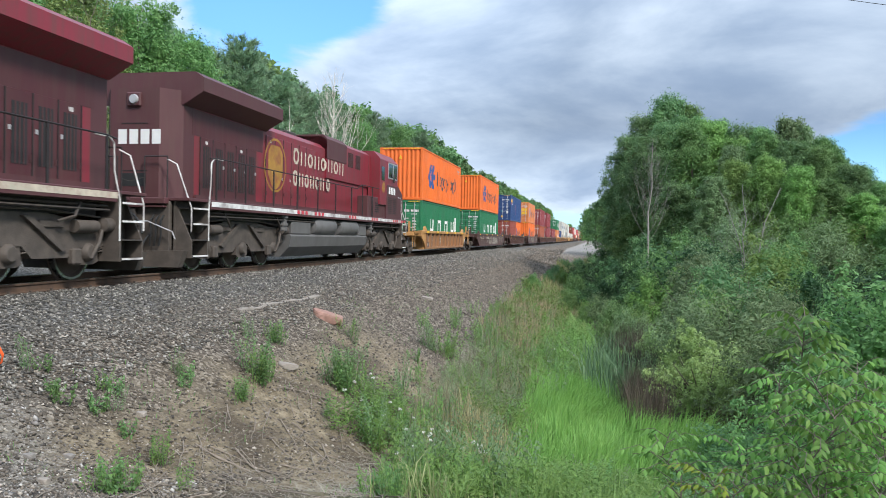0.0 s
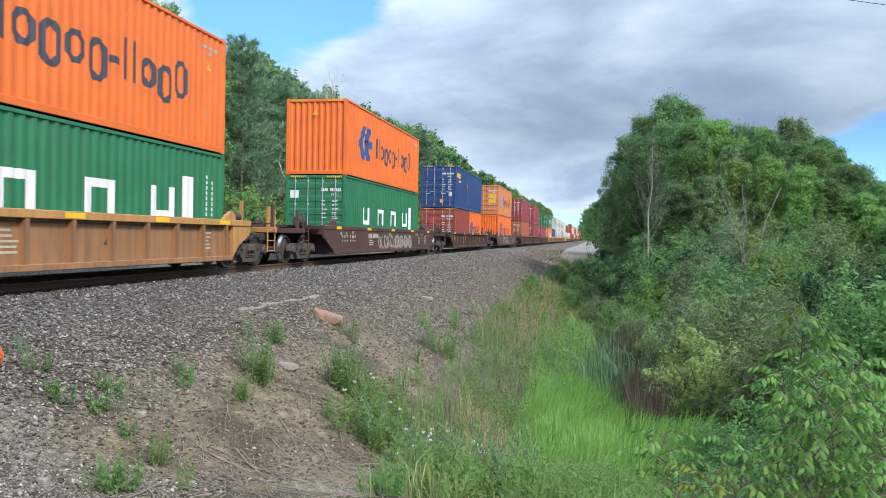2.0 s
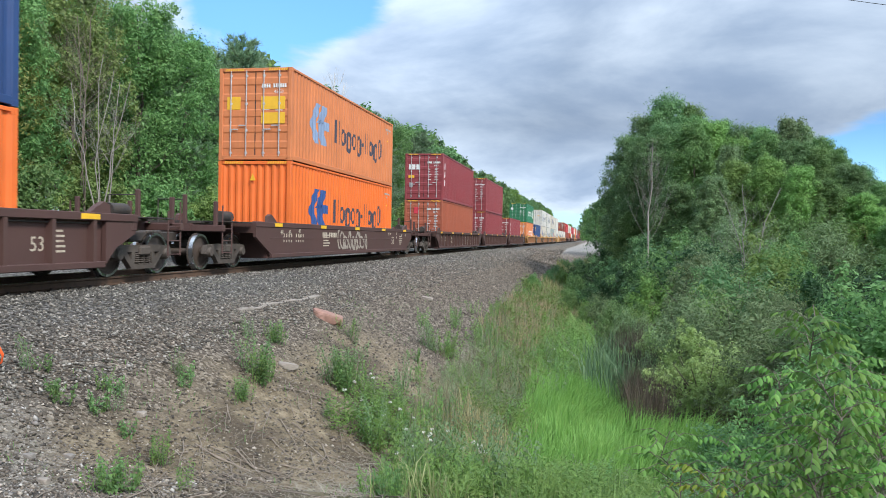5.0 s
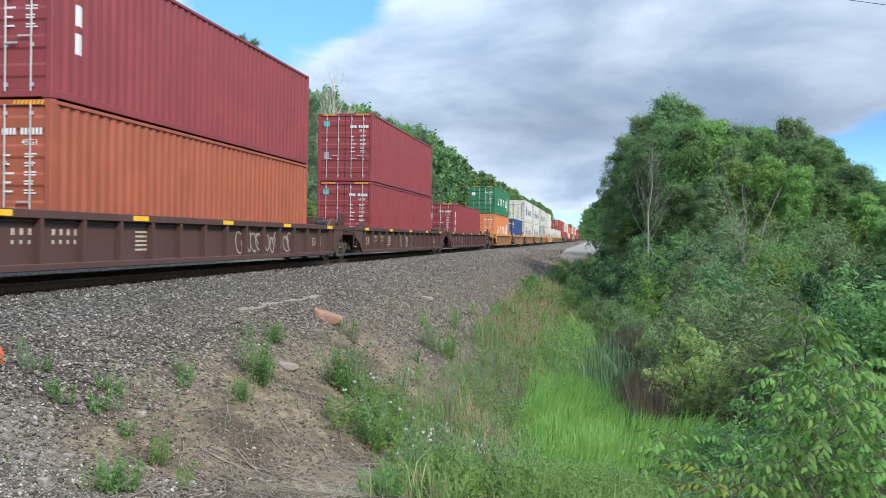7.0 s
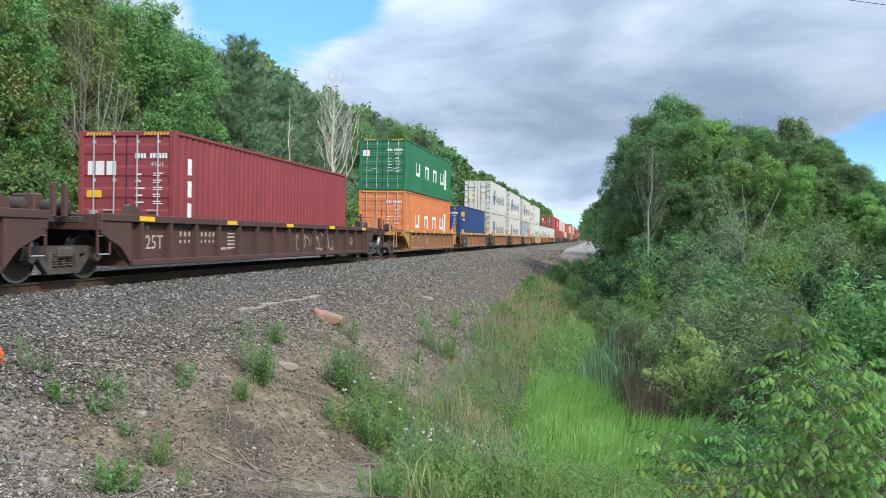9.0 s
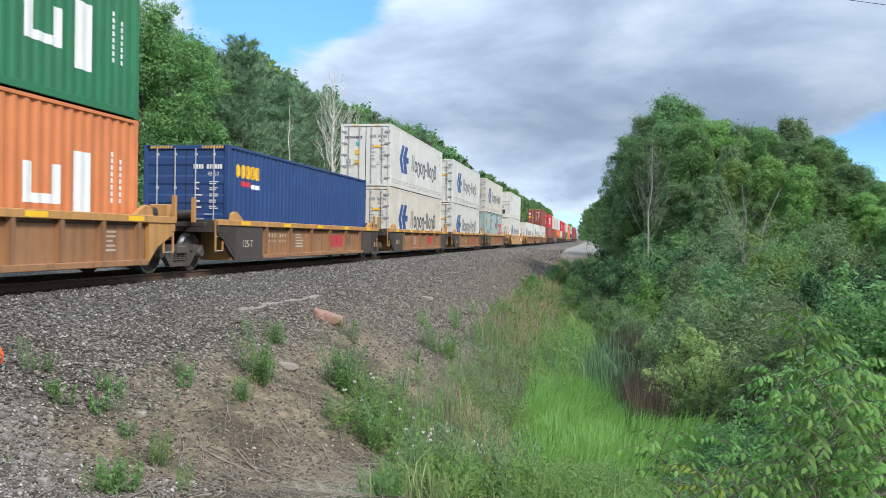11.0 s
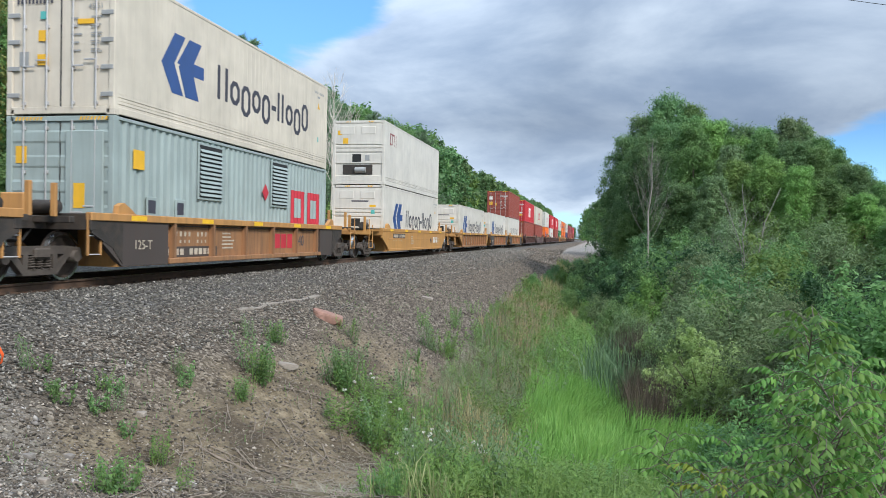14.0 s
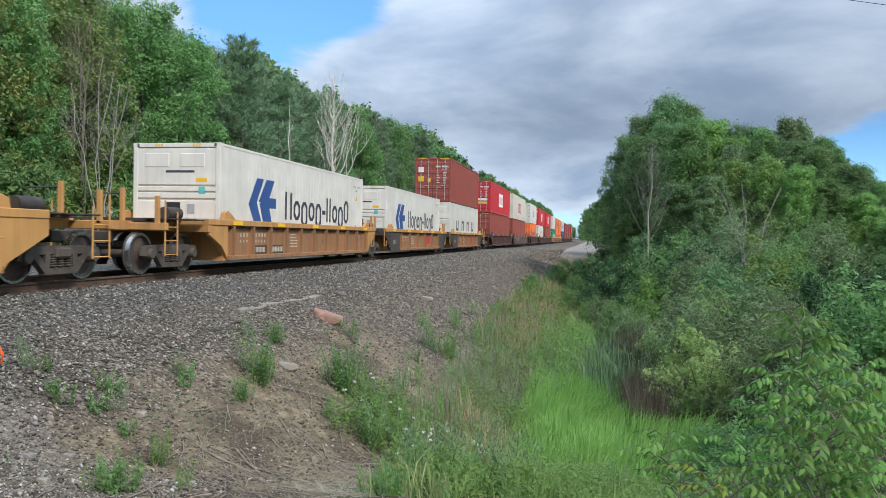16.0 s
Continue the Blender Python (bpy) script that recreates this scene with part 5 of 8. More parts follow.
    if marks:
        pr = ribbed(Lg - .30, 0, 0, xw, depth, y0=.15) if not reefer else [(.14, 0), (Lg - .14, 0)]
        ya, da = [p[0] for p in pr], [p[1] for p in pr]

        def prof(y):
            return xw + float(np.interp(y, ya, da))
        for nm, mt, polys, lab in marks(H, Lg):
            if nm in ("wordmark", "emblem"):
                for one in groups_of(polys):
                    part("sign" if nm == "wordmark" else "emblem", side_decal(one, prof, ya), M[mt], c, lab)
            else:
                tagged(part(nm, side_decal(polys, prof, ya), M[mt], c, lab), kind="stuff")
    return c


def end_codes(c, H, mat="whitepaint", rows=5):
    """Small unreadable data lines and a size code on the right-hand door."""
    g = Geo()

    def b(x0, x1, z0, z1):
        g.add([(x0, .0165, z0), (x1, .0165, z0), (x1, .0165, z1), (x0, .0165, z1)], [(0, 1, 2, 3)])
    rng = random.Random(int(H * 1000) + rows)
    for k in range(4):
        b(.22 + k * .075, .275 + k * .075, H - .62, H - .50)
    for k in range(6):
        b(.60 + k * .075, .655 + k * .075, H - .62, H - .50)
    for k in range(rows):
        z = H - 1.0 - k * .16
        b(.24, .24 + rng.uniform(.14, .26), z, z + .035)
        b(.68, .68 + rng.uniform(.16, .26), z + .03, z + .055)
        b(.68, .68 + rng.uniform(.16, .26), z - .02, z + .005)
    tagged(part("small_print", g, M[mat], c), kind="stuff")
    end_text("45G1" if H > 2.7 else "42G1", .15, M[mat], c, .62, .0165, H - .80)


def plates(c, items):
    """Small stickers and plates on the near end: (material, x0, x1, z0, z1)."""
    for mt, x0, x1, z0, z1 in items:
        part("sticker", Geo().box(x0, x1, .008, .0175, z0, z1, .002), M[mt], c)


def liner_marks(ink="inkblue", letters="inkdark", dz=0.0, start=1.66, size=1.36):
    def f(H, Lg):
        z = H * .5 - .64 + dz
        return [("emblem", ink, emblem(start, z, size), "blue angular emblem"),
                ("wordmark", letters, word_blocks(4.2, z + .25, .85, .55, "Axpxp-||xpd", .17), "dark wordmark in plain strokes"),
                ("number_row", "inkgrey", [bar(Lg - 1.22 + k * .09, Lg - 1.16 + k * .09, H - .42, H - .34) for k in range(10) if k != 4] + [bar(Lg - .95, Lg - .72, H - .56, H - .49)], "row of small grey marks"),
                ("warning_triangle", "inkyellow", [[(Lg - .95, H - .92), (Lg - .72, H - .92), (Lg - .835, H - .70)]], "small yellow warning triangle"),
                ("sticker", "inkteal", [bar(Lg - .92, Lg - .82, H - 2.05, H - 1.88)], "small teal sticker")]
    return f


def spaced_marks(ink="whitepaint", panel=True):
    def f(H, Lg):
        z = H * .5 - .38
        polys = []
        for k in range(4):
            y = 2.36 + k * 2.2
            polys += [bar(y, y + .22, z, z + .70), bar(y + .68, y + .90, z, z + .70), bar(y + .22, y + .68, z + (0, .53, .53, 0)[k], z + (.17, .70, .70, .17)[k])]
        out = [("wordmark", ink, polys, "plain white bracket-shaped sign")]
        if panel:
            out.append(("number_panel", "whitepaint", [bar(10.24, 10.68, z - .25, z + 1.0)], "white upright panel"))
            out.append(("number_column", "whitepaint", [bar(11.35, 11.42, z + .1 + k * .13, z + .19 + k * .13) for k in range(8)] + [bar(11.62, 11.69, z + .1 + k * .13, z + .19 + k * .13) for k in range(7)], "column of small marks"))
        return out
    return f


def column_marks(ink="whitepaint", big=True):
    def f(H, Lg):
        out = []
        if big:
            p = []
            for k in range(3):
                z = H - .95 - k * .52
                p += [bar(.66, .86, z, z + .38)]
            out.append(("wordmark", ink, p, "three plain white signs one below another"))
        out.append(("number_column", ink, [bar(Lg - .62, Lg - .56, H - .5 - k * .14, H - .41 - k * .14) for k in range(9)], "column of small marks"))
        return out
    return f


def yellow_marks(H, Lg):
    return [("wordmark", "inkyellow", word_blocks(.45, H - .80, .50, .26, "xxxxx", .24), "yellow wordmark in plain strokes"),
            ("line_mark", "inkred", [bar(.75, 1.4, H - 1.02, H - .88)], "small red mark"), ("line_mark", "whitepaint", [bar(1.45, 2.0, H - 1.06, H - .94)], "small white mark"),
            ("number_column", "whitepaint", [bar(Lg - .62, Lg - .55, H - .6 - k * .14, H - .5 - k * .14) for k in range(12)], "column of small marks")]


def red_letters(ink, y, h):
    def f(H, Lg):
        z = H * .5 - h * .5
        p = []
        for a in (y, y + 1.28 * h):
            p += [bar(a, a + .26 * h, z, z + h), bar(a + .84 * h, a + 1.1 * h, z, z + h), bar(a + .26 * h, a + .84 * h, z, z + .22 * h), bar(a + .26 * h, a + .84 * h, z + .78 * h, z + h)]
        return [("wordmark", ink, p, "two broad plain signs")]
    return f


# ---- trucks and well cars ----
WR = 0.457


def wheelset_mesh(r=WR, half=0.7535):
    g = Geo().tube([(-.95, 0, 0), (.95, 0, 0)], .085, 10)
    for sx in (-1, 1):
        a = sx * half
        prof = [(a + sx * .055, .10), (a + sx * .055, .16), (a + sx * .025, .20), (a + sx * .020, r - .10), (a + sx * .062, r - .07), (a + sx * .065, r - .008),
                (a - sx * .035, r), (a - sx * .045, r + .026), (a - sx * .070, r + .022), (a - sx * .072, r - .06), (a - sx * .03, r - .09), (a - sx * .02, .2), (a - sx * .06, .16), (a - sx * .06, .10)]
        g.lathe(prof if sx < 0 else prof[::-1], "x", 22)
    body = len(g.f)
    for sx in (-1, 1):
        a = sx * half
        prof = [(a + sx * .0660, r - .050), (a + sx * .0668, r - .006), (a - sx * .03, r + .0025), (a - sx * .03, r - .01)]
        g.lathe(prof if sx < 0 else prof[::-1], "x", 22, cap=False)
    me = g.mesh("wheelset", M["wheel"])
    me.materials.append(M["tread"])
    for p in me.polygons[body:]:
        p.material_index = 1
    return me


WHEELS = wheelset_mesh()


def side_frame_mesh(sx, wb=1.78, r=WR):
    """Cast side frame of a freight truck, seen from the side: arched top, spring opening, journals."""
    g = Geo()
    h = wb / 2
    x0, x1 = sx * .93, sx * 1.06
    # upper member in pieces, then the lower chord
    g.prism([(-h - .22, r - .04), (-h - .15, r + .17), (-h + .28, r + .20), (-h + .24, r + .02), (-h - .10, r - .06)], x0, x1)
    g.prism([(h + .22, r - .04), (h + .10, r - .06), (h - .24, r + .02), (h - .28, r + .20), (h + .15, r + .17)], x0, x1)
    g.prism([(-h + .2, r + .05), (-h + .2, r + .20), (h - .2, r + .20), (h - .2, r + .05)], x0, x1)
    g.prism([(-h + .10, r + .06), (-.42, r - .30), (-.42, r - .14), (-h + .26, r + .10)], x0, x1)
    g.prism([(h - .10, r + .06), (h - .26, r + .10), (.42, r - .14), (.42, r - .30)], x0, x1)
    g.prism([(-.44, r - .31), (.44, r - .31), (.44, r - .20), (-.44, r - .20)], x0, x1)
    g.prism([(-.44, r - .25), (-.32, r - .25), (-.30, r + .08), (-.42, r + .08)], x0, x1)
    g.prism([(.44, r - .25), (.42, r + .08), (.30, r + .08), (.32, r - .25)], x0, x1)
    for sy in (-1, 1):
        g.lathe([(sx * .92, .06), (sx * .92, .135), (sx * 1.07, .125), (sx * 1.12, .10), (sx * 1.12, .03)] if sx > 0 else [(sx * 1.12, .03), (sx * 1.12, .10), (sx * 1.07, .125), (sx * .92, .135), (sx * .92, .06)], "x", 12, (0, sy * h, r))
    return g.mesh("side_frame", M["truck"])


def spring_mesh(r=WR):
    pts = [(.075 * math.cos(k * .9), .075 * math.sin(k * .9), r - .20 + k * .0062) for k in range(36)]
    return Geo().tube(pts, .017, 4).mesh("spring", M["truck"])


FRAME_ME, SPRING_ME = (side_frame_mesh(-1), side_frame_mesh(1)), spring_mesh()
BOLSTER = Geo().box(-1.12, 1.12, -.2, .2, WR - .02, WR + .17, .03).box(-.3, .3, -.3, .3, WR + .1, WR + .27, .03).box(-.85, .85, -.52, -.46, WR - .05, WR + .03).box(-.85, .85, .46, .52, WR - .05, WR + .03).mesh("truck", M["truck"])


def truck(parent, y):
    t = part("truck", BOLSTER, None, parent, at=pose(0, y, 0))
    for me in FRAME_ME:
        part("side_frame", me, None, t)
    for sx in (-1, 1):
        for dy in (-.2, 0, .2):
            part("spring", SPRING_ME, None, t, at=pose(sx, dy, 0))
    for s in (-.89, .89):
        part("wheelset", WHEELS, None, t, at=pose(0, s, WR))
    return t


def well_car(well, color, style, lead, trail, label, cap_text=None, dark_ends=False, num=None):
    """One unit of a double-stack car, its middle at y = 0. well: inside length. lead, trail: 'coupler' or 'joint' or 'shared'
    (a joint whose truck belongs to the neighbour)."""
    mat = M[color]
    car = thing("well_car", label, "freight car", "well cars of the train")
    h, X = well / 2 + .08, 1.50
    ZT, ZB = 1.28, 0.30
    rib = style == "ribbed"
    for sx in (1, -1):
        g = Geo()
        if rib:
            g.prism([(-h - .5, ZB + .45), (-h + .1, ZB), (h - .1, ZB), (h + .5, ZB + .45), (h + .5, ZT - .06), (-h - .5, ZT - .06)], sx * (X - .17), sx * (X - .14))
        else:
            g.prism([(-h - .9, ZB + .55), (-h + .25, ZB), (h - .25, ZB), (h + .9, ZB + .55), (h + .9, ZT - .05), (-h - .9, ZT - .05)], sx * (X - .10), sx * (X - .02))
        w = part("side_wall", g, M["yellowwall"] if color == "yellowcar" else mat, car)
        part("top_chord", Geo().box(sx * (X - .14), sx * X, -h - .9, h + .9, ZT - .15, ZT, .012), mat, w)
        part("bottom_sill", Geo().box(sx * (X - .18), sx * (X + .005), -h + (1.76 if dark_ends else .15), h - (1.31 if dark_ends else .15), ZB - .05, ZB + .07, .012), M["yellowwall"] if color == "yellowcar" else mat, w)
        if rib:
            n = (11 if not dark_ends else 6) if well < 14 else 15
            span = 2 * h - .9 if not dark_ends else 2 * h - 3.6
            me = Geo().prism([(-.055, 0), (.055, 0), (.045, .135), (-.045, .135)], ZB + .06, ZT - .09, "z").mesh("rib", M["yellowwall"] if color == "yellowcar" else mat)
            for i in range(n):
                y = -h + (.45 if not dark_ends else 2.0) + span * i / (n - 1)
                o = part("rib", me, None, w)
                o.matrix_basis = pose(sx * (X - .142), y, 0, 0, 0, -90 if sx > 0 else 90)
            part("brake_pipe", Geo().tube([(sx * (X - .10), -h + .2, ZT - .20), (sx * (X - .10), h - .2, ZT - .20)], .016, 5), M["steel"], w)
            if dark_ends:
                for sg, ln in ((-1, 1.75), (1, 1.3)):
                    part("dark_panel", Geo().prism([(sg * (h + .5), ZB + .40), (sg * (h - .1), ZB - .05), (sg * (h - ln), ZB - .05), (sg * (h - ln), ZT - .152), (sg * (h + .5), ZT - .152)], sx * (X - .142), sx * (X - .04)), M["endpanel"], w, "sooty grey end panel")
        else:
            part("fold_line", Geo().box(sx * (X - .03), sx * (X - .012), -h + .1, h - .1, ZB + .50, ZB + .53, .004), mat, w)
        # yellow reflective patches on the chord
        for k in range(5):
            y = -h + .6 + k * (2 * h - 1.2) / 4
            part("reflector", Geo().box(sx * (X - .02), sx * (X + .004), y - .27, y + .27, ZT - .125, ZT - .025), M["fresh"], w)
    part("well_floor", Geo().box(-X + .1, X - .1, -h, h, .24, .30).box(-X + .12, X - .12, -h, -h + .1, .3, .95).box(-X + .12, X - .12, h - .1, h, .3, .95), mat, car)
    for sg, end in ((-1, lead), (1, trail)):
        e = h + 1.85 if end != "coupler" else h + 2.75
        g = Geo()
        # end platform over the truck and the sloping bulkhead
        g.prism([(sg * (h - .02), .55), (sg * (h + .5), .95), (sg * e, .98), (sg * e, ZT - .10), (sg * (h - .02), ZT - .10)], -.55, .55)
        g.box(-X + .06, X - .06, sg * (h - .05), sg * (h + .75), ZT - .16, ZT - .06, .01)
        g.box(-X + .02, X - .02, sg * (h + .72), sg * (h + .90), .95, ZT - .02, .012)
        pl = part("end_platform", g, mat if not dark_ends else M["steel"], car)
        for sx in (-1, 1):
            part("gusset", Geo().prism([(sg * (h - .1), ZB), (sg * (h + .22), ZB + .32), (sg * (h + .85), ZB + .60), (sg * (h + .85), ZT - .1), (sg * (h - .1), ZT - .1)], sx * (X - .13), sx * (X - .03)), mat if not dark_ends else M["steel"], pl)
            # container guides standing on the chord
            part("container_guide", Geo().prism([(sg * (h - .55), ZT), (sg * (h + .05), ZT), (sg * (h + .02), ZT + .16), (sg * (h - .14), ZT + .22), (sg * (h - .36), ZT + .12)], sx * (X - .16), sx * (X - .04)), mat, pl)
        if end == "coupler":
            g2 = Geo().box(-1.45, 1.45, sg * (e - .14), sg * (e - .02), .98, 1.14, .01)
            part("end_sill", g2, mat, car)
            part("coupler", Geo().box(-.13, .13, sg * (e - .1), sg * (e + .62), .70, .95, .03).box(-.16, .16, sg * (e + .62), sg * (e + .88), .66, 1.0, .05), M["steel"], car)
            for sx in (-1, 1):
                x = sx * 1.40
                a = [(x, sg * (e - .08), .42), (x, sg * (e - .08), ZT + .35)]
                b = [(x, sg * (e - .58), .42), (x, sg * (e - .58), ZT + .12)]
                part("ladder_stile", Geo().tube(a, .02, 5), mat, car)
                part("ladder_stile", Geo().tube(b, .02, 5), mat, car)
                for z in (.45, .75, 1.05):
                    part("ladder_rung", Geo().tube([(x, sg * (e - .08), z), (x, sg * (e - .58), z)], .014, 5), mat, car)
            for x, hh in ((-1.2, .45), (.35, .62), (1.2, .45)):
                part("grab_post", Geo().box(x - .05, x + .05, sg * (e - .14), sg * (e - .06), ZT - .2, ZT + hh, .01), mat, car)
            part("hand_rail", Geo().tube([(-.4, sg * (e - .1), ZT - .1), (-.4, sg * (e - .1), ZT + .5), (.35, sg * (e - .1), ZT + .5)], .016, 5), M["steel"], car)
            g5 = Geo().box(-.75, .75, sg * (h + .9), sg * (e - .15), ZT - .1, ZT - .05)
            part("walkway_beam", g5, M["steel"], car)
            for k in range(4):
                part("walkway_grating", Geo().box(-1.42, 1.42, sg * (h + .98 + k * .38), sg * (h + 1.24 + k * .38), ZT - .06, ZT - .03, .005), M["steel"], car)
            part("brake_cylinder", Geo().lathe([(-.35, .03), (-.35, .15), (.25, .15), (.32, .10), (.32, .03)], "y", 12, (.75, sg * (h + 1.3), ZT + .10)), M["steel"], car)
            truck(car, sg * (h + 1.78))
        else:
            g2 = Geo().box(-.32, .32, sg * (e - .55), sg * (e - .02), .70, 1.20, .04).box(-1.3, 1.3, sg * (e - .75), sg * (e - .60), ZT - .2, ZT - .08, .01)
            part("drawbar_joint", g2, M["steel"], car)
            part("grab_post", Geo().box(1.08, 1.18, sg * (e - .45), sg * (e - .37), ZT - .1, ZT + .5, .01), mat, car)
            part("air_tank", Geo().lathe([(.35, .03), (.37, .11), (.42, .13), (.86, .13), (.91, .11), (.93, .03)], "x", 14, (0, sg * (e - .82), ZT + .09)), M["steel"], car)
            part("end_box", Geo().box(-.95, -.25, sg * (e - .95), sg * (e - .62), ZT - .1, ZT + .22, .02).box(-.2, .3, sg * (e - .9), sg * (e - .66), ZT - .1, ZT + .34, .02), mat, car)
            for q in (.95, 1.32):
                part("ladder_stile", Geo().box(1.40, 1.44, sg * (e - q) - .02, sg * (e - q) + .02, .48, ZT, .004), mat, car)
            for z in (.5, .85):
                part("ladder_rung", Geo().tube([(1.42, sg * (e - .95), z), (1.42, sg * (e - 1.32), z)], .014, 5), M["chrome"], car)
            part("hose_bundle", Geo().tube([(.45, sg * (e - .7), 1.0), (.5, sg * (e - .4), .75), (.45, sg * (e + .1), .8)], .03, 6), M["black"], car)
            if end == "joint":
                truck(car, sg * (e - .0))
    if cap_text:
        for tx, y, s, ink in cap_text:
            side_text(tx, s, M[ink], car, X - (.037 if tx == "125-T" else .137 if rib else .018), y, ZB + .28)
    # unreadable small data lines and a number panel on the near end of the side
    g = Geo()
    rng = random.Random(int(well * 7) + len(label))

    def sb(y0, y1, z0, z1):
        x = X - (.136 if rib else .016)
        g.add([(x, y0, z0), (x, y1, z0), (x, y1, z1), (x, y0, z1)], [(0, 1, 2, 3)])
    for k in range(9):
        if k != 4:
            y = -h + (1.0 if not dark_ends else 2.2) + (1.1 if lead != "coupler" and color == "browncar" else 0) + k * .19
            sb(y, y + .08, ZB + .55, ZB + .66)
            sb(y, y + .06, ZB + .40, ZB + .47)
    for k in range(5):
        sb(-h + 4.4, -h + 4.4 + rng.uniform(.4, .7), ZB + .25 + k * .09, ZB + .29 + k * .09)
        sb(h - 1.6, h - 1.6 + rng.uniform(.4, .6), ZB + .25 + k * .09, ZB + .29 + k * .09)
    tagged(part("small_print", g, M["cream_letter"], car), kind="stuff")
    return car


# ---- the train: (place of the car's middle, car kwargs, loads) ----
FLOOR = 0.335
TRAIN = []


def on_track(ob, y0, z=0.0, turn=0):
    TRAIN.append((ob, y0, z, turn))
    ob.matrix_basis = pose(0, y0, z, 0, 0, turn)
    return ob


TEU, HC, STD = 6.058, 2.896, 2.591
CARS = [
    # front of container, container length, well, colour, style, lead, trail, loads from below
    (41.15, 12.192, 12.3, "yellowcar", "ribbed", "coupler", "coupler", [("g", STD), ("o", HC)]),
    (63.10, 12.192, 16.2, "browncar", "smooth", "coupler", "coupler", [("g", HC), ("o", HC)]),
    (86.70, 12.192, 16.2, "browncar", "ribbed", "coupler", "coupler", [("20", STD), ("b", HC)]),
    (110.4, 12.192, 16.2, "browncar", "smooth", "coupler", "coupler", [("o", HC), ("oo", HC)]),
    (134.8, 12.192, 16.2, "browncar", "ribbed", "coupler", "joint", [("tal", HC), ("tx", HC)]),
    (154.4, 12.192, 16.2, "browncar", "ribbed", "shared", "joint", [("m", HC), ("m", HC)]),
    (173.95, 12.192, 16.2, "browncar", "ribbed", "shared", "coupler", [("tx", HC)]),
    (195.5, 12.192, 12.3, "yellowcar", "ribbed", "coupler", "joint", [("lo", HC), ("g", STD)]),
    (211.7, 12.192, 12.3, "yellowcar", "ribbed", "shared", "joint", [("s", HC)]),
    (227.7, 12.192, 12.3, "yellowcar", "ribbed", "shared", "joint", [("wc", HC), ("w", HC)]),
    (243.6, 12.192, 12.3, "yellowcar", "ribbed", "shared", "joint", [("w", HC), ("wd", HC)]),
    (259.57, 12.192, 12.3, "yellowcar", "ribbed", "shared", "coupler", [("gen", HC), ("wc", HC)]),
    (279.35, 12.192, 12.3, "cleanyellow", "smooth", "coupler", "coupler", [("wm", HC), ("cai", HC)]),
    (299.1, 12.192, 12.3, "yellowcar", "ribbed", "coupler", "joint", [("wm", HC)]),
    (315.0, 12.192, 12.3, "yellowcar", "ribbed", "shared", "joint", [("wm", HC)]),
    (330.75, 12.192, 12.3, "yellowcar", "ribbed", "shared", "coupler", [("u", HC), ("r", HC)]),
    (350.6, 16.15, 16.2, "browncar", "ribbed", "coupler", "joint", [("mr", HC), ("cp", HC)]),
    (370.3, 16.15, 16.2, "browncar", "smooth", "shared", "coupler", [("mr", HC), ("cc", HC)]),
    (394.6, 12.192, 12.3, "browncar", "ribbed", "coupler", "joint", [("or", HC), ("cw", HC)]),
    (412.4, 16.15, 16.2, "browncar", "ribbed", "shared", "joint", [("cw", HC), ("cp", HC)]),
    (432.1, 16.15, 16.2, "browncar", "ribbed", "shared", "coupler", [("mr", HC), ("cp", HC)]),
    (457.0, 12.192, 12.3, "yellowcar", "ribbed", "coupler", "joint", [("g", HC), ("cw", HC)]),
    (473.0, 12.192, 12.3, "yellowcar", "ribbed", "shared", "joint", [("or", HC), ("o", HC)]),
    (489.0, 12.192, 12.3, "yellowcar", "ribbed", "shared", "coupler", [("or", HC), ("oo", HC)]),
    (510.0, 12.192, 12.3, "browncar", "ribbed", "coupler", "coupler", [("b", HC), ("w", HC)]),
    (532.0, 16.15, 16.2, "browncar", "ribbed", "coupler", "joint", [("mr", HC), ("m53", HC)]),
    (551.8, 16.15, 16.2, "browncar", "ribbed", "shared", "joint", [("mr", HC), ("m53", HC)]),
    (571.6, 16.15, 16.2, "browncar", "ribbed", "shared", "coupler", [("mr", HC), ("m53", HC)]),
    (596.0, 16.15, 16.2, "browncar", "ribbed", "coupler", "coupler", [("mr", HC), ("cp", HC)]),
]


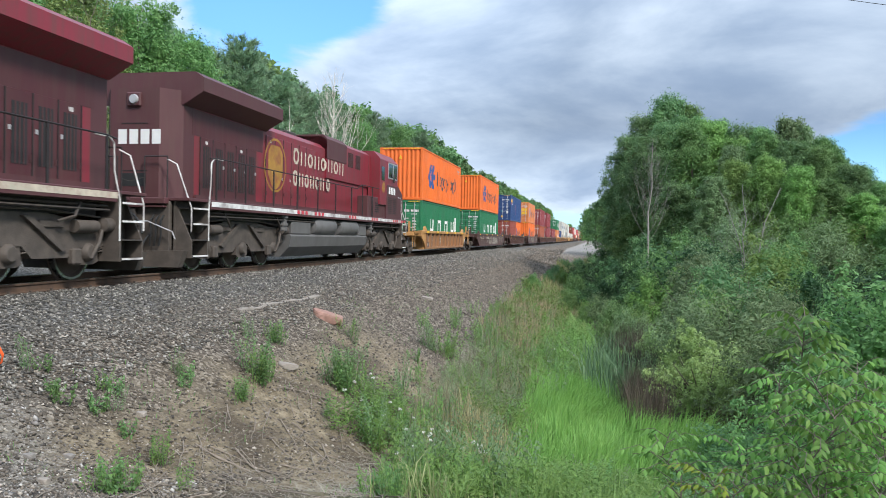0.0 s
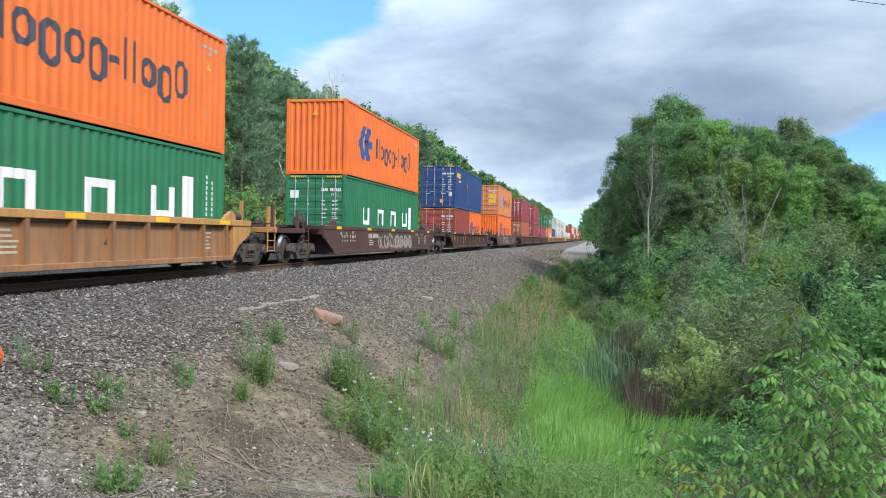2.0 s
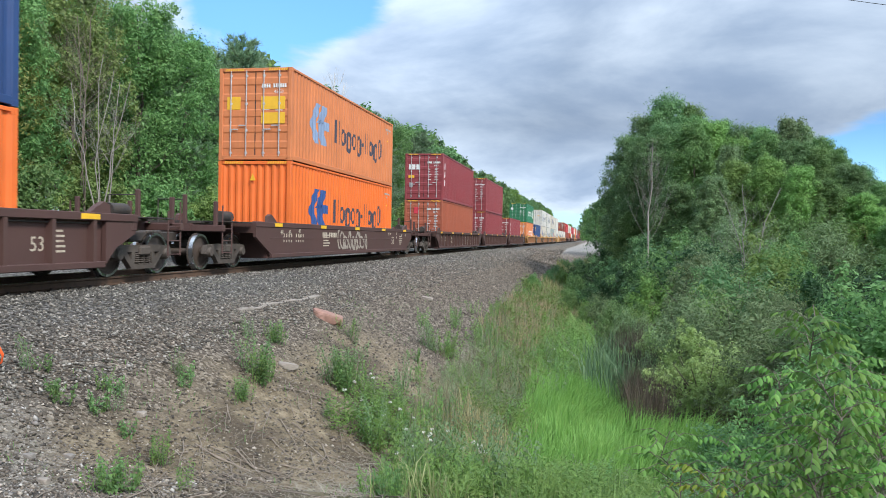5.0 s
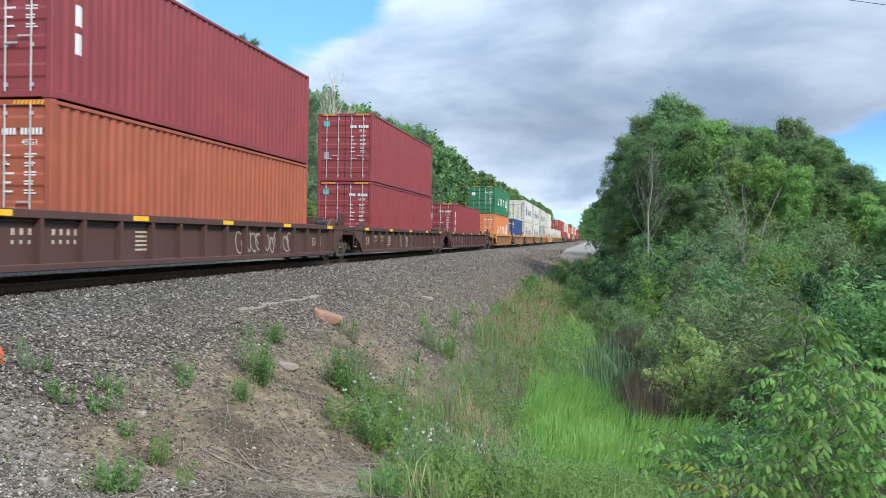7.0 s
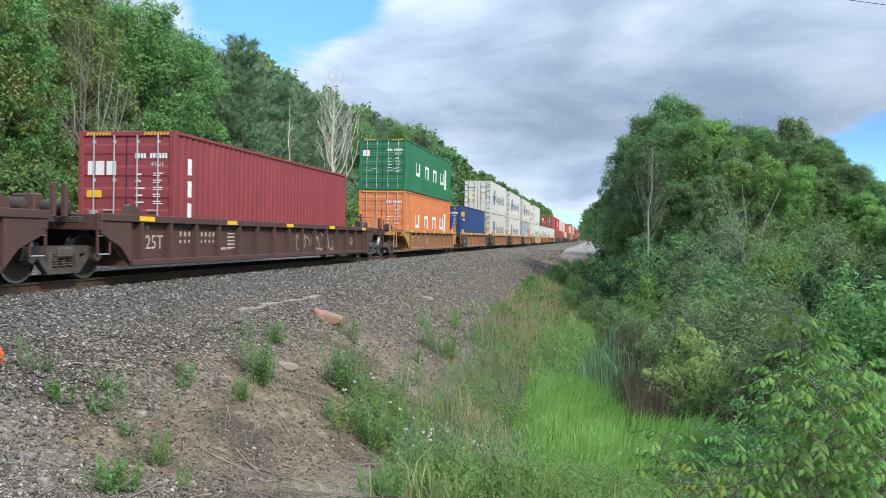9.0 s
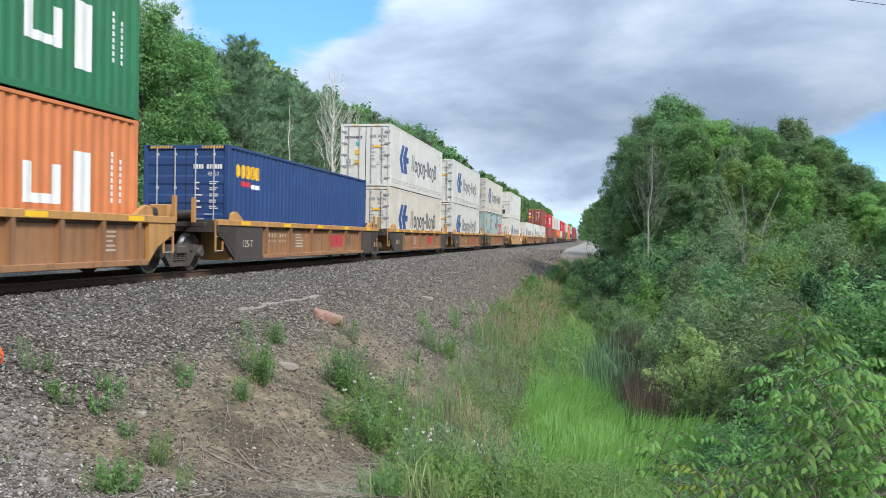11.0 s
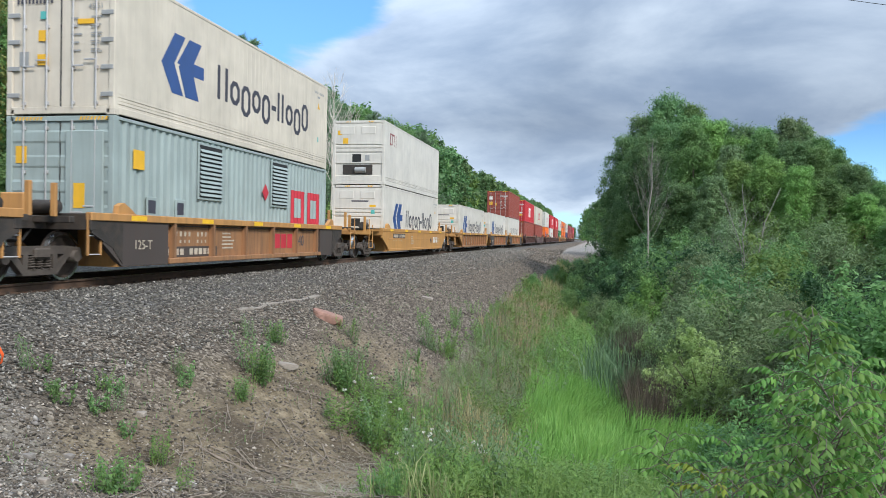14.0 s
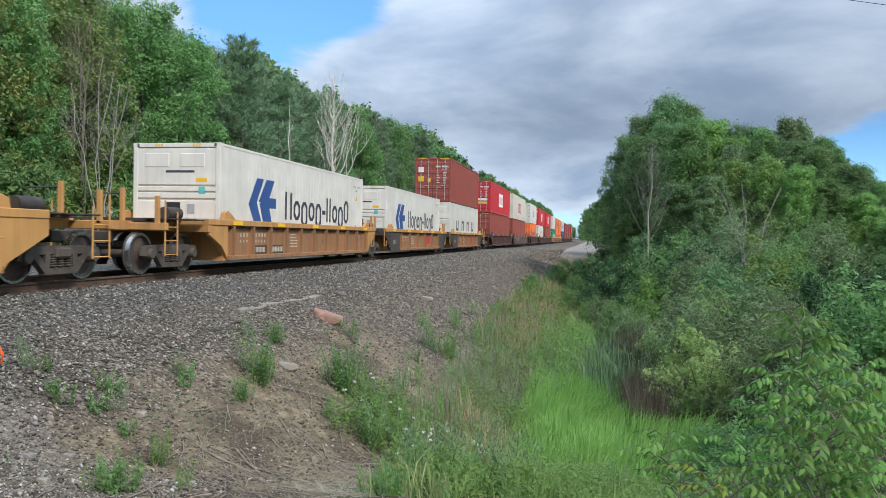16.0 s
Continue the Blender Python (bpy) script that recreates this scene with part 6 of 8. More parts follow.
def load(code, H):
    """The containers of one layer: (object, offset along the track)."""
    if code == "g":
        c = container("green", H, label="green corrugated steel container with white wordmark", marks=spaced_marks())
        end_codes(c, H)
        plates(c, [("whitepaint", -1.03, -.68, H - .88, H - .58)])
    elif code == "o":
        c = container("orange", H, near_end="panel", label="bright orange corrugated container with blue emblem", marks=liner_marks())
        part("warning_triangle", Geo().prism([(-.13, H - .62), (.07, H - .62), (-.03, H - .40)], -.034, -.024, "y"), M["inkyellow"], c)
    elif code == "oo":
        c = container("oldorange", H, label="faded orange container with pale emblem", marks=liner_marks("inkpale"))
        end_codes(c, H)
        plates(c, [("inkyellow", -.95, -.5, H - 1.3, H - .9), ("inkyellow", .2, 1.0, H - 1.3, H - .9), ("inkyellow", .2, 1.0, H - 1.75, H - 1.4)])
    elif code == "or":
        c = container("orange", H, label="orange corrugated steel container", marks=liner_marks())
    elif code == "b":
        c = container("blue", H, label="navy blue container with yellow wordmark and graffiti", marks=yellow_marks)
        end_codes(c, H)
        plates(c, [("whitepaint", .72, .92, H - 2.1, H - 1.8), ("inkyellow", .12, .34, H - 2.55, H - 2.33), ("inkteal", .2, .33, H - 1.97, H - 1.8)])
        part("graffiti", side_decal([bar(4.75, 5.05, H - 1.3, H - .95), [(4.9, H - 1.3), (5.3, H - 1.9), (5.36, H - 1.85), (5.0, H - 1.28)], bar(5.2, 5.28, H - 2.5, H - 1.9)], lambda y: W2 - .015, []), M["inkred"], c)
    elif code == "20":
        a = container("redbrown", H, TEU, label="red-brown twenty-foot container under a blue one", marks=None)
        end_codes(a, H)
        plates(a, [("inkred", -.6, -.2, H - 1.05, H - .65)])
        b = container("orange", H, TEU, label="orange twenty-foot container with blue emblem", marks=lambda h, l: [("emblem", "inkblue", emblem(.5, .9, .9), "blue emblem"), ("wordmark", "inkdark", word_blocks(1.7, 1.05, .6, .30, "Axpxp-||xpd", .16), "dark wordmark")])
        return [(a, 0), (b, 12.192 - TEU)]
    elif code == "tal":
        c = container("brick", H, label="faded brick-red corrugated container", marks=column_marks(big=False))
        end_codes(c, H)
        plates(c, [("inkred", -.62, -.25, H - .85, H - .45)])
    elif code in ("tx", "m"):
        c = container("maroon", H, label="maroon corrugated container with white lettering" if code == "tx" else "maroon corrugated container with small white data", marks=column_marks(big=code == "tx"))
        end_codes(c, H)
        if code == "tx":
            part("wordmark", Geo().add([(x + dx, .0165, z) for x, w in ((-.98, .16), (-.78, .22), (-.5, .24)) for dx, z in ((0, H - 1.0), (w, H - 1.0), (w, H - .68), (0, H - .68))], [(0, 1, 2, 3), (4, 5, 6, 7), (8, 9, 10, 11)]), M["whitepaint"], c, "three plain white signs")
            plates(c, [("inkyellow", -1.0, -.62, H - 1.52, H - 1.35), ("inkgrey", -.93, -.72, H - 2.1, H - 1.82)])
        else:
            plates(c, [("inkteal", -.95, -.7, H - .55, H - .32), ("inkgrey", -.93, -.72, H - 1.95, H - 1.65)])
    elif code == "lo":
        c = container("oldorange", H, label="light orange-brown container with white wordmark", marks=spaced_marks())
        end_codes(c, H)
    elif code == "s":
        c = container("blue", H, label="navy blue container with yellow wordmark", marks=yellow_marks)
        end_codes(c, H)
    elif code in ("w", "wc", "wd"):
        c = container("cream" if code == "wc" else "white", H, kind="reefer", label="white refrigerated container with blue emblem and dark lettering" if code != "wc" else "cream weathered refrigerated container with blue emblem", marks=liner_marks())
        end_codes(c, H, "inkgrey")
        part("wordmark", Geo().add([(x + dx, .0165, z) for k in range(10) for x in (-1.0 + k * .085,) for dx, z in ((0, H - .66), (.05, H - .66), (.05, H - .56), (0, H - .56))], [tuple(range(k * 4, k * 4 + 4)) for k in range(10)]), M["inkdark"], c)
        plates(c, [("inkyellow", -.5, -.3, H - 1.42, H - 1.2), ("inkgrey", -.93, -.72, H - 1.9, H - 1.62), ("inkyellow", -.52, -.28, H - 1.9, H - 1.68), ("inkteal", -.46, -.32, H - .98, H - .82), ("inkyellow", .38, .75, H - 1.1, H - 1.0)])
    elif code == "wm":
        c = container("white", H, kind="reefer", near_end="machine", label="white refrigerated container showing its cooling machinery end", marks=liner_marks())
        plates(c, [("inkyellow", .55, .85, H - 1.0, H - .9), ("inkteal", .62, .8, H - 1.3, H - 1.12), ("inkdark", -.3, .5, H - .76, H - .70)])
    elif code == "cai":
        c = container("white", H, kind="reefer", near_end="machine", label="white refrigerated container with small red letters", marks=lambda h, l: [("wordmark", "inkmaroon", [bar(.95 + k * .34, 1.03 + k * .34, h - 1.0, h - .45) for k in range(4)] + [bar(1.03, 1.2, h - 1.0, h - .92), bar(1.03, 1.2, h - .53, h - .45), bar(1.37, 1.63, h - .53, h - .45)], "small dark red signs")])
        plates(c, [("inkyellow", -1.0, -.8, H - .66, H - .45), ("inkyellow", -.75, -.5, H - 1.05, H - .8)])
    elif code == "gen":
        c = container("grey", H, label="grey-green generator container with louvred vents", marks=red_letters("inkred", 9.05, 1.1))
        for y in (3.35, 7.58):
            part("vent_frame", Geo().box(W2 - .03, W2 + .012, y - .06, y + 1.16, 1.40, H - .13, .01), M["grey"], c)
            v = part("vent", Geo().box(W2 + .004, W2 + .014, y, y + 1.1, 1.46, H - .18), M["black"], c)
            for k in range(11):
                z = 1.52 + k * .106
                part("louvre", Geo().prism([(W2 + .014, z), (W2 + .05, z - .03), (W2 + .05, z - .015), (W2 + .014, z + .045)], y + .02, y + 1.08, "y"), M["grey"], v)
        for y in (1.15, 2.3):
            part("hatch", Geo().box(W2 - .02, W2 + .012, y, y + .38, .9, 1.35, .01), M["grey"], c)
            part("hatch_window", Geo().box(W2 + .006, W2 + .016, y + .05, y + .33, 1.0, 1.28), M["inkdark"], c)
        part("access_door", Geo().box(.15, 1.0, -.02, .02, .25, H - .3, .015), M["grey"], c)
        plates(c, [("inkyellow", -1.0, -.75, H - .95, H - .6)])
        part("warning_label", Geo().box(.35, .6, -.026, -.018, 1.05, 1.55), M["inkyellow"], c)
        part("warning_label", Geo().box(W2 + .004, W2 + .01, .65, 1.05, H - 1.0, H - .6), M["inkyellow"], c)
        part("warning_diamond", Geo().prism([(6.9, H - 1.1), (7.12, H - .85), (7.34, H - 1.1), (7.12, H - 1.35)], W2 + .004, W2 + .01), M["inkred"], c)
    elif code == "u":
        c = container("white", H, kind="reefer", near_end="machine", label="white refrigerated container with spaced dark signs", marks=spaced_marks("inkdark", False))
    elif code == "r":
        c = container("redbrown", H, label="red corrugated container with white data and yellow labels", marks=column_marks(big=False))
        end_codes(c, H)
        plates(c, [("whitepaint", -.98, -.62, H - .95, H - .6), ("inkyellow", -.98, -.62, H - 1.55, H - 1.2), ("inkyellow", -.35, -.15, H - 1.6, H - 1.35)])
    elif code == "mr":
        c = container("redbrown", H, 16.15 if H else 0, label="dark red domestic container in the well", marks=None)
    elif code == "m53":
        c = container("maroon", H, 16.15, label="maroon domestic container stacked on another", marks=None)
    elif code == "cp":
        c = container("scarlet", H, 16.15, label="bright red domestic container with white letters", marks=red_letters("whitepaint", 6.5, 1.3))
        end_codes(c, H)
        plates(c, [("inkyellow", -.2, .9, H - 2.1, H - 1.9), ("whitepaint", -.2, .9, H - 1.8, H - 1.6)])
    elif code == "cc":
        c = container("cream", H, 16.15, kind="reefer", near_end="machine", label="cream domestic container with red letters", marks=red_letters("inkred", 6.5, 1.2))
    elif code == "cw":
        c = container("white", H, kind="reefer", label="plain white container on the train", marks=red_letters("inkred", 5.5, .9))
    return [(c, 0)]


def scribble(car, seed, style):
    """Spray-painted loops and blobs on the side of a car."""
    rng = random.Random(seed * 7 + 3)
    x = 1.364 if style == "ribbed" else 1.484
    for k in range(9):
        y0, z0 = 1.0 + k * .42 + rng.uniform(-.15, .15) - (3.2 if seed % 2 else 0), .40 + rng.uniform(0, .08)
        n, a, b = 12, rng.uniform(.10, .30), rng.uniform(.2, .33)
        ph, turns = rng.uniform(0, 6), rng.choice([1, 1.5, .7])
        pts = [(y0 + a * math.cos(ph + turns * 6.28 * i / n) + .03 * i / n, z0 + b + b * math.sin(ph + turns * 6.28 * i / n * .9)) for i in range(n + 1)]
        g = Geo()
        t = .026 if style == "ribbed" else .045
        v = []
        for q, (ya, za) in enumerate(pts):
            (y1, z1), (y2, z2) = pts[max(q - 1, 0)], pts[min(q + 1, n)]
            d = Vector((y2 - y1, z2 - z1)).normalized() * t
            v += [(x, ya - d.y, za + d.x), (x, ya + d.y, za - d.x)]
        g.add(v, [(2 * q, 2 * q + 1, 2 * q + 3, 2 * q + 2) for q in range(n)])
        part("graffiti", g, M["graffiti"], car, "pale spray-painted loop")


def mark_plate(car, x, y0, y1, z0, z1, groups, back="endpanel"):
    """A dark plate with a row of pale number bars on it; groups: how many bars stand together."""
    if back:
        part("number_plate", Geo().box(x - .004, x, y0, y1, z0, z1), M[back], car)
    n = sum(groups) + len(groups) - 1
    step = (y1 - y0 - .16) / n
    y = y0 + .08
    for g in groups:
        for _ in range(g):
            part("number_bar", Geo().box(x, x + .003, y + step * .1, y + step * .82, z0 + (z1 - z0) * .2, z1 - (z1 - z0) * .2), M["cream_letter"], car)
            y += step
        y += step


def car_marks(car, i, col, style, lead):
    """Size figures, number bars, stripes and large graffiti on the side of a car."""
    ink = M["cream_letter"]
    if col == "browncar" and style == "smooth":
        for tx, y, s, z in (("48", -7.4, .2, .93), ("45", -6.8, .2, .93), ("40", -6.0, .17, .99), ("20", -6.0, .17, .80), ("LD LMT", 4.6, .16, .98), ("40", 6.0, .16, 1.0), ("20", 6.0, .16, .83), ("45", 7.0, .16, .93), ("48", 7.7, .16, .93)):
            side_text(tx, s, ink, car, 1.482, y, z)
        mark_plate(car, 1.482, -3.94, -2.30, .80, 1.08, (3, 5), None)
        if i == 1:
            for k in range(4):
                y, rr = .75 + k * .86, (.44, .40, .46, .42)[k]
                v = [(rr * (1 + .10 * math.sin(3 * a + k)) * math.cos(a), (.34 + .03 * math.sin(2 * a + k)) * math.sin(a)) for a in (2 * math.pi * j / 20 for j in range(20))]
                for nm, x, s, mat in (("graffiti_outline", 1.4835, 1.12, M["soot"]), ("graffiti", 1.487, 1.0, M["graffiti"])):
                    part(nm, Geo().add([(x, y + a * s, .68 + b * s) for a, b in v], [tuple(range(20))]), mat, car, "pale spray-painted bubble" if nm == "graffiti" else "")
                part("graffiti_stroke", Geo().add([(1.489, y + .12 * math.cos(a) * q, .70 + .16 * math.sin(a) * q) for q in (1.0, .62) for a in (math.pi * j / 6 for j in range(13))], [(j, j + 1, 14 + j, 13 + j) for j in range(12)]), M["soot"], car)
    elif col == "browncar" and style == "ribbed":
        if lead != "coupler":
            for tx, y, z in (("48", -7.45, 1.0), ("45", -6.55, .98), ("20", -5.45, 1.0), ("40", -5.45, .82)):
                side_text(tx, .16, ink, car, 1.363, y, z)
            mark_plate(car, 1.363, -4.2, -3.5, .50, .60, (4, 2), None)
        if i == 2:
            for y in (-7.73, -3.31):
                part("reflector", Geo().box(1.494, 1.497, y - .04, y + .04, .75, 1.10), M["fresh"], car, "yellow upright stripe")
    elif col == "cleanyellow":
        mark_plate(car, 1.484, -5.33, -3.03, .84, 1.06, (4, 5))
    elif i in (0, 11, 13):
        mark_plate(car, 1.366, -4.55 if i else -5.6, -2.1 if i else -3.85, .38, .62, (4, 6))


def build_train():
    for i, (yf, cl, well, col, style, lead, trail, loads) in enumerate(CARS):
        mid = yf + cl / 2
        texts = {"yellowcar": [("40", 3.22, .48, "inkdark"), ("125-T", -5.75, .27, "cream_letter")] if lead == "shared" else [("40", 1.0, .42, "inkdark")],
                 "cleanyellow": [("40", 2.75, .46, "inkdark")], "browncar": [("53", 5.2, .46, "cream_letter")] if style == "smooth" else [("53", 6.2, .36, "cream_letter")] + ([("125T", -7.64, .42, "cream_letter")] if lead != "coupler" else [])}[col]
        words = {"yellowcar": "weathered yellow well car with dark ribs and rust", "cleanyellow": "plain yellow smooth-sided well car", "browncar": "oxide brown well car with graffiti" if style == "smooth" else "oxide brown ribbed well car with yellow reflectors"}[col]
        car = well_car(well, col, style, lead, trail, words, texts, dark_ends=(col == "yellowcar" and lead == "shared"))
        if col == "browncar" and i < 9:
            scribble(car, i, style)
        if col == "yellowcar" and lead == "shared":
            for k in range(3):
                part("brand_bar", Geo().box(1.360, 1.364, 1.42 + k * .46, 1.80 + k * .46, .52, .95), M["inkred"], car)
        if col == "cleanyellow":
            for k in range(3):
                part("brand_bar", Geo().box(1.480, 1.485, 3.55 + k * .40, 3.80 + k * .40, .60, .92), M["whitepaint"], car)
        car_marks(car, i, col, style, lead)
        on_track(car, mid)
        z = FLOOR
        for code, H in loads:
            for c, off in load(code, H):
                on_track(c, yf + off, z)
            z += H + .02


build_train()


# ---- locomotives ----
LWR = 0.533


def locomotive(label):
    """Six-axle diesel: rear of the hood at -y, cab at +y."""
    red, dark = M["locored"], M["locodark"]
    lo = thing("locomotive", label, "locomotive", "locomotives of the train")
    DZ = 1.70
    fr = Geo().box(-1.5, 1.5, -10.3, 10.3, DZ - .04, DZ + .03, .01)
    for sx in (-1, 1):
        fr.box(sx * 1.44, sx * 1.52, -9.3, 9.3, DZ - .20, DZ + .02, .01)
    fr.box(-.55, .55, -9.8, 9.8, 1.15, DZ - .04, .03)
    part("frame", fr, dark, lo)
    # added near-black box: shade between walkway and trucks put into its colour
    part("underframe", Geo().box(-1.12, 1.12, -9.2, 9.2, 1.24, DZ - .05), M["soot"], lo)
    for y in (-4.55, 4.5):
        for sx in (-1, 1):
            part("filter_canister", Geo().lathe([(1.05, .03), (1.05, .13), (1.2, .13), (1.2, .17), (1.27, .17), (1.27, .13), (1.42, .13), (1.42, .17), (1.5, .17), (1.5, .03)], "z", 12, (sx * 1.32, y, 0)), M["locotank"], lo)
    part("sill_stripe", Geo().box(1.521, 1.525, -9.3, 9.3, DZ - .13, DZ - .01).box(-1.525, -1.521, -9.3, 9.3, DZ - .13, DZ - .01), M["wornwhite"], lo, "worn white stripe along the sill")
    for k, y in enumerate((-3.9, -2.4, 1.2, 4.2, 7.6, 9.0)):
        for j in range(3):
            part("reflector", Geo().box(1.526, 1.529, y + j * .34, y + j * .34 + .2, DZ - .125, DZ - .015), M["inkred"], lo)
    # hood
    HW, HT = 0.98, 4.20
    hood = part("long_hood", Geo().prism([(-HW, DZ), (HW, DZ), (HW, HT - .18), (HW - .22, HT), (-HW + .22, HT), (-HW, HT - .18)], -9.2, 5.4, "y"), red, lo)
    # hood end with cut corners
    part("hood_end", Geo().prism([(-HW, -9.2), (-HW, -9.7), (-HW + .35, -10.15), (HW - .35, -10.15), (HW, -9.7), (HW, -9.2)], DZ, 4.28, "z"), dark, lo)
    hl = part("headlight_box", Geo().box(-.18, .18, -10.22, -10.1, 3.84, 4.18, .03), dark, lo)
    part("headlight", Geo().lathe([(-.03, .03), (-.03, .10), (.03, .12), (.03, .02)], "y", 14, (.02, -10.24, 4.01)), M["chrome"], hl)
    for z in (2.35, 3.45):
        part("end_door_seam", Geo().box(-.34, .34, -10.158, -10.15, z, z + .02), M["soot"], lo)
    part("end_grille", Geo().box(-.30, .30, -10.16, -10.15, 2.0, 2.3), M["black"], lo)
    # radiator wings
    wing = [(-1.0, 3.95), (-1.52, 4.26), (-1.52, 4.58), (-1.30, 4.72), (1.30, 4.72), (1.52, 4.58), (1.52, 4.26), (1.0, 3.95)]
    rw = part("radiator_section", Geo().prism(wing, -9.75, -5.1, "y"), dark, lo, "sooty overhanging radiator section")
    for sx in (-1, 1):
        # the screen's red is sooty and also holds the wing's painted shade
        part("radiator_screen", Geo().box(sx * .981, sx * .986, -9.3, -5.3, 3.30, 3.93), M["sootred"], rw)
        part("wing_soffit", Geo().prism([(-9.70, 3.98), (-9.70, 4.0), (-5.15, 4.0), (-5.15, 3.98)], sx * 1.0, sx * 1.02), M["soot"], rw)
    g = Geo()
    for k in range(7):
        g.box(-1.15, 1.15, -9.5 + k * .62, -9.02 + k * .62, 4.72, 4.76, .01)
    part("radiator_fins", g, M["steel"], rw)
    # engine doors, grilles, equipment box
    for sx in (-1, 1):
        for i in range(12):
            y = -8.9 + i * .64
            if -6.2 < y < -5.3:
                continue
            # rear doors take the sooty red with the wing's shade in it
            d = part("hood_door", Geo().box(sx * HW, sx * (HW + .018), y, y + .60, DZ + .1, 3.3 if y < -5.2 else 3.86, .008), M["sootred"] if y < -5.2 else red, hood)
            if y < -6.2:
                part("door_grille", Geo().box(sx * (HW + .018), sx * (HW + .024), y + .12, y + .48, DZ + .35, 3.1), M["black"], d)
                gg = Geo()
                for k in range(3):
                    gg.box(sx * (HW + .022), sx * (HW + .034), y + .19 + k * .1, y + .21 + k * .1, DZ + .35, 3.1)
                part("grille", gg, dark, d)
            part("door_gap", Geo().box(sx * HW, sx * (HW + .0205), y - .035, y - .012, DZ + .1, 3.3 if y < -5.2 else 3.86), M["soot"], d)
            part("hinge", Geo().box(sx * (HW + .018), sx * (HW + .032), y + .02, y + .06, 2.1, 2.22), dark, d)
            part("label_plate", Geo().box(sx * (HW + .018), sx * (HW + .021), y + .22, y + .34, 3.14 if y < -5.2 else 3.66, 3.22 if y < -5.2 else 3.73), M["wornwhite"], d) if i % 3 == 0 else None
            part("latch", Geo().box(sx * (HW + .018), sx * (HW + .03), y + .50, y + .56, 2.6, 2.68), M["chrome"], d)
        for y in (2.45, 3.4):
            gr = part("intake_grille", Geo().box(sx * (HW + .06), sx * (HW + .066), y, y + .62, 3.62, 4.18), M["black"], hood)
            gg = Geo()
            for k in range(6):
                gg.box(sx * (HW + .064), sx * (HW + .08), y + .03 + k * .1, y + .06 + k * .1, 3.62, 4.18)
            part("grille", gg, dark, gr)
        part("side_grille", Geo().box(sx * (HW + .07), sx * (HW + .075), 0.75, 1.6, 3.75, 4.2), M["black"], hood)
        part("louvred_box", Geo().box(sx * .9, sx * 1.43, 3.9, 8.4, DZ, 2.58, .02), dark, lo)
        part("walkway_kick", Geo().box(sx * 1.0, sx * 1.05, -9.2, 3.9, DZ + .03, DZ + .16), dark, lo)
        for y in (5.0, 6.6):
            for k in range(5):
                part("louvre", Geo().box(sx * 1.43, sx * 1.442, y, y + .6, 1.95 + k * .09, 1.99 + k * .09), M["black"], lo)
    part("equipment_box", Geo().prism([(-1.04, 3.0), (1.04, 3.0), (1.04, 4.35), (.85, 4.5), (-.85, 4.5), (-1.04, 4.35)], 0.0, 5.4, "y"), red, lo)
    part("dynamic_brake_roof", Geo().prism([(-1.06, 3.7), (1.06, 3.7), (1.06, 4.4), (.9, 4.56), (-.9, 4.56), (-1.06, 4.4)], 0.0, 2.2, "y"), dark, lo)
    part("exhaust_stack", Geo().box(-.4, .4, -2.2, -1.3, 4.2, 4.42, .03), M["steel"], lo)
    # cab and nose
    cab = part("cab", Geo().prism([(-1.5, 2.3), (-1.5, 4.25), (-1.2, 4.58), (1.2, 4.58), (1.5, 4.25), (1.5, 2.3)], 5.4, 8.4, "y"), red, lo)
    part("cab_skirt", Geo().box(-1.505, 1.505, 6.5, 8.42, DZ, 3.22, .01), dark, cab)
    for y in (6.75, 7.6):
        for k in range(9):
            part("louvre", Geo().box(1.505, 1.515, y, y + .6, 1.95 + k * .085, 1.985 + k * .085), M["black"], cab)
    part("nose", Geo().prism([(8.38, DZ), (8.38, 3.62), (8.65, 3.56), (10.05, 2.98), (10.2, 2.8), (10.25, DZ)], -1.3, 1.3), dark, lo)
    part("windscreen", Geo().box(-1.25, 1.25, 8.39, 8.42, 3.68, 4.22, .02), M["glass"], cab)
    for sx in (-1, 1):
        for y0, y1 in ((6.75, 7.45), (7.55, 8.2)):
            w = part("window", Geo().box(sx * 1.5, sx * 1.515, y0, y1, 3.55, 4.17, .01), M["glass"], cab)
            gg = Geo()
            for a, b, c, d in ((y0 - .05, y1 + .05, 3.50, 3.55), (y0 - .05, y1 + .05, 4.17, 4.22), (y0 - .05, y0, 3.5, 4.22), (y1, y1 + .05, 3.5, 4.22)):
                gg.box(sx * 1.5, sx * 1.522, a, b, c, d)
            part("window_frame", gg, M["chrome"], w)
        dr = part("cab_door", Geo().box(sx * 1.02, sx * 1.06, 5.2, 5.9, DZ + .1, 3.95, .01), red, cab)
        part("door_window", Geo().box(sx * 1.5, sx * 1.512, 5.65, 6.1, 3.35, 3.95, .08), M["glass"], dr)
        part("mirror", Geo().box(sx * 1.56, sx * 1.60, 7.42, 7.58, 3.35, 3.75, .01), M["steel"], cab)
        part("crest", Geo().lathe([(sx * 1.5, .02), (sx * 1.5, .24), (sx * 1.508, .24), (sx * 1.508, .02)] if sx > 0 else [(-1.508, .02), (-1.508, .24), (-1.5, .24), (-1.5, .02)], "x", 20, (0, 6.0, 3.05)), M["gold"], cab, "small gold emblem")
    # number as plain bars
    for k in range(4):
        part("number_bar", Geo().box(1.505, 1.511, 6.85 + k * .30, 7.05 + k * .30, 2.82, 3.12), M["whitepaint"], cab)
    for k in range(4):
        part("number_bar", Geo().box(-.42 + k * .29, -.20 + k * .29, -10.157, -10.15, 2.98, 3.32), M["whitepaint"], lo)
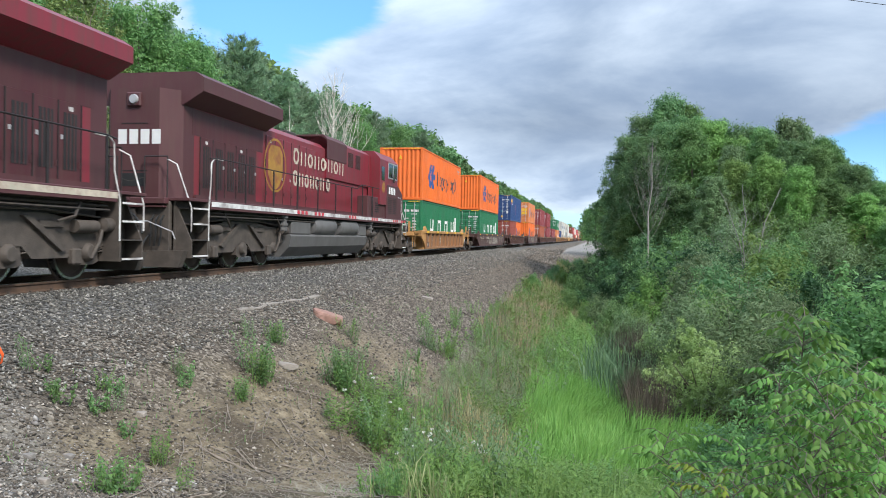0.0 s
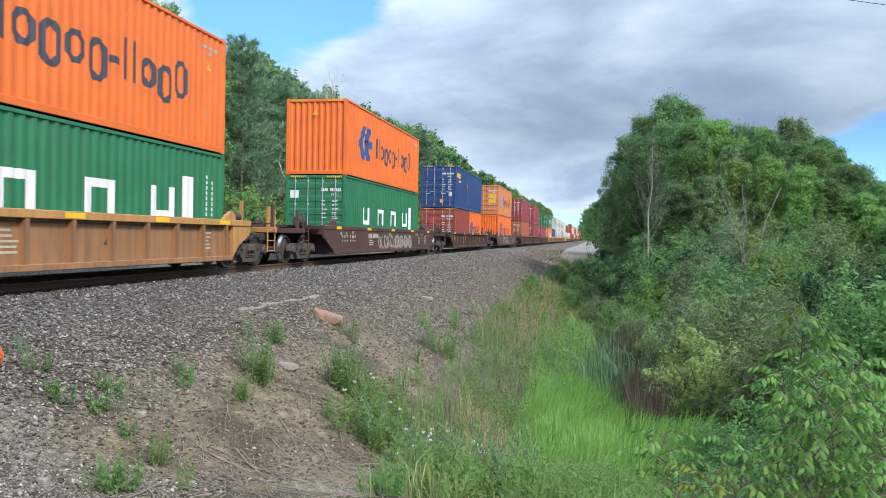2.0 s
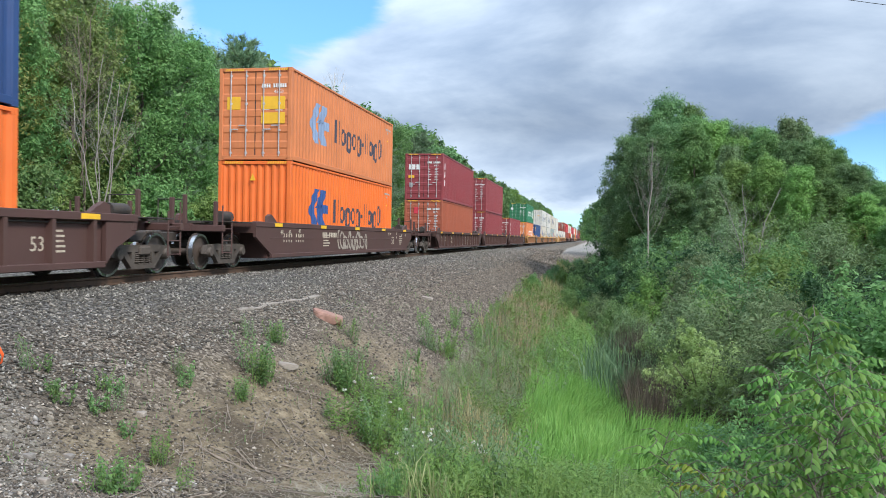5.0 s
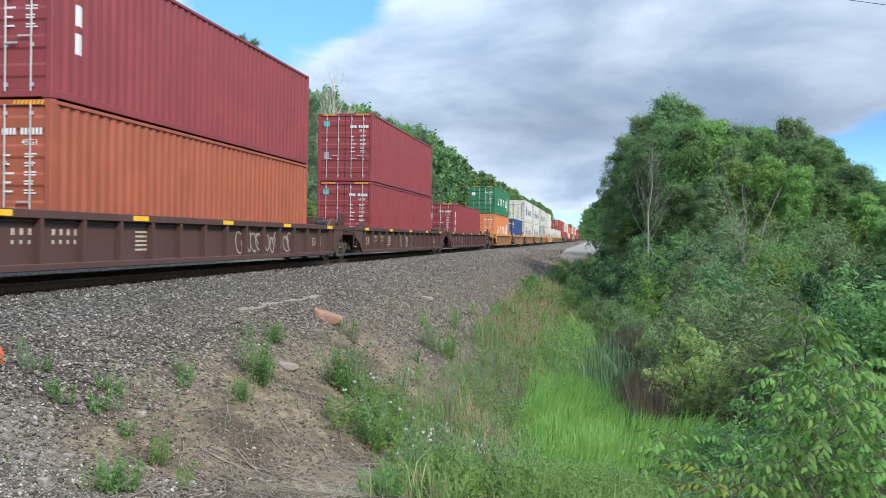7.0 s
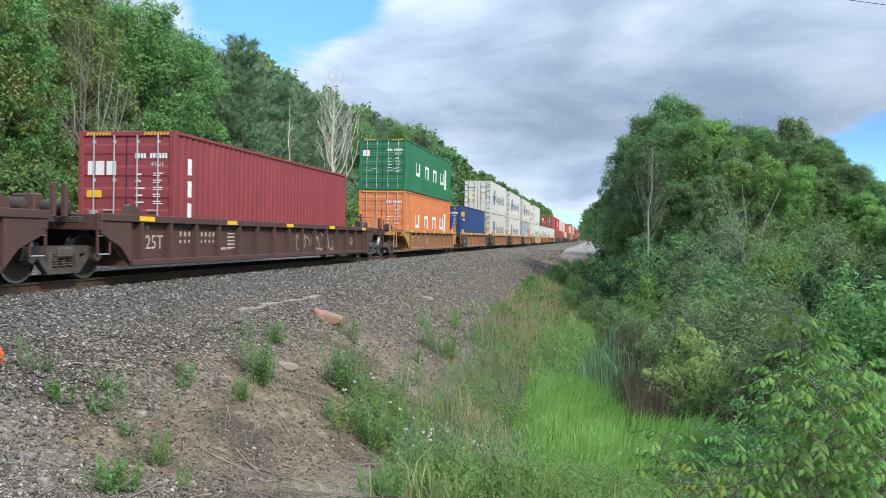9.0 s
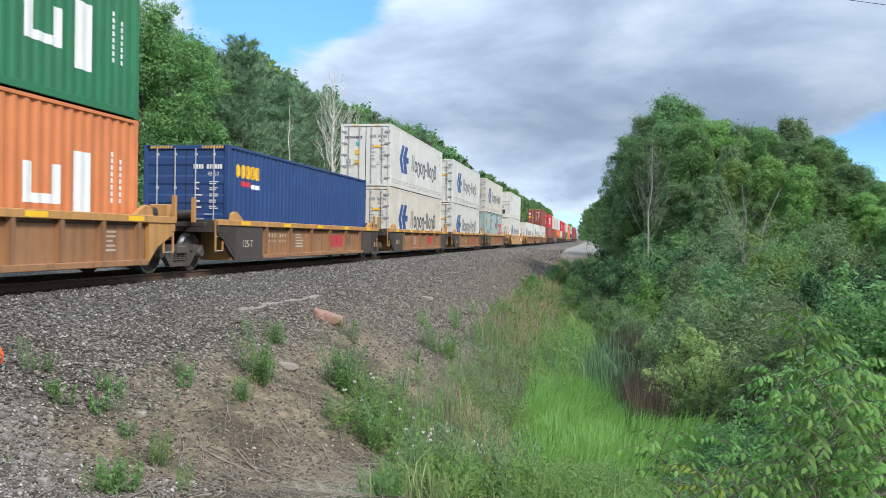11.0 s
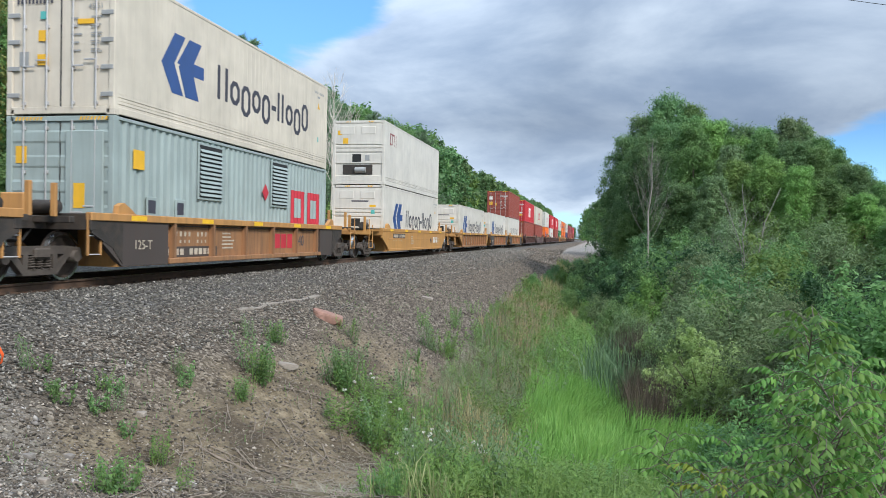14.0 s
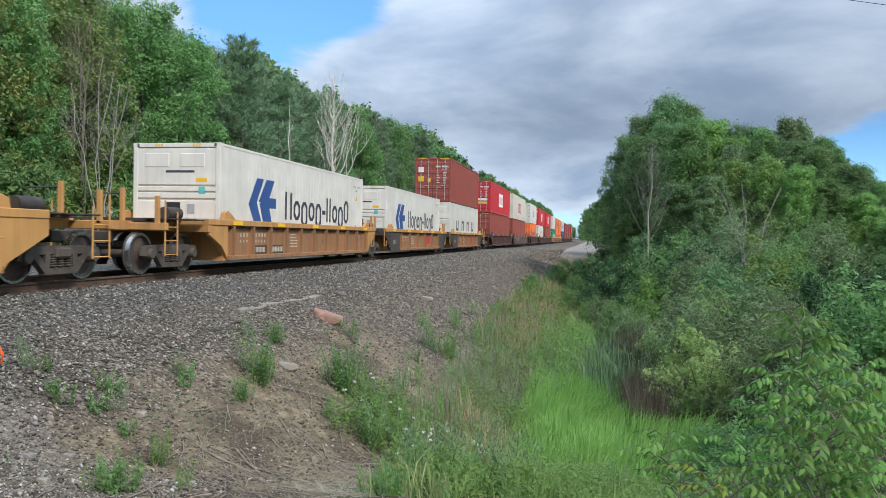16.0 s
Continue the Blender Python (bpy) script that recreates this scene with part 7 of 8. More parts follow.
    # crest and wordmark on the hood side
    g = Geo()
    for sx in (1, -1):
        n = 28
        v = [(sx * (HW + .021), -4.4 + r * math.cos(2 * math.pi * k / n), 3.02 + r * math.sin(2 * math.pi * k / n)) for r in (.82, .75) for k in range(n)]
        g.add(v, [(k, (k + 1) % n, n + (k + 1) % n, n + k) if sx > 0 else (n + k, n + (k + 1) % n, (k + 1) % n, k) for k in range(n)])
    part("gold_crest", g, M["gold"], lo, "faded round gold crest")
    part("shield", Geo().prism([(-4.92, 3.42), (-4.72, 3.62), (-4.08, 3.62), (-3.88, 3.42), (-3.86, 2.72), (-4.12, 2.40), (-4.4, 2.28), (-4.68, 2.40), (-4.94, 2.72)], HW + .019, HW + .023), M["gold"], lo)

    def signs(y, z, h, n, pitch):
        """A row of plain signs: rings and barred uprights by turns."""
        for k in range(n):
            yy, w, s = y + k * pitch, pitch * .74, .11
            hh = h * (1.15 if k == 0 else 1)
            shapes = ring(yy, z, w, hh, s) if k % 2 == 0 else [bar(yy, yy + s, z, z + hh), bar(yy + w - s, yy + w, z, z + hh)]
            g = Geo()
            for q in shapes:
                g.add([((HW + .0215) if a < -.02 else 1.0425, a, b) for a, b in q], [(0, 1, 2, 3)])
            part("sign", g, M["cream_letter"], lo, "worn cream sign in plain strokes")
    signs(-3.0, 3.22, .45, 8, .63)
    signs(-3.0, 2.52, .43, 7, .50)
    # fuel tank and reservoirs
    tk = part("fuel_tank", Geo().prism([(-1.35, .55), (-1.05, .24), (1.05, .24), (1.35, .55), (1.42, .88), (1.36, .95), (-1.36, .95), (-1.42, .88)], -4.1, 3.9, "y"), M["locotank"], lo, "dusty grey fuel tank")
    for sx in (-1, 1):
        for y0, y1 in ((-2.1, .1), (.5, 2.7)):
            part("air_reservoir", Geo().lathe([(y0, .05), (y0 + .06, .27), (y0 + .2, .33), (y1 - .2, .33), (y1 - .06, .27), (y1, .05)], "y", 18, (sx * 1.19, 0, 1.22)), M["locotank"], tk)
    part("tank_saddle", Geo().box(-1.4, 1.4, -4.0, -2.4, .94, 1.35, .03).box(-1.4, 1.4, 2.9, 3.85, .94, 1.40, .03), M["locotank"], tk)
    # trucks
    axle = wheelset_mesh(LWR)
    for cy in (-6.9, 6.9):
        g = Geo().box(-1.05, 1.05, cy - .4, cy + .4, .75, 1.15, .04)
        t = part("truck", g, M["truck"], lo)
        for sx in (-1, 1):
            sf = Geo()
            sf.prism([(cy - 2.75, .70), (cy - 2.7, 1.10), (cy - 1.5, 1.16), (cy - .9, 1.24), (cy + .9, 1.24), (cy + 1.5, 1.16), (cy + 2.7, 1.10), (cy + 2.75, .70), (cy + 2.35, .62), (cy + 1.75, .62), (cy + 1.45, .44), (cy + .55, .44), (cy + .3, .66), (cy - .3, .66), (cy - .55, .44), (cy - 1.45, .44), (cy - 1.75, .62), (cy - 2.35, .62)], sx * .98, sx * 1.16)
            for q in (-1, 1):
                sf.prism([(cy + q * .25, 1.18), (cy + q * .40, 1.20), (cy + q * 1.35, .62), (cy + q * 1.22, .56)], sx * 1.15, sx * 1.24)
                sf.box(sx * 1.15, sx * 1.20, cy + q * 1.0 - .3, cy + q * 1.0 + .3, .98, 1.12, .02)
                sf.lathe([(cy + q * 2.45 - .22, .04), (cy + q * 2.45 - .18, .14), (cy + q * 2.45 + .18, .14), (cy + q * 2.45 + .22, .04)], "y", 12, (sx * 1.28, 0, 1.06))
                sf.tube([(sx * 1.27, cy + q * 2.3, 1.0), (sx * 1.30, cy + q * 2.15, .72), (sx * 1.24, cy + q * 2.0, .42)], .04, 6)
                sf.box(sx * 1.1, sx * 1.26, cy + q * 1.62 - .12, cy + q * 1.62 + .12, .30, .62, .04)
            sf.tube([(sx * 1.2, cy - 2.3, 1.2), (sx * 1.22, cy - .8, 1.30), (sx * 1.22, cy + .9, 1.29), (sx * 1.2, cy + 2.2, 1.2)], .022, 5)
            for k in (-1, 0, 1):
                ay = cy + k * 2.02
                sf.prism([(ay - .34, .36), (ay - .26, .80), (ay + .26, .80), (ay + .34, .36), (ay + .2, .30), (ay - .2, .30)], sx * 1.0, sx * 1.14)
                sf.lathe([(1.0, .08), (1.0, .19), (1.2, .17), (1.25, .12), (1.25, .03)] if sx > 0 else [(-1.25, .03), (-1.25, .12), (-1.2, .17), (-1.0, .19), (-1.0, .08)], "x", 14, (0, ay, LWR))
                for q in (-.42, .42):
                    sf.tube([(sx * 1.1 + .055 * math.cos(j * .9), ay + q + .055 * math.sin(j * .9), .52 + j * .0085) for j in range(34)], .016, 4)
            sf.lathe([(cy - 2.1, .03), (cy - 2.1, .12), (cy - 1.5, .12), (cy - 1.5, .03)], "y", 12, (sx * 1.25, 0, 1.02))
            part("side_frame", sf, M["truck"], t)
        for k in (-1, 0, 1):
            part("wheelset", axle, None, t, at=pose(0, cy + k * 2.02, LWR))
    # piping below the sill
    for sx in (-1, 1):
        for z, x in ((1.42, 1.36), (1.34, 1.40), (1.50, 1.30)):
            part("brake_pipe", Geo().tube([(sx * x, -9.2, z), (sx * x, -4.5, z + .02), (sx * x, 0, z), (sx * x, 9.2, z)], .025, 5), M["steel"], lo)
        for y in (-8.4, -5.2, 4.6, 7.7):
            part("sand_hose", Geo().tube([(sx * 1.38, y, 1.46), (sx * 1.42, y + .2, 1.2), (sx * 1.3, y + .5, 1.1)], .03, 5), M["steel"], lo)
    # ends: pilots, steps, rails
    for sg in (-1, 1):
        pil = part("pilot", Geo().box(-1.02, 1.02, sg * 10.2, sg * 10.33, .35, DZ - .05, .02).prism([(-1.3, .14), (1.3, .14), (1.45, .52), (-1.45, .52)], sg * 10.22, sg * 10.42, "y"), M["truck"], lo, "grimy steel pilot plate")
        part("anticlimber", Geo().box(-1.0, 1.0, sg * 10.3, sg * 10.5, DZ - .12, DZ + .02, .015).box(-.95, .95, sg * 10.3, sg * 10.46, DZ - .2, DZ - .15, .01), dark, pil)
        part("coupler_pocket", Geo().box(-.34, .34, sg * 10.3, sg * 10.46, .58, 1.12, .03), M["steel"], pil)
        part("cut_lever", Geo().tube([(1.25, sg * 10.46, .78), (1.2, sg * 10.5, .95), (.6, sg * 10.52, 1.18), (-.6, sg * 10.52, 1.18), (-1.2, sg * 10.5, .95), (-1.25, sg * 10.46, .78)], .016, 5), M["chrome"], pil, "bent grey uncoupling lever")
        for x in (-.88, -.76, -.64, .64, .76, .88):
            part("brake_hose", Geo().tube([(x, sg * 10.33, 1.32), (x * 1.02, sg * 10.48, 1.22), (x * 1.04, sg * 10.5, .85), (x * .96, sg * 10.47, .62)], .022, 6), M["black"], pil)
        part("jumper_box", Geo().box(-.2, .2, sg * 10.3, sg * 10.42, 1.22, 1.5, .02), M["steel"], pil)
        part("jumper_cable", Geo().tube([(.05, sg * 10.4, 1.4), (.3, sg * 10.55, 1.3), (.5, sg * 10.6, 1.05), (.55, sg * 10.66, .9)], .028, 6), M["black"], pil)
        for x in (-.93, -.35, .35, .93):
            part("end_stanchion", Geo().tube([(x, sg * 10.28, DZ), (x, sg * 10.28, 2.68)], .016, 5), M["soot"], lo)
        for q in (-1, 1):
            part("end_rail", Geo().tube([(q * .93, sg * 10.28, 2.68), (q * .35, sg * 10.28, 2.68)], .016, 5), M["soot"], lo)
        part("safety_chain", Geo().tube([(-.35, sg * 10.29, 2.2), (0, sg * 10.33, 2.1), (.35, sg * 10.29, 2.2)], .01, 4), M["steel"], lo)
        part("coupler", Geo().box(-.13, .13, sg * 10.3, sg * 10.95, .72, .97, .03).box(-.17, .17, sg * 10.8, sg * 11.15, .66, 1.02, .05), M["steel"], lo)
        for x in (-.5, .55):
            part("air_hose", Geo().tube([(x, sg * 10.35, .9), (x * 1.05, sg * 10.6, .75), (x * .9, sg * 10.75, .45), (x * .5, sg * 10.9, .4)], .025, 6), M["black"], lo)
        for sx in (-1, 1):
            s = part("step_well", Geo().box(sx * 1.05, sx * 1.10, sg * 9.45, sg * 10.2, .35, DZ), M["truck"], lo)
            for ya, yb in ((9.40, 9.45), (10.15, 10.19)):
                part("step_cheek", Geo().prism([(sx * 1.05, .35), (sx * 1.5, .35), (sx * 1.5, DZ if ya < 10 else .75), (sx * 1.05, DZ)], sg * ya, sg * yb, "y"), M["truck"], s)
            for z in (.38, .75, 1.12, 1.48):
                tr = part("step_tread", Geo().box(sx * 1.08, sx * 1.52, sg * 9.45, sg * 10.15, z, z + .03), M["steel"], s)
                if z != .75:
                    part("step_edge", Geo().box(sx * 1.521, sx * 1.526, sg * 9.45, sg * 10.15, z - .005, z + .035), M["wornwhite"], s)
            for y in (9.40, 10.2):
                part("hand_rail", Geo().tube([(sx * 1.5, sg * y, .75), (sx * 1.5, sg * y, 1.55), (sx * 1.47, sg * (y - .14), 2.1), (sx * 1.47, sg * (y - .16), 2.62), (sx * 1.47, sg * (y - .3), 2.74), (sx * 1.47, sg * (y - .75), 2.74)] if y < 10 else [(sx * 1.5, sg * y, .95), (sx * 1.5, sg * y, 1.5), (sx * 1.15, sg * (y + .05), 2.5), (sx * .9, sg * (y + .05), 2.62)], .017, 6), M["wornwhite"], lo, "worn white hand rail")
    for sx in (-1, 1):
        g = Geo().tube([(sx * 1.48, -9.3, 2.72), (sx * 1.48, -9.0, 2.76), (sx * 1.48, 2.3, 2.76), (sx * 1.48, 2.9, 2.95), (sx * 1.48, 5.3, 2.95)], .018, 6)
        for y in (-9.0, -7.4, -5.6, -3.8, -2.0, -.2, 1.6, 3.0, 4.4):
            g.box(sx * 1.48 - .012, sx * 1.48 + .012, y - .03, y + .03, DZ, 2.76 if y < 2.5 else 2.95)
        part("walkway_rail", g, M["soot"], lo)
    return lo


lead_loco = locomotive("dark red diesel locomotive with sooty radiator wings")
second = copy_thing(lead_loco, pose(0, 0, 0))
tagged(second, "weathered dark red diesel locomotive coupled before the container cars")
for o in lead_loco.children:
    for key, mat in (("radiator_section", "locored"), ("sill_stripe", "cream_letter")):
        if o.name.startswith(key):
            o.data = o.data.copy()
            o.data.materials[0] = M[mat]
            o["label"] = "red overhanging radiator section" if mat == "locored" else "cream stripe along the sill"
on_track(lead_loco, 4.0, 0, 180)
on_track(second, 26.3, 0, 0)


# ---- low plants on the bank and in the ditch ----
def blades(name, label, pick, n, hgt, wid, mat, lean=0.35, category="grass", comb=0.0, tuft=0.0):
    """Grass as one mesh of arching blades; comb lays neighbours the same way, tuft varies the height in clumps."""
    rng = np.random.default_rng(n + len(name))
    p = pick(rng, n)
    n = len(p)
    x, y = p[:, 0], p[:, 1]
    z = ground_z(x, y) - .02
    lump = np.sin(x * 4.1 + 2.2 * np.sin(y * 1.7)) * np.sin(y * 2.3 + 1.4 * np.sin(x * 2.9))
    h = hgt * rng.uniform(.5, 1.25, n) * (1 + tuft * lump)
    th = rng.uniform(0, 6.283, n)
    w = wid * rng.uniform(.7, 1.3, n) * (1 + y / 40)
    ln = np.abs(rng.normal(comb * .7, lean, n)) * h
    flow = -.5 + 1.0 * np.sin(x * 1.3 + y * .5) + .7 * np.sin(y * 1.1 - x * .8)
    a = rng.uniform(0, 6.283, n) * (1 - comb) + comb * (flow + rng.normal(0, .5, n))
    o = np.zeros(n)
    base = np.stack([x, y, z], 1)
    side = np.stack([np.cos(th), np.sin(th), o], 1) * w[:, None] / 2
    bend = np.stack([np.cos(a), np.sin(a), o], 1) * ln[:, None]
    drop = np.clip(1 - .32 * (ln / h) ** 2, .35, 1)
    mid = base + bend * .35 + np.stack([o, o, h * .62], 1)
    tip = base + bend + np.stack([o, o, h * .98 * drop], 1)
    v = np.stack([base - side, base + side, mid + side * .8, mid - side * .8, tip], 1).reshape(-1, 3)
    k = np.arange(n)[:, None] * 5
    f = np.concatenate([k + np.array([[0, 1, 2]]), k + np.array([[0, 2, 3]]), k + np.array([[3, 2, 4]])], 0)
    return tagged(new(name, array_mesh(name, v, f, mat)), label, category, kind="stuff")


def herbs(name, label, pick, n, hgt, mat, per=46, size=.030, long=2.2, spread_r=.10):
    """A stand of small-leaved weeds as one mesh: columns of narrow leaves that thin out upwards."""
    rng = np.random.default_rng(n * 3 + len(name))
    p = pick(rng, n)
    n = len(p)
    s = 1 + p[:, 1] / 45
    h = hgt * rng.uniform(.45, 1.2, n)
    c = np.repeat(np.stack([p[:, 0], p[:, 1], ground_z(p[:, 0], p[:, 1])], 1), per, 0)
    hh, ss = np.repeat(h, per), np.repeat(s, per)
    m = len(c)
    q = rng.random(m) ** .75
    tilt = np.repeat(rng.normal(0, .22, (n, 2)), per, 0)
    r = spread_r * np.abs(rng.normal(0, 1, m)) * (1.15 - .8 * q) * ss
    t = rng.uniform(0, 6.283, m)
    out = np.stack([np.cos(t), np.sin(t), rng.uniform(-.2, .9, m)], 1)
    pos = c + np.stack([np.cos(t) * r + tilt[:, 0] * q * hh, np.sin(t) * r + tilt[:, 1] * q * hh, q * hh], 1)
    side = np.cross(out, rng.normal(0, .5, (m, 3)) + np.array([0, 0, 1]))
    side /= np.linalg.norm(side, axis=1, keepdims=True)
    sz = (size * rng.uniform(.6, 1.3, m) * ss * (1.15 - .5 * q))[:, None]
    v = np.stack([pos - side * sz * .5, pos + side * sz * .5, pos + out * sz * long], 1).reshape(-1, 3)
    return tagged(new(name, array_mesh(name, v, np.arange(m * 3).reshape(m, 3), mat)), label, "weeds", kind="stuff")


def foot(y):
    """Where the bare bank gives way to plants."""
    return np.interp(y, [7, 11, 13, 15, 20, 30, 45, 60], [8.7, 8.0, 7.6, 7.5, 7.6, 7.1, 6.6, 6.6])


def region(x0, x1, y0, y1, power=1.5, patch=None, thr=0.0, free=False):
    """Places in a strip beyond the foot of the bank, thinned into patches."""
    def pick(rng, n):
        y = y0 + (y1 - y0) * rng.random(n) ** power
        x = rng.uniform(x0, x1, n)
        keep = np.full(n, free) | (x > foot(y) + rng.normal(0, .22, n))
        x, y = x[keep], y[keep]
        n = len(x)
        if patch:
            s = np.sin(x * patch + 1.3 * np.sin(y * patch * .7)) + np.sin(y * patch * 1.3 + x * .6)
            keep = s + rng.normal(0, .5, n) > thr
            return np.stack([x[keep], y[keep]], 1)
        return np.stack([x, y], 1)
    return pick


def within(corners, soft=.25):
    """Places inside a patch given by its corners, with a ragged border."""
    c = np.array(corners, float)

    def pick(rng, n):
        q = c.min(0) + (c.max(0) - c.min(0)) * rng.random((n, 2))
        w = q + rng.normal(0, soft, (n, 2))
        inside = np.zeros(n, bool)
        for (ax, ay), (bx, by) in zip(c, np.roll(c, -1, 0)):
            inside ^= ((ay > w[:, 1]) != (by > w[:, 1])) & (w[:, 0] < (bx - ax) * (w[:, 1] - ay) / (by - ay + 1e-9) + ax)
        return q[inside]
    return pick


MOUND = [(9.0, 20.6), (10.1, 21.2), (11.0, 17.6), (12.0, 15.6), (12.9, 14.9), (12.5, 13.4), (10.9, 12.4), (9.7, 12.6), (9.4, 14.0), (9.1, 16.5)]
blades("ditch_grass", "lush bright green grass lying over in the ditch", within(MOUND, .5), 30000, .58, .011, M["grass"], .45, comb=.75, tuft=.35)
blades("bank_grass", "dull green grass on the lower bank", region(6.4, 10.6, 7.0, 60, 1.4, 1.6, .1), 12000, .30, .011, M["grassdull"], .6, tuft=.6)
blades("straw_grass", "dry straw-coloured grass among the green", within([(6.7, 36), (8.9, 50), (9.6, 31), (9.2, 24), (7.6, 24)], .5), 4600, .58, .011, M["straw"], .5, tuft=.4)
blades("straw_grass", "dry pinkish straw-coloured grass in a patch", within([(7.9, 14.6), (8.8, 15.4), (9.2, 13.2), (8.9, 11.6), (8.2, 11.8)], .35), 3000, .46, .0075, M["straw"], .65, tuft=.5)
blades("straw_grass", "scattered dry grass stalks on the lower bank", region(6.4, 9.6, 8.5, 55, 1.3, 1.7, .3), 4000, .58, .0085, M["straw"], .3, tuft=.4)
blades("seed_stalks", "thin grey-brown seeding stalks on the lower bank", region(6.5, 9.3, 11, 32, 1.2, 1.9, .2), 3600, .78, .0085, M["seedstalk"], .28, "weeds", tuft=.3)
blades("weed_grass", "mixed green grass among weeds in the ditch", within([(9.0, 7.2), (12.8, 6.5), (13.2, 13.6), (10.8, 12.9), (9.2, 12.7), (8.6, 11.0)], .6), 9000, .30, .009, M["weedgrass"], .7, comb=.2, tuft=.7)
blades("cattails", "tall blue-green cattail leaves in the wet ditch", within([(10.3, 21.5), (11.3, 26), (12.3, 25), (11.6, 20), (11.3, 18.2)], .3), 1500, 1.15, .020, M["reed"], .45, "reeds")
blades("dead_stems", "brown dead stems standing in the ditch", within([(11.3, 19.4), (12.2, 19.0), (12.0, 15.6), (11.4, 15.8)], .22), 2900, 1.05, .007, M["deadreed"], .35, "reeds")
blades("dead_stems", "grey dead stems rising behind cattails", within([(11.2, 27), (12.3, 27), (12.4, 21), (11.6, 21)], .2), 2600, 1.25, .010, M["deadreed"], .25, "reeds")
blades("stem_litter", "grey-brown dead stems lying on the bank", region(5.6, 9.0, 5.6, 12.5, 1.0, 1.2, -.9, free=True), 6500, .05, .007, M["litter"], 4.5, "dead stems")
blades("stem_litter", "band of grey dead stems along the foot of the bank", within([(6.2, 12.8), (6.9, 12.8), (8.2, 9.8), (8.6, 7.4), (7.9, 7.0), (7.3, 9.4)], .15), 5200, .05, .009, M["litter"], 6.0, "dead stems", comb=.35)
blades("bank_sprigs", "sparse small green sprigs on the bank", region(4.2, 8.5, 6, 30, 1.4, 1.5, .9, free=True), 5000, .10, .008, M["leaf_mid"], .7, "weeds")
blades("far_grass", "rough grass beside the ditch", region(7.2, 14, 40, 78, 1.0, .5, -.6), 12000, .6, .02, M["grassdull"])
herbs("grey_weeds", "dense grey-green seeding weeds at the foot of the bank", within([(7.3, 17.5), (8.2, 23), (9.3, 17.5), (8.9, 14.5), (7.6, 13.6)], .5), 900, .62, M["leaf_grey"], 46, .012, 3.8, .06)
herbs("green_weeds", "dense leafy green weeds with small leaves", within([(6.6, 12.9), (7.5, 13.2), (7.9, 11.9), (7.3, 11.0), (6.8, 11.4)], .3), 170, .55, M["leaf_light"], 60, .020, 3.0, .08)
herbs("green_weeds", "low leafy green weeds in the near ditch", within([(8.2, 11.6), (9.4, 12.4), (12.2, 12.9), (12.6, 8.0), (10.2, 7.2), (8.8, 7.0)], .3), 800, .34, M["leaf_light"], 54, .018, 2.8, .09)
herbs("green_weeds", "yellow-green clumps among the ditch weeds", within([(8.0, 10.6), (9.4, 11.4), (11.4, 11.0), (10.4, 7.6), (8.8, 7.6)], .3), 260, .46, M["leaf_light"], 60, .024, 2.6, .09)
herbs("light_weeds", "light green goldenrod stalks along the bank foot", region(6.2, 9.4, 15, 48, 1.2, 1.4, .2), 1500, .70, M["leaf_light"], 44, .030, 2.4, .07)
herbs("rank_weeds", "yellow-green rank weeds beside the ditch", within([(8.6, 30), (10.2, 34), (10.9, 24), (10.2, 21.2), (9.2, 21.2)], .6), 420, .75, M["leaf_light"], 60, .024, 2.6, .10)
herbs("mixed_weeds", "mixed low green weeds among the grass", region(6.6, 9.4, 9.5, 50, 1.4, 1.0, .3), 1500, .42, M["leaf_mid"], 40, .021, 2.4, .09)
herbs("ditch_weeds", "low leafy weeds under young trees", within([(11.8, 4.2), (15.5, 4.2), (15.5, 13.5), (12.4, 14.2)], .3), 1700, .62, M["leaf_oak"], 56, .036, 2.0, .13)


def weed_mesh(seed, h, stems, leaf, size=.07, long=3.0, spread_r=.18):
    """An upright weed: stems with narrow leaves all the way up."""
    rng = np.random.default_rng(seed)
    g, pos, tan = Geo(), [], []
    for s in range(stems):
        a = rng.uniform(0, 6.28)
        r = spread_r * rng.random()
        hh = h * rng.uniform(.55, 1.0)
        b = Vector((math.cos(a) * r, math.sin(a) * r, -.03))
        t = b + Vector((math.cos(a) * hh * .25, math.sin(a) * hh * .25, hh))
        g.tube([b, b.lerp(t, .5) + Vector((rng.normal(0, .02), rng.normal(0, .02), 0)), t], .005, 4, .002, cap=False)
        m = int(hh / .022)
        for k in range(m):
            q = .12 + .88 * k / m
            p = b.lerp(t, q)
            th = k * 2.4
            d = Vector((math.cos(th), math.sin(th), .45 + rng.normal(0, .2)))
            pos.append(tuple(p))
            tan.append(tuple(d.normalized() * (1.15 - .55 * q) * rng.uniform(.7, 1.2)))
    pos, tan = np.array(pos), np.array(tan)
    n = len(pos)
    side = np.cross(tan, [0, 0, 1.0])
    side /= np.linalg.norm(side, axis=1, keepdims=True) + 1e-9
    L = size * long
    v = np.stack([pos, pos + tan * L * .5 + side * size * .5 + [0, 0, .01], pos + tan * L + [0, 0, -.03], pos + tan * L * .5 - side * size * .5 + [0, 0, .01]], 1).reshape(-1, 3)
    return [g.mesh("stems", M["leaf_mid"]), array_mesh("leaves", v, np.arange(n * 4).reshape(n, 4), leaf)]


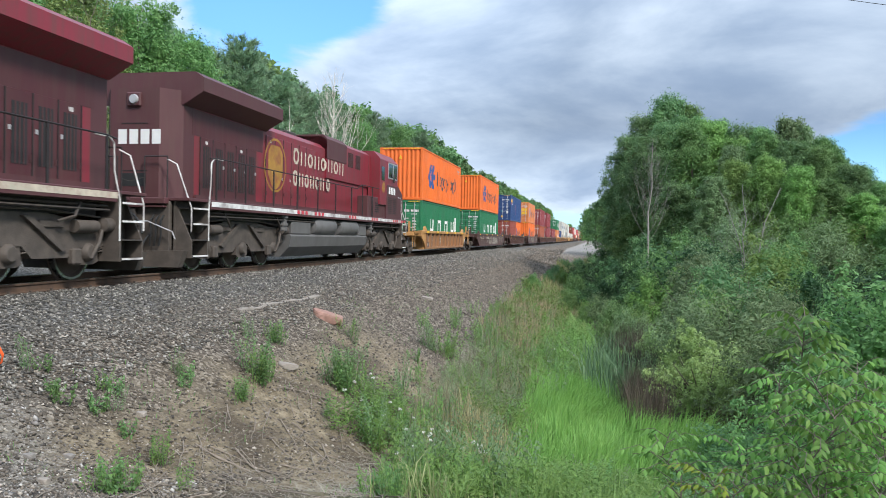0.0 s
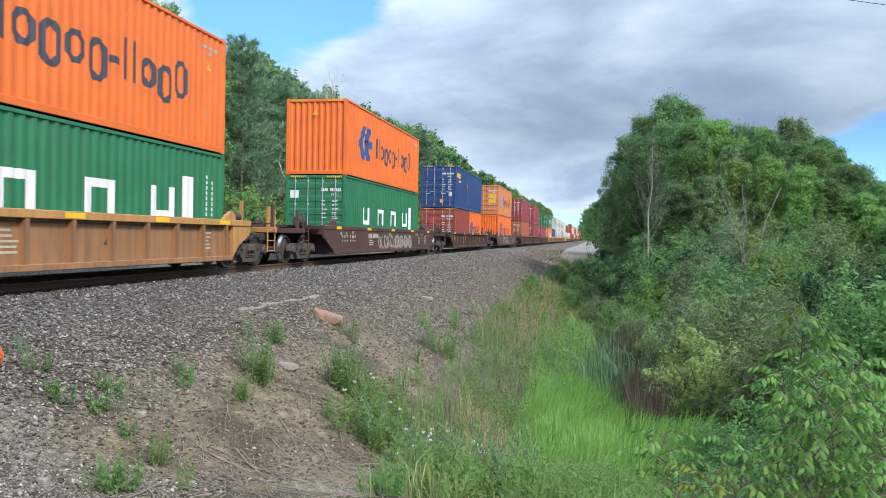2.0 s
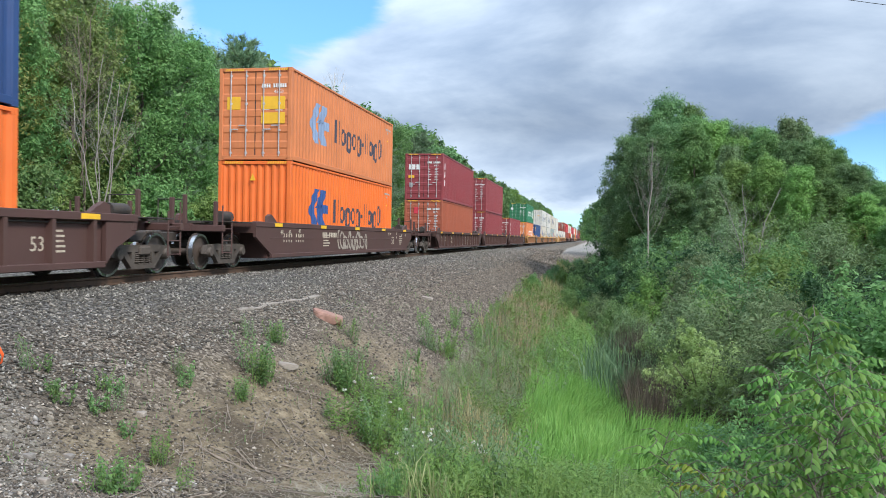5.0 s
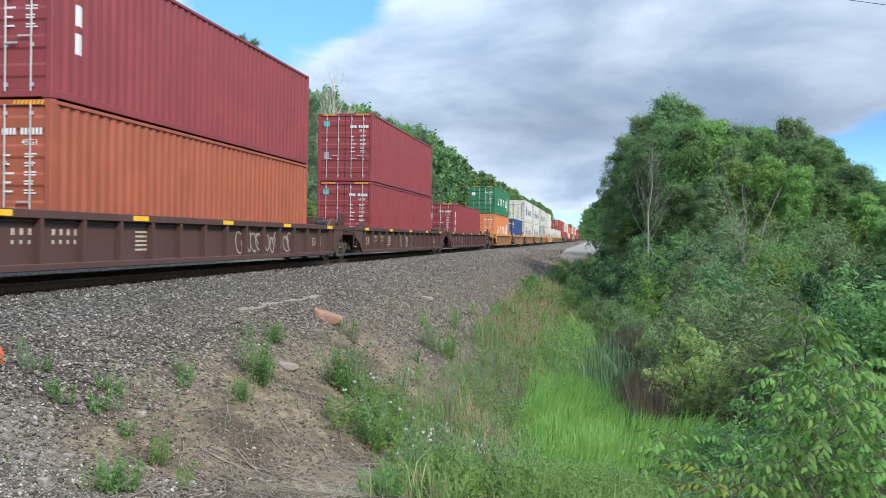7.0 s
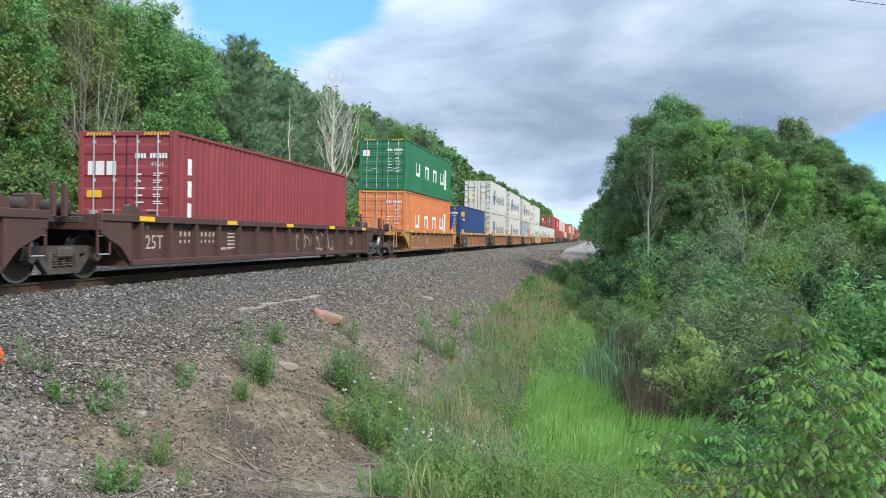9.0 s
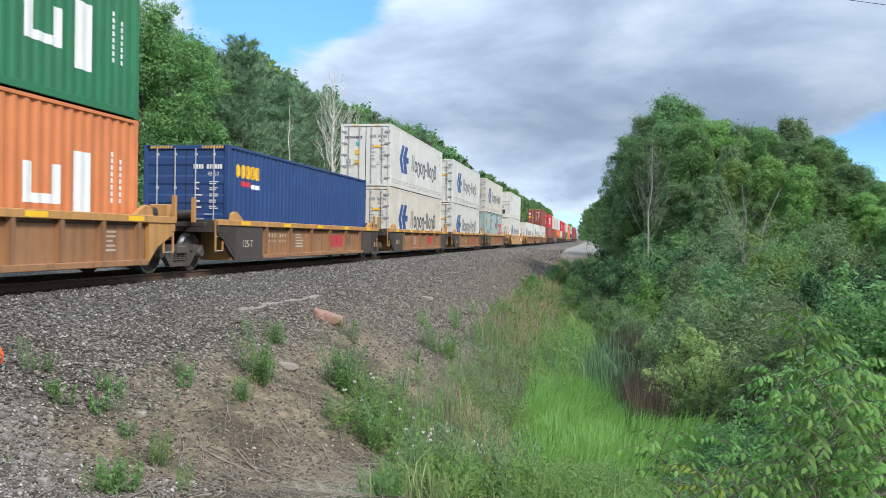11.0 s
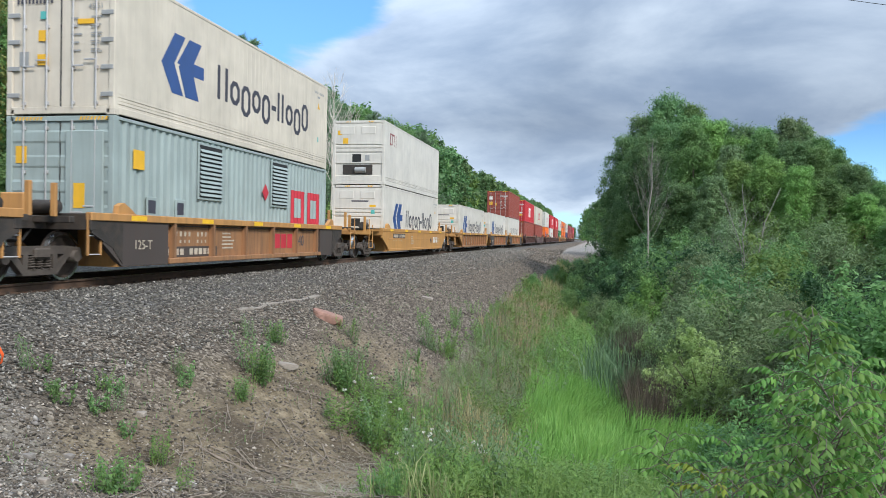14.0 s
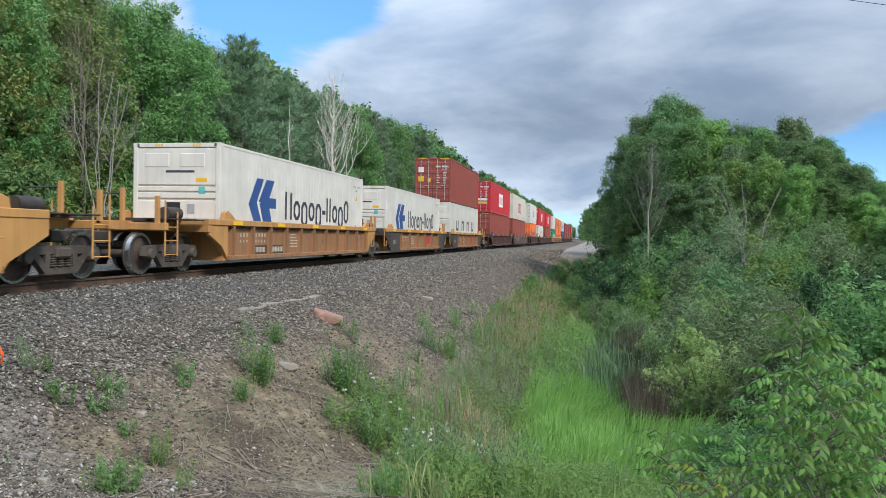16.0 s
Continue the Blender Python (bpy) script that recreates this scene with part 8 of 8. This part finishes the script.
def weeds():
    rng = random.Random(9)
    kinds = [weed_mesh(1, .62, 7, M["leaf_light"], .028), weed_mesh(2, .5, 8, M["leaf_light"], .027, 2.8), weed_mesh(3, .75, 6, M["leaf_willow"], .026, 3.4), weed_mesh(4, .30, 8, M["leaf_mid"], .03, 2.4, .12), weed_mesh(5, .62, 4, M["leaf_mid"], .046, 2.4, .10)]
    words = ["leafy light green goldenrod clump", "bushy mid-green weed on the bank", "tall greyish green weed clump", "low green weed in the gravel", "broad-leaved dark green weed on the bank"]
    spots = [(5.45, 11.15, 4, 1.1), (5.6, 10.95, 4, .9), (6.3, 12.85, 4, 1.2), (6.48, 12.55, 4, 1.1), (6.15, 13.2, 4, 1.0), (4.82, 13.2, 4, .8), (5.72, 10.15, 4, .7), (6.35, 6.15, 4, .6), (8.75, 6.95, 4, .7), (4.16, 7.77, 2, .7), (4.22, 7.95, 3, .8), (4.72, 8.34, 1, .65), (4.85, 8.4, 3, .9), (4.78, 7.48, 3, 1.0), (4.6, 7.6, 3, .7), (4.84, 9.75, 2, .6), (4.95, 9.9, 3, .9), (5.1, 9.6, 3, .8), (4.64, 12.63, 2, .7), (4.77, 13.24, 1, .95), (4.85, 13.3, 1, .9),
             (5.49, 11.04, 0, 1.2), (5.40, 11.2, 2, 1.2), (5.55, 11.3, 0, 1.0), (5.7, 10.1, 0, .85), (5.62, 10.25, 1, .6), (6.3, 6.02, 1, .75), (6.41, 6.24, 1, .85), (6.2, 6.3, 0, .65), (6.5, 6.1, 3, 1.1), (6.0, 7.5, 0, .8), (6.08, 7.4, 1, .6), (6.87, 6.47, 0, .6), (5.48, 7.69, 3, .8),
             (5.04, 7.79, 3, 1.0), (5.1, 8.0, 2, .5), (6.29, 12.78, 2, 1.35), (6.2, 13.0, 1, 1.3), (6.4, 12.6, 0, 1.2), (6.15, 12.7, 2, 1.2), (6.5, 13.1, 0, 1.1), (6.35, 13.3, 2, 1.2), (5.3, 16.06, 0, 1.0), (5.5, 15.8, 2, .8), (7.33, 11.26, 2, 1.3), (7.2, 11.5, 1, 1.1), (7.5, 11.6, 2, 1.2), (7.6, 11.0, 0, 1.1), (7.1, 11.9, 2, 1.1),
             (6.82, 19.22, 0, 1.7), (7.0, 19.5, 0, 1.5), (6.7, 18.8, 2, 1.3), (7.56, 22.72, 0, 1.8), (7.3, 22.3, 0, 1.7), (7.7, 23.2, 2, 1.6), (6.63, 16.96, 3, 1.2), (8.34, 7.53, 0, .75), (8.78, 6.87, 1, .7), (8.6, 7.3, 3, 1.2), (6.9, 14.5, 2, 1.1), (7.2, 13.6, 2, 1.2), (7.0, 15.6, 0, 1.0)]
    for x, y, k, s in spots:
        plant_at(kinds[k], "weed", words[k], "weed", "weeds on the bank", x, y, s, rng.uniform(0, 360), names=("stalk", "foliage"))
    for x0, x1, y0, y1, n, lo, hi in ((6.5, 7.8, 11.1, 13.3, 10, .6, 1.05), (8.1, 9.6, 7.6, 11.5, 24, .5, .9), (5.9, 7.2, 18.0, 30.0, 13, .9, 1.5), (9.0, 10.2, 20.8, 25.5, 16, 1.2, 1.7), (9.6, 12.0, 8.4, 12.6, 26, .5, .9)):
        for _ in range(n):
            k = rng.choice([0, 1, 4, 2, 0])
            plant_at(kinds[k], "weed", words[k], "weed", "weeds at the foot of the bank", rng.uniform(x0, x1), rng.uniform(y0, y1), rng.uniform(lo, hi), rng.uniform(0, 360), names=("stalk", "foliage"))
    for _ in range(80):
        y = 8.0 + 34 * rng.random() ** 1.6
        x = float(np.interp(y, [7, 13, 20, 30, 45, 60], [8.9, 7.8, 7.5, 7.0, 6.5, 6.6])) + (1.2 if y < 18 else 2.6) * rng.random() ** 1.5
        k = rng.choice([0, 1, 2, 2, 0])
        plant_at(kinds[k], "weed", words[k], "weed", "weeds at the foot of the bank", x, y, rng.uniform(.8, 1.5), rng.uniform(0, 360), names=("stalk", "foliage"))
    # white flower heads
    fl = Geo()
    for k in range(7):
        a = k * .9
        fl.prism([(math.cos(a) * .03 - .018, math.sin(a) * .03 - .018), (math.cos(a) * .03 + .018, math.sin(a) * .03 - .018), (math.cos(a) * .03, math.sin(a) * .03 + .02)], .5 + .01 * (k % 3), .512 + .01 * (k % 3), "z")
    fm = fl.mesh("flower_head", M["petal"])
    st = Geo().tube([(0, 0, -.03), (.01, 0, .25), (0, 0, .5)], .004, 4).mesh("stem", M["leaf_mid"])
    patches = [(6.7, 7.6, 11.3, 13.0), (7.6, 8.4, 10.5, 12.4), (8.3, 9.4, 8.0, 10.8), (9.3, 10.1, 22.0, 25.0), (8.6, 9.3, 9.0, 10.4)]
    for i in range(40):
        xa, xb, ya, yb = patches[i % 5]
        x, y = rng.uniform(xa, xb), rng.uniform(ya, yb)
        plant_at([st, fm], "flower", "white wildflower on a thin stem", "flower", "white flowers by the ditch", x, y, rng.uniform(.5, .8), rng.uniform(0, 360), names=("stem", "flower_head"), sz=rng.uniform(.8, 1.1))


weeds()


def shrubs():
    rng = random.Random(21)
    # dark copy of the shrub, its shade held in the leaf colour
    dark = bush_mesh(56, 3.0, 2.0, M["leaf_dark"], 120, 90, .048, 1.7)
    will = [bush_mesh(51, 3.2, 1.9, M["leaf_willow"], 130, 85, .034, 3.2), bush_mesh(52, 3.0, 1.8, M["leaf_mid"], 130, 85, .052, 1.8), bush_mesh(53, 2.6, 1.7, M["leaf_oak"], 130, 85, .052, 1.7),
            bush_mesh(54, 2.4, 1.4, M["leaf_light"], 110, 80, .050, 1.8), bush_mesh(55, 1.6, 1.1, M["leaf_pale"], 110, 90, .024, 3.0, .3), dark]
    words = ["grey-green willow shrub beside the ditch", "dense mid-green shrub beside the ditch", "dark green shrub among taller trees", "light green leafy shrub beside the ditch", "pale arching willow shrub at the ditch", "dark green shrub in deep shade"]
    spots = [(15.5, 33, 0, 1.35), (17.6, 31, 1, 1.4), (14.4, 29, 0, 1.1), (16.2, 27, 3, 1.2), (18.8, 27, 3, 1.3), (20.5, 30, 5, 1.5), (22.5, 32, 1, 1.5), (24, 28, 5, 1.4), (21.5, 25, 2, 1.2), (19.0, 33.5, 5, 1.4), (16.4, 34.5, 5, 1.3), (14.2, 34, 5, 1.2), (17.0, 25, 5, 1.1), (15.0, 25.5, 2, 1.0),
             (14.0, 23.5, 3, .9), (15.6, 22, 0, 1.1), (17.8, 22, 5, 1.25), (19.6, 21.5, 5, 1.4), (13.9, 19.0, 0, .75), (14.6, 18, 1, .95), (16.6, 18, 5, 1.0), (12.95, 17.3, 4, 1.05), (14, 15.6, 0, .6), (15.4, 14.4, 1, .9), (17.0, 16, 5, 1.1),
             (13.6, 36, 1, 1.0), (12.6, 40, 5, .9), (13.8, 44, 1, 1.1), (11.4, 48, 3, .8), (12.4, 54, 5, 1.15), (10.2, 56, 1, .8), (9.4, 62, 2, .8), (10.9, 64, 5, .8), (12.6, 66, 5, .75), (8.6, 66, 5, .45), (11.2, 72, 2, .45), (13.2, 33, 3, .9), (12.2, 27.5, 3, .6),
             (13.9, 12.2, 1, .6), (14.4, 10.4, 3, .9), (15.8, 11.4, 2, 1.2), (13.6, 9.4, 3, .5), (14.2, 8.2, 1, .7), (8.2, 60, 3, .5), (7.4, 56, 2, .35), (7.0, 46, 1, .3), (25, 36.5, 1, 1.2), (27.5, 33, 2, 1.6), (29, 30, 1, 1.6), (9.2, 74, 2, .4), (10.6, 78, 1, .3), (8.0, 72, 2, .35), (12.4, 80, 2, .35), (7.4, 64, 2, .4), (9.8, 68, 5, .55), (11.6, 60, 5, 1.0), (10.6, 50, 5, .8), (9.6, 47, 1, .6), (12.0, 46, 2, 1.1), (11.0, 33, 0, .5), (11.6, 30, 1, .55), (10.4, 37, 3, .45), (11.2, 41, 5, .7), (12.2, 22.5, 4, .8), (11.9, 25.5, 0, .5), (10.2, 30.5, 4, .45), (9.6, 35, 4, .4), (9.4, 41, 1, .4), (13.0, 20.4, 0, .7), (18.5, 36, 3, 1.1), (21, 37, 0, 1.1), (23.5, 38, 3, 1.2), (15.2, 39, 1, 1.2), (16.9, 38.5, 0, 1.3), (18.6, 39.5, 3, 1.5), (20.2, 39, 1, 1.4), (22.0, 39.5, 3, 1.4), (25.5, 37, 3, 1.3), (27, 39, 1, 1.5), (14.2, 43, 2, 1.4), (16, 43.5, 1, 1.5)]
    for i, (x, y, k, s) in enumerate(spots):
        if x > 13.2 and y < 36:
            top = float(np.interp(y, [8, 18, 27, 35], [-.5, -.1, .4, 1.1])) + (-.6, .25, -.2, .55, -.9)[i % 5]
            s = min(s, (top - float(ground_z(x, y))) / [3.2, 3.0, 2.6, 2.4, 1.6, 3.0][k])
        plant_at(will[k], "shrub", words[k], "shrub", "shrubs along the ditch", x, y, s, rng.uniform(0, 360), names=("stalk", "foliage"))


shrubs()


def sapling(seed, h, fans, leaf, label, x, y, turn=0, size=.12):
    """A young ash-like tree: thin stems with fans of paired pointed leaflets."""
    rng = np.random.default_rng(seed)
    ob = thing("sapling", label, "young tree", "saplings by the ditch")
    g, V = Geo(), []
    stem = [Vector((0, 0, -.2))]
    for i in range(6):
        stem.append(Vector((rng.normal(0, .02) * (i + 1), rng.normal(0, .02) * (i + 1), h * (i + 1) / 6)))
    g.tube(stem, .008, 6, .003)
    fans = int(fans * 3.1)
    size = size * .54
    for i in range(fans):
        k = .15 + .85 * (i + rng.random() * .4) / fans
        p = stem[min(6, int(k * 6))].lerp(stem[min(6, int(k * 6) + 1)], (k * 6) % 1)
        th = i * 2.4 + rng.normal(0, .3)
        L = (.52 - .32 * k) * rng.uniform(.7, 1.15)
        d = Vector((math.cos(th), math.sin(th), .55))
        q = p + d * L * .6
        tip = q + Vector((math.cos(th), math.sin(th), -.25)) * L * .5
        g.tube([p, q, tip], .0035, 4, .0015, cap=False)
        for j in range(9):
            u = .35 + .65 * j / 8
            c = p.lerp(q, u * 1.6) if u < .62 else q.lerp(tip, (u - .62) / .38)
            ax = Vector((-math.sin(th), math.cos(th), 0)) * (1 if j % 2 else -1)
            dr = (ax * .8 + Vector((math.cos(th), math.sin(th), 0)) * (.6 if j < 8 else 2) + Vector((0, 0, -.8 + rng.normal(0, .3)))).normalized()
            s = size * rng.uniform(.8, 1.25)
            n = dr.cross(Vector((rng.normal(0, .3), rng.normal(0, .3), 1))).normalized()
            up = n.cross(dr)
            pts = [c, c + dr * s * .3 + n * s * .22 - up * s * .04, c + dr * s * .68 + n * s * .16 - up * s * .06, c + dr * s - up * s * .16, c + dr * s * .68 - n * s * .16 - up * s * .06, c + dr * s * .3 - n * s * .22 - up * s * .04, c + dr * s * .5 + up * s * .04]
            V.append([tuple(z) for z in pts])
    n = len(V)
    v = np.array(V).reshape(-1, 3)
    k = np.arange(n)[:, None] * 7
    f = np.concatenate([k + np.array([[a, b, 6]]) for a, b in ((0, 1), (1, 2), (2, 3), (3, 4), (4, 5), (5, 0))], 0)
    part("stem", g, M["bark"], ob)["kind"] = "stuff"
    part("leaves", array_mesh("leaves", v, f, leaf, False), None, ob)
    ob.matrix_basis = pose(x, y, float(ground_z(x, y)), 0, 0, turn)
    SWAY.append(ob)


ASH = "young ash with bright green compound leaves"
YEL = "small ash shoot with yellowing leaves"
for k, (x, y, h, n, size, leaf) in enumerate([
        (11.95, 5.0, 1.95, 26, .13, "leaf_ash"), (11.9, 6.0, 1.65, 22, .13, "leaf_ash"), (11.27, 5.5, 1.0, 10, .11, "leaf_ash"), (12.6, 6.0, 1.8, 24, .13, "leaf_ash"), (12.35, 5.2, 1.55, 20, .12, "leaf_ash"),
        (12.0, 4.3, 1.0, 14, .11, "leaf_ash"), (11.55, 5.0, .85, 12, .11, "leaf_ash"), (12.2, 5.6, 1.75, 22, .13, "leaf_ash"), (11.35, 5.0, .75, 9, .10, "leaf_yellow"), (11.3, 4.5, .55, 8, .10, "leaf_yellow"),
        (13.0, 7.0, 1.9, 22, .13, "leaf_ash"), (11.75, 4.6, .8, 12, .11, "leaf_ash"), (12.4, 6.8, 1.5, 20, .12, "leaf_ash"), (11.8, 6.8, 1.1, 14, .11, "leaf_ash"), (12.3, 4.6, 1.2, 16, .12, "leaf_ash")]):
    sapling(61 + k, h, n, M[leaf], ASH if leaf == "leaf_ash" else YEL, x, y, 70 * k, size)


def bare(mesh, label, x, y, s=1.0, turn=0):
    plant_at(mesh, "bare_tree", label, "tree", "leafless trees", x, y, s, turn, names=("trunk", "branchwork"))


bare(bare_tree(71, 13.6, M["deadwood"], 1, .17, .6, limbs=30, forks=3, thick=.42, first=.28, rise=1.25), "dead white birch with bare branching limbs", -10.3, 58.8)
bare(bare_tree(72, 9.6, M["deadwood"], 1, .09, 0, limbs=4), "broken pale birch snag beside the wood", -9.5, 48.3)
bare(bare_tree(73, 8.0, M["greybark"], 5, .030, .34, limbs=11, forks=3, first=.45, thick=.45), "clump of thin pale leafless stems", -8.2, 26.6)
bare(bare_tree(76, 10.6, M["twig"], 3, .035, .5, limbs=20, forks=3, first=.6, thick=.6), "grey leafless brush at the wood edge", -10.1, 28.0)
bare(bare_tree(74, 9, M["greybark"], 1, .075, 0, limbs=30, forks=3, first=.4, thick=.26, rise=1.15), "grey-white dead tree at the edge of the stand", 13.3, 41.0)
bare(bare_tree(75, 6.0, M["greybark"], 3, .035, .5, limbs=14, forks=3, thick=.35), "leafless grey shrub with many branches", 17.4, 36.5)


# ---- wire, tape, twigs ----
w = tagged(new("overhead_wire", Geo().tube([(17.13 - 1.5 * k, 25.89 - 1.6 * k, 8.75 - .26 * k + .006 * k * k) for k in range(-16, 30)], .011, 5).mesh("overhead_wire", M["black"])), "thin black overhead wire", "wire")


def tape():
    g = Geo()
    pts = [(0, 0, .28), (.07, .01, .30), (.12, .0, .22), (.16, .02, .12), (.15, .0, .03)]
    v = [(x, y - .025, z) for x, y, z in pts] + [(x, y + .03, z + .01) for x, y, z in pts] + [(x + .004, y - .025, z + .004) for x, y, z in pts] + [(x + .004, y + .03, z + .014) for x, y, z in pts]
    f = []
    for i in range(4):
        f += [(i, i + 1, i + 6, i + 5), (i + 10, i + 15, i + 16, i + 11)]
    g.add(v, f)
    ob = thing("marker_flag", "fluorescent orange marker tape tied to a stake", "marker flag")
    part("tape", g, M["flag"], ob)
    part("stake", Geo().box(-.012, .012, -.012, .012, -.1, .32, .003), M["twig"], ob)
    ob.matrix_basis = pose(3.90, 7.42, float(ground_z(3.90, 7.42)), 0, 0, 20)


tape()


def twigs():
    rng = random.Random(5)
    for k in range(150):
        y = rng.uniform(5.8, 12.0)
        x = rng.uniform(5.6, 8.8)
        L = rng.uniform(.3, 1.3)
        a = rng.gauss(-.9, .5)
        pts = []
        for i in range(4):
            px, py = x + math.cos(a) * L * i / 3 + rng.gauss(0, .02), y + math.sin(a) * L * i / 3 + rng.gauss(0, .02)
            pts.append((px, py, float(ground_z(px, py)) + .012 + rng.uniform(0, .02)))
        ob = new("twig", Geo().tube(pts, rng.uniform(.005, .012), 5, .003).mesh("twig", M["twig"]))
        tagged(ob, "dry grey-brown stick lying on the bank", "stick", "sticks on the bank")


twigs()


def old_plank():
    """A weathered timber half buried along the shoulder."""
    g, n = Geo(), 14
    v = []
    for i in range(n):
        y = 14.0 + i * .33
        x = 3.70 + .006 * i
        z = float(ground_z(x, y))
        w, h = .075 + .02 * math.sin(i * 2.3), .024 + .014 * math.sin(i * 1.7)
        v += [(x - w, y, z - .08), (x - w * .9, y, z + h), (x + w, y, z + h - .01), (x + w, y, z - .1)]
    g.add(v, [(4 * i + k, 4 * i + (k + 1) % 4, 4 * i + 4 + (k + 1) % 4, 4 * i + 4 + k) for i in range(n - 1) for k in range(4)] + [(3, 2, 1, 0), (4 * n - 4, 4 * n - 3, 4 * n - 2, 4 * n - 1)])
    tagged(new("timber", g.mesh("timber", M["pale"])), "pale weathered timber half buried in gravel", "timber")
    g = Geo().tube([(4.15, 13.2, float(ground_z(4.15, 13.2)) + .03), (4.25, 12.75, float(ground_z(4.25, 12.75)) + .08)], .045, 7, .035)
    tagged(new("wood_stump", g.mesh("wood_stump", M["bark"])), "short dark piece of rotten wood", "wood")


old_plank()


# ---- motion ----
def motions():
    """The whole train rolls towards the viewer at an even pace and its wheels turn with it."""
    def at(y, z, turn, t):
        return pose(0, y - SPEED * t, z, 0, 0, turn)
    for ob, y0, z, turn in TRAIN:
        walk(ob, [(t, at(y0, z, turn, t)) for t in (0.0, 4.0, 8.0, 12.0, 16.0)])
        if y0 > 345:
            continue
        sign = -1 if turn else 1
        for w in ob.children_recursive:
            if w.name.startswith("wheelset"):
                loc = w.matrix_basis.translation.copy()
                r = loc.z
                walk(w, [(k / 30, pose(*loc, math.degrees(sign * SPEED * k / 30 / r) % 360)) for k in range(481)])
    # treetops and saplings nod in the breeze
    for i, ob in enumerate(SWAY):
        if ob.location.y > 75:
            continue
        rest = ob.matrix_basis.copy()
        turn = rest.to_euler().z
        top = 0.55 if ob.location.y > 20 else 1.0
        walk(ob, [(t, pose(*rest.translation) @ pose(0, 0, 0, top * .5 * math.sin(t * 1.1 + i * 1.7), top * math.sin(t * .8 + i), math.degrees(turn))) for t in range(17)])


motions()
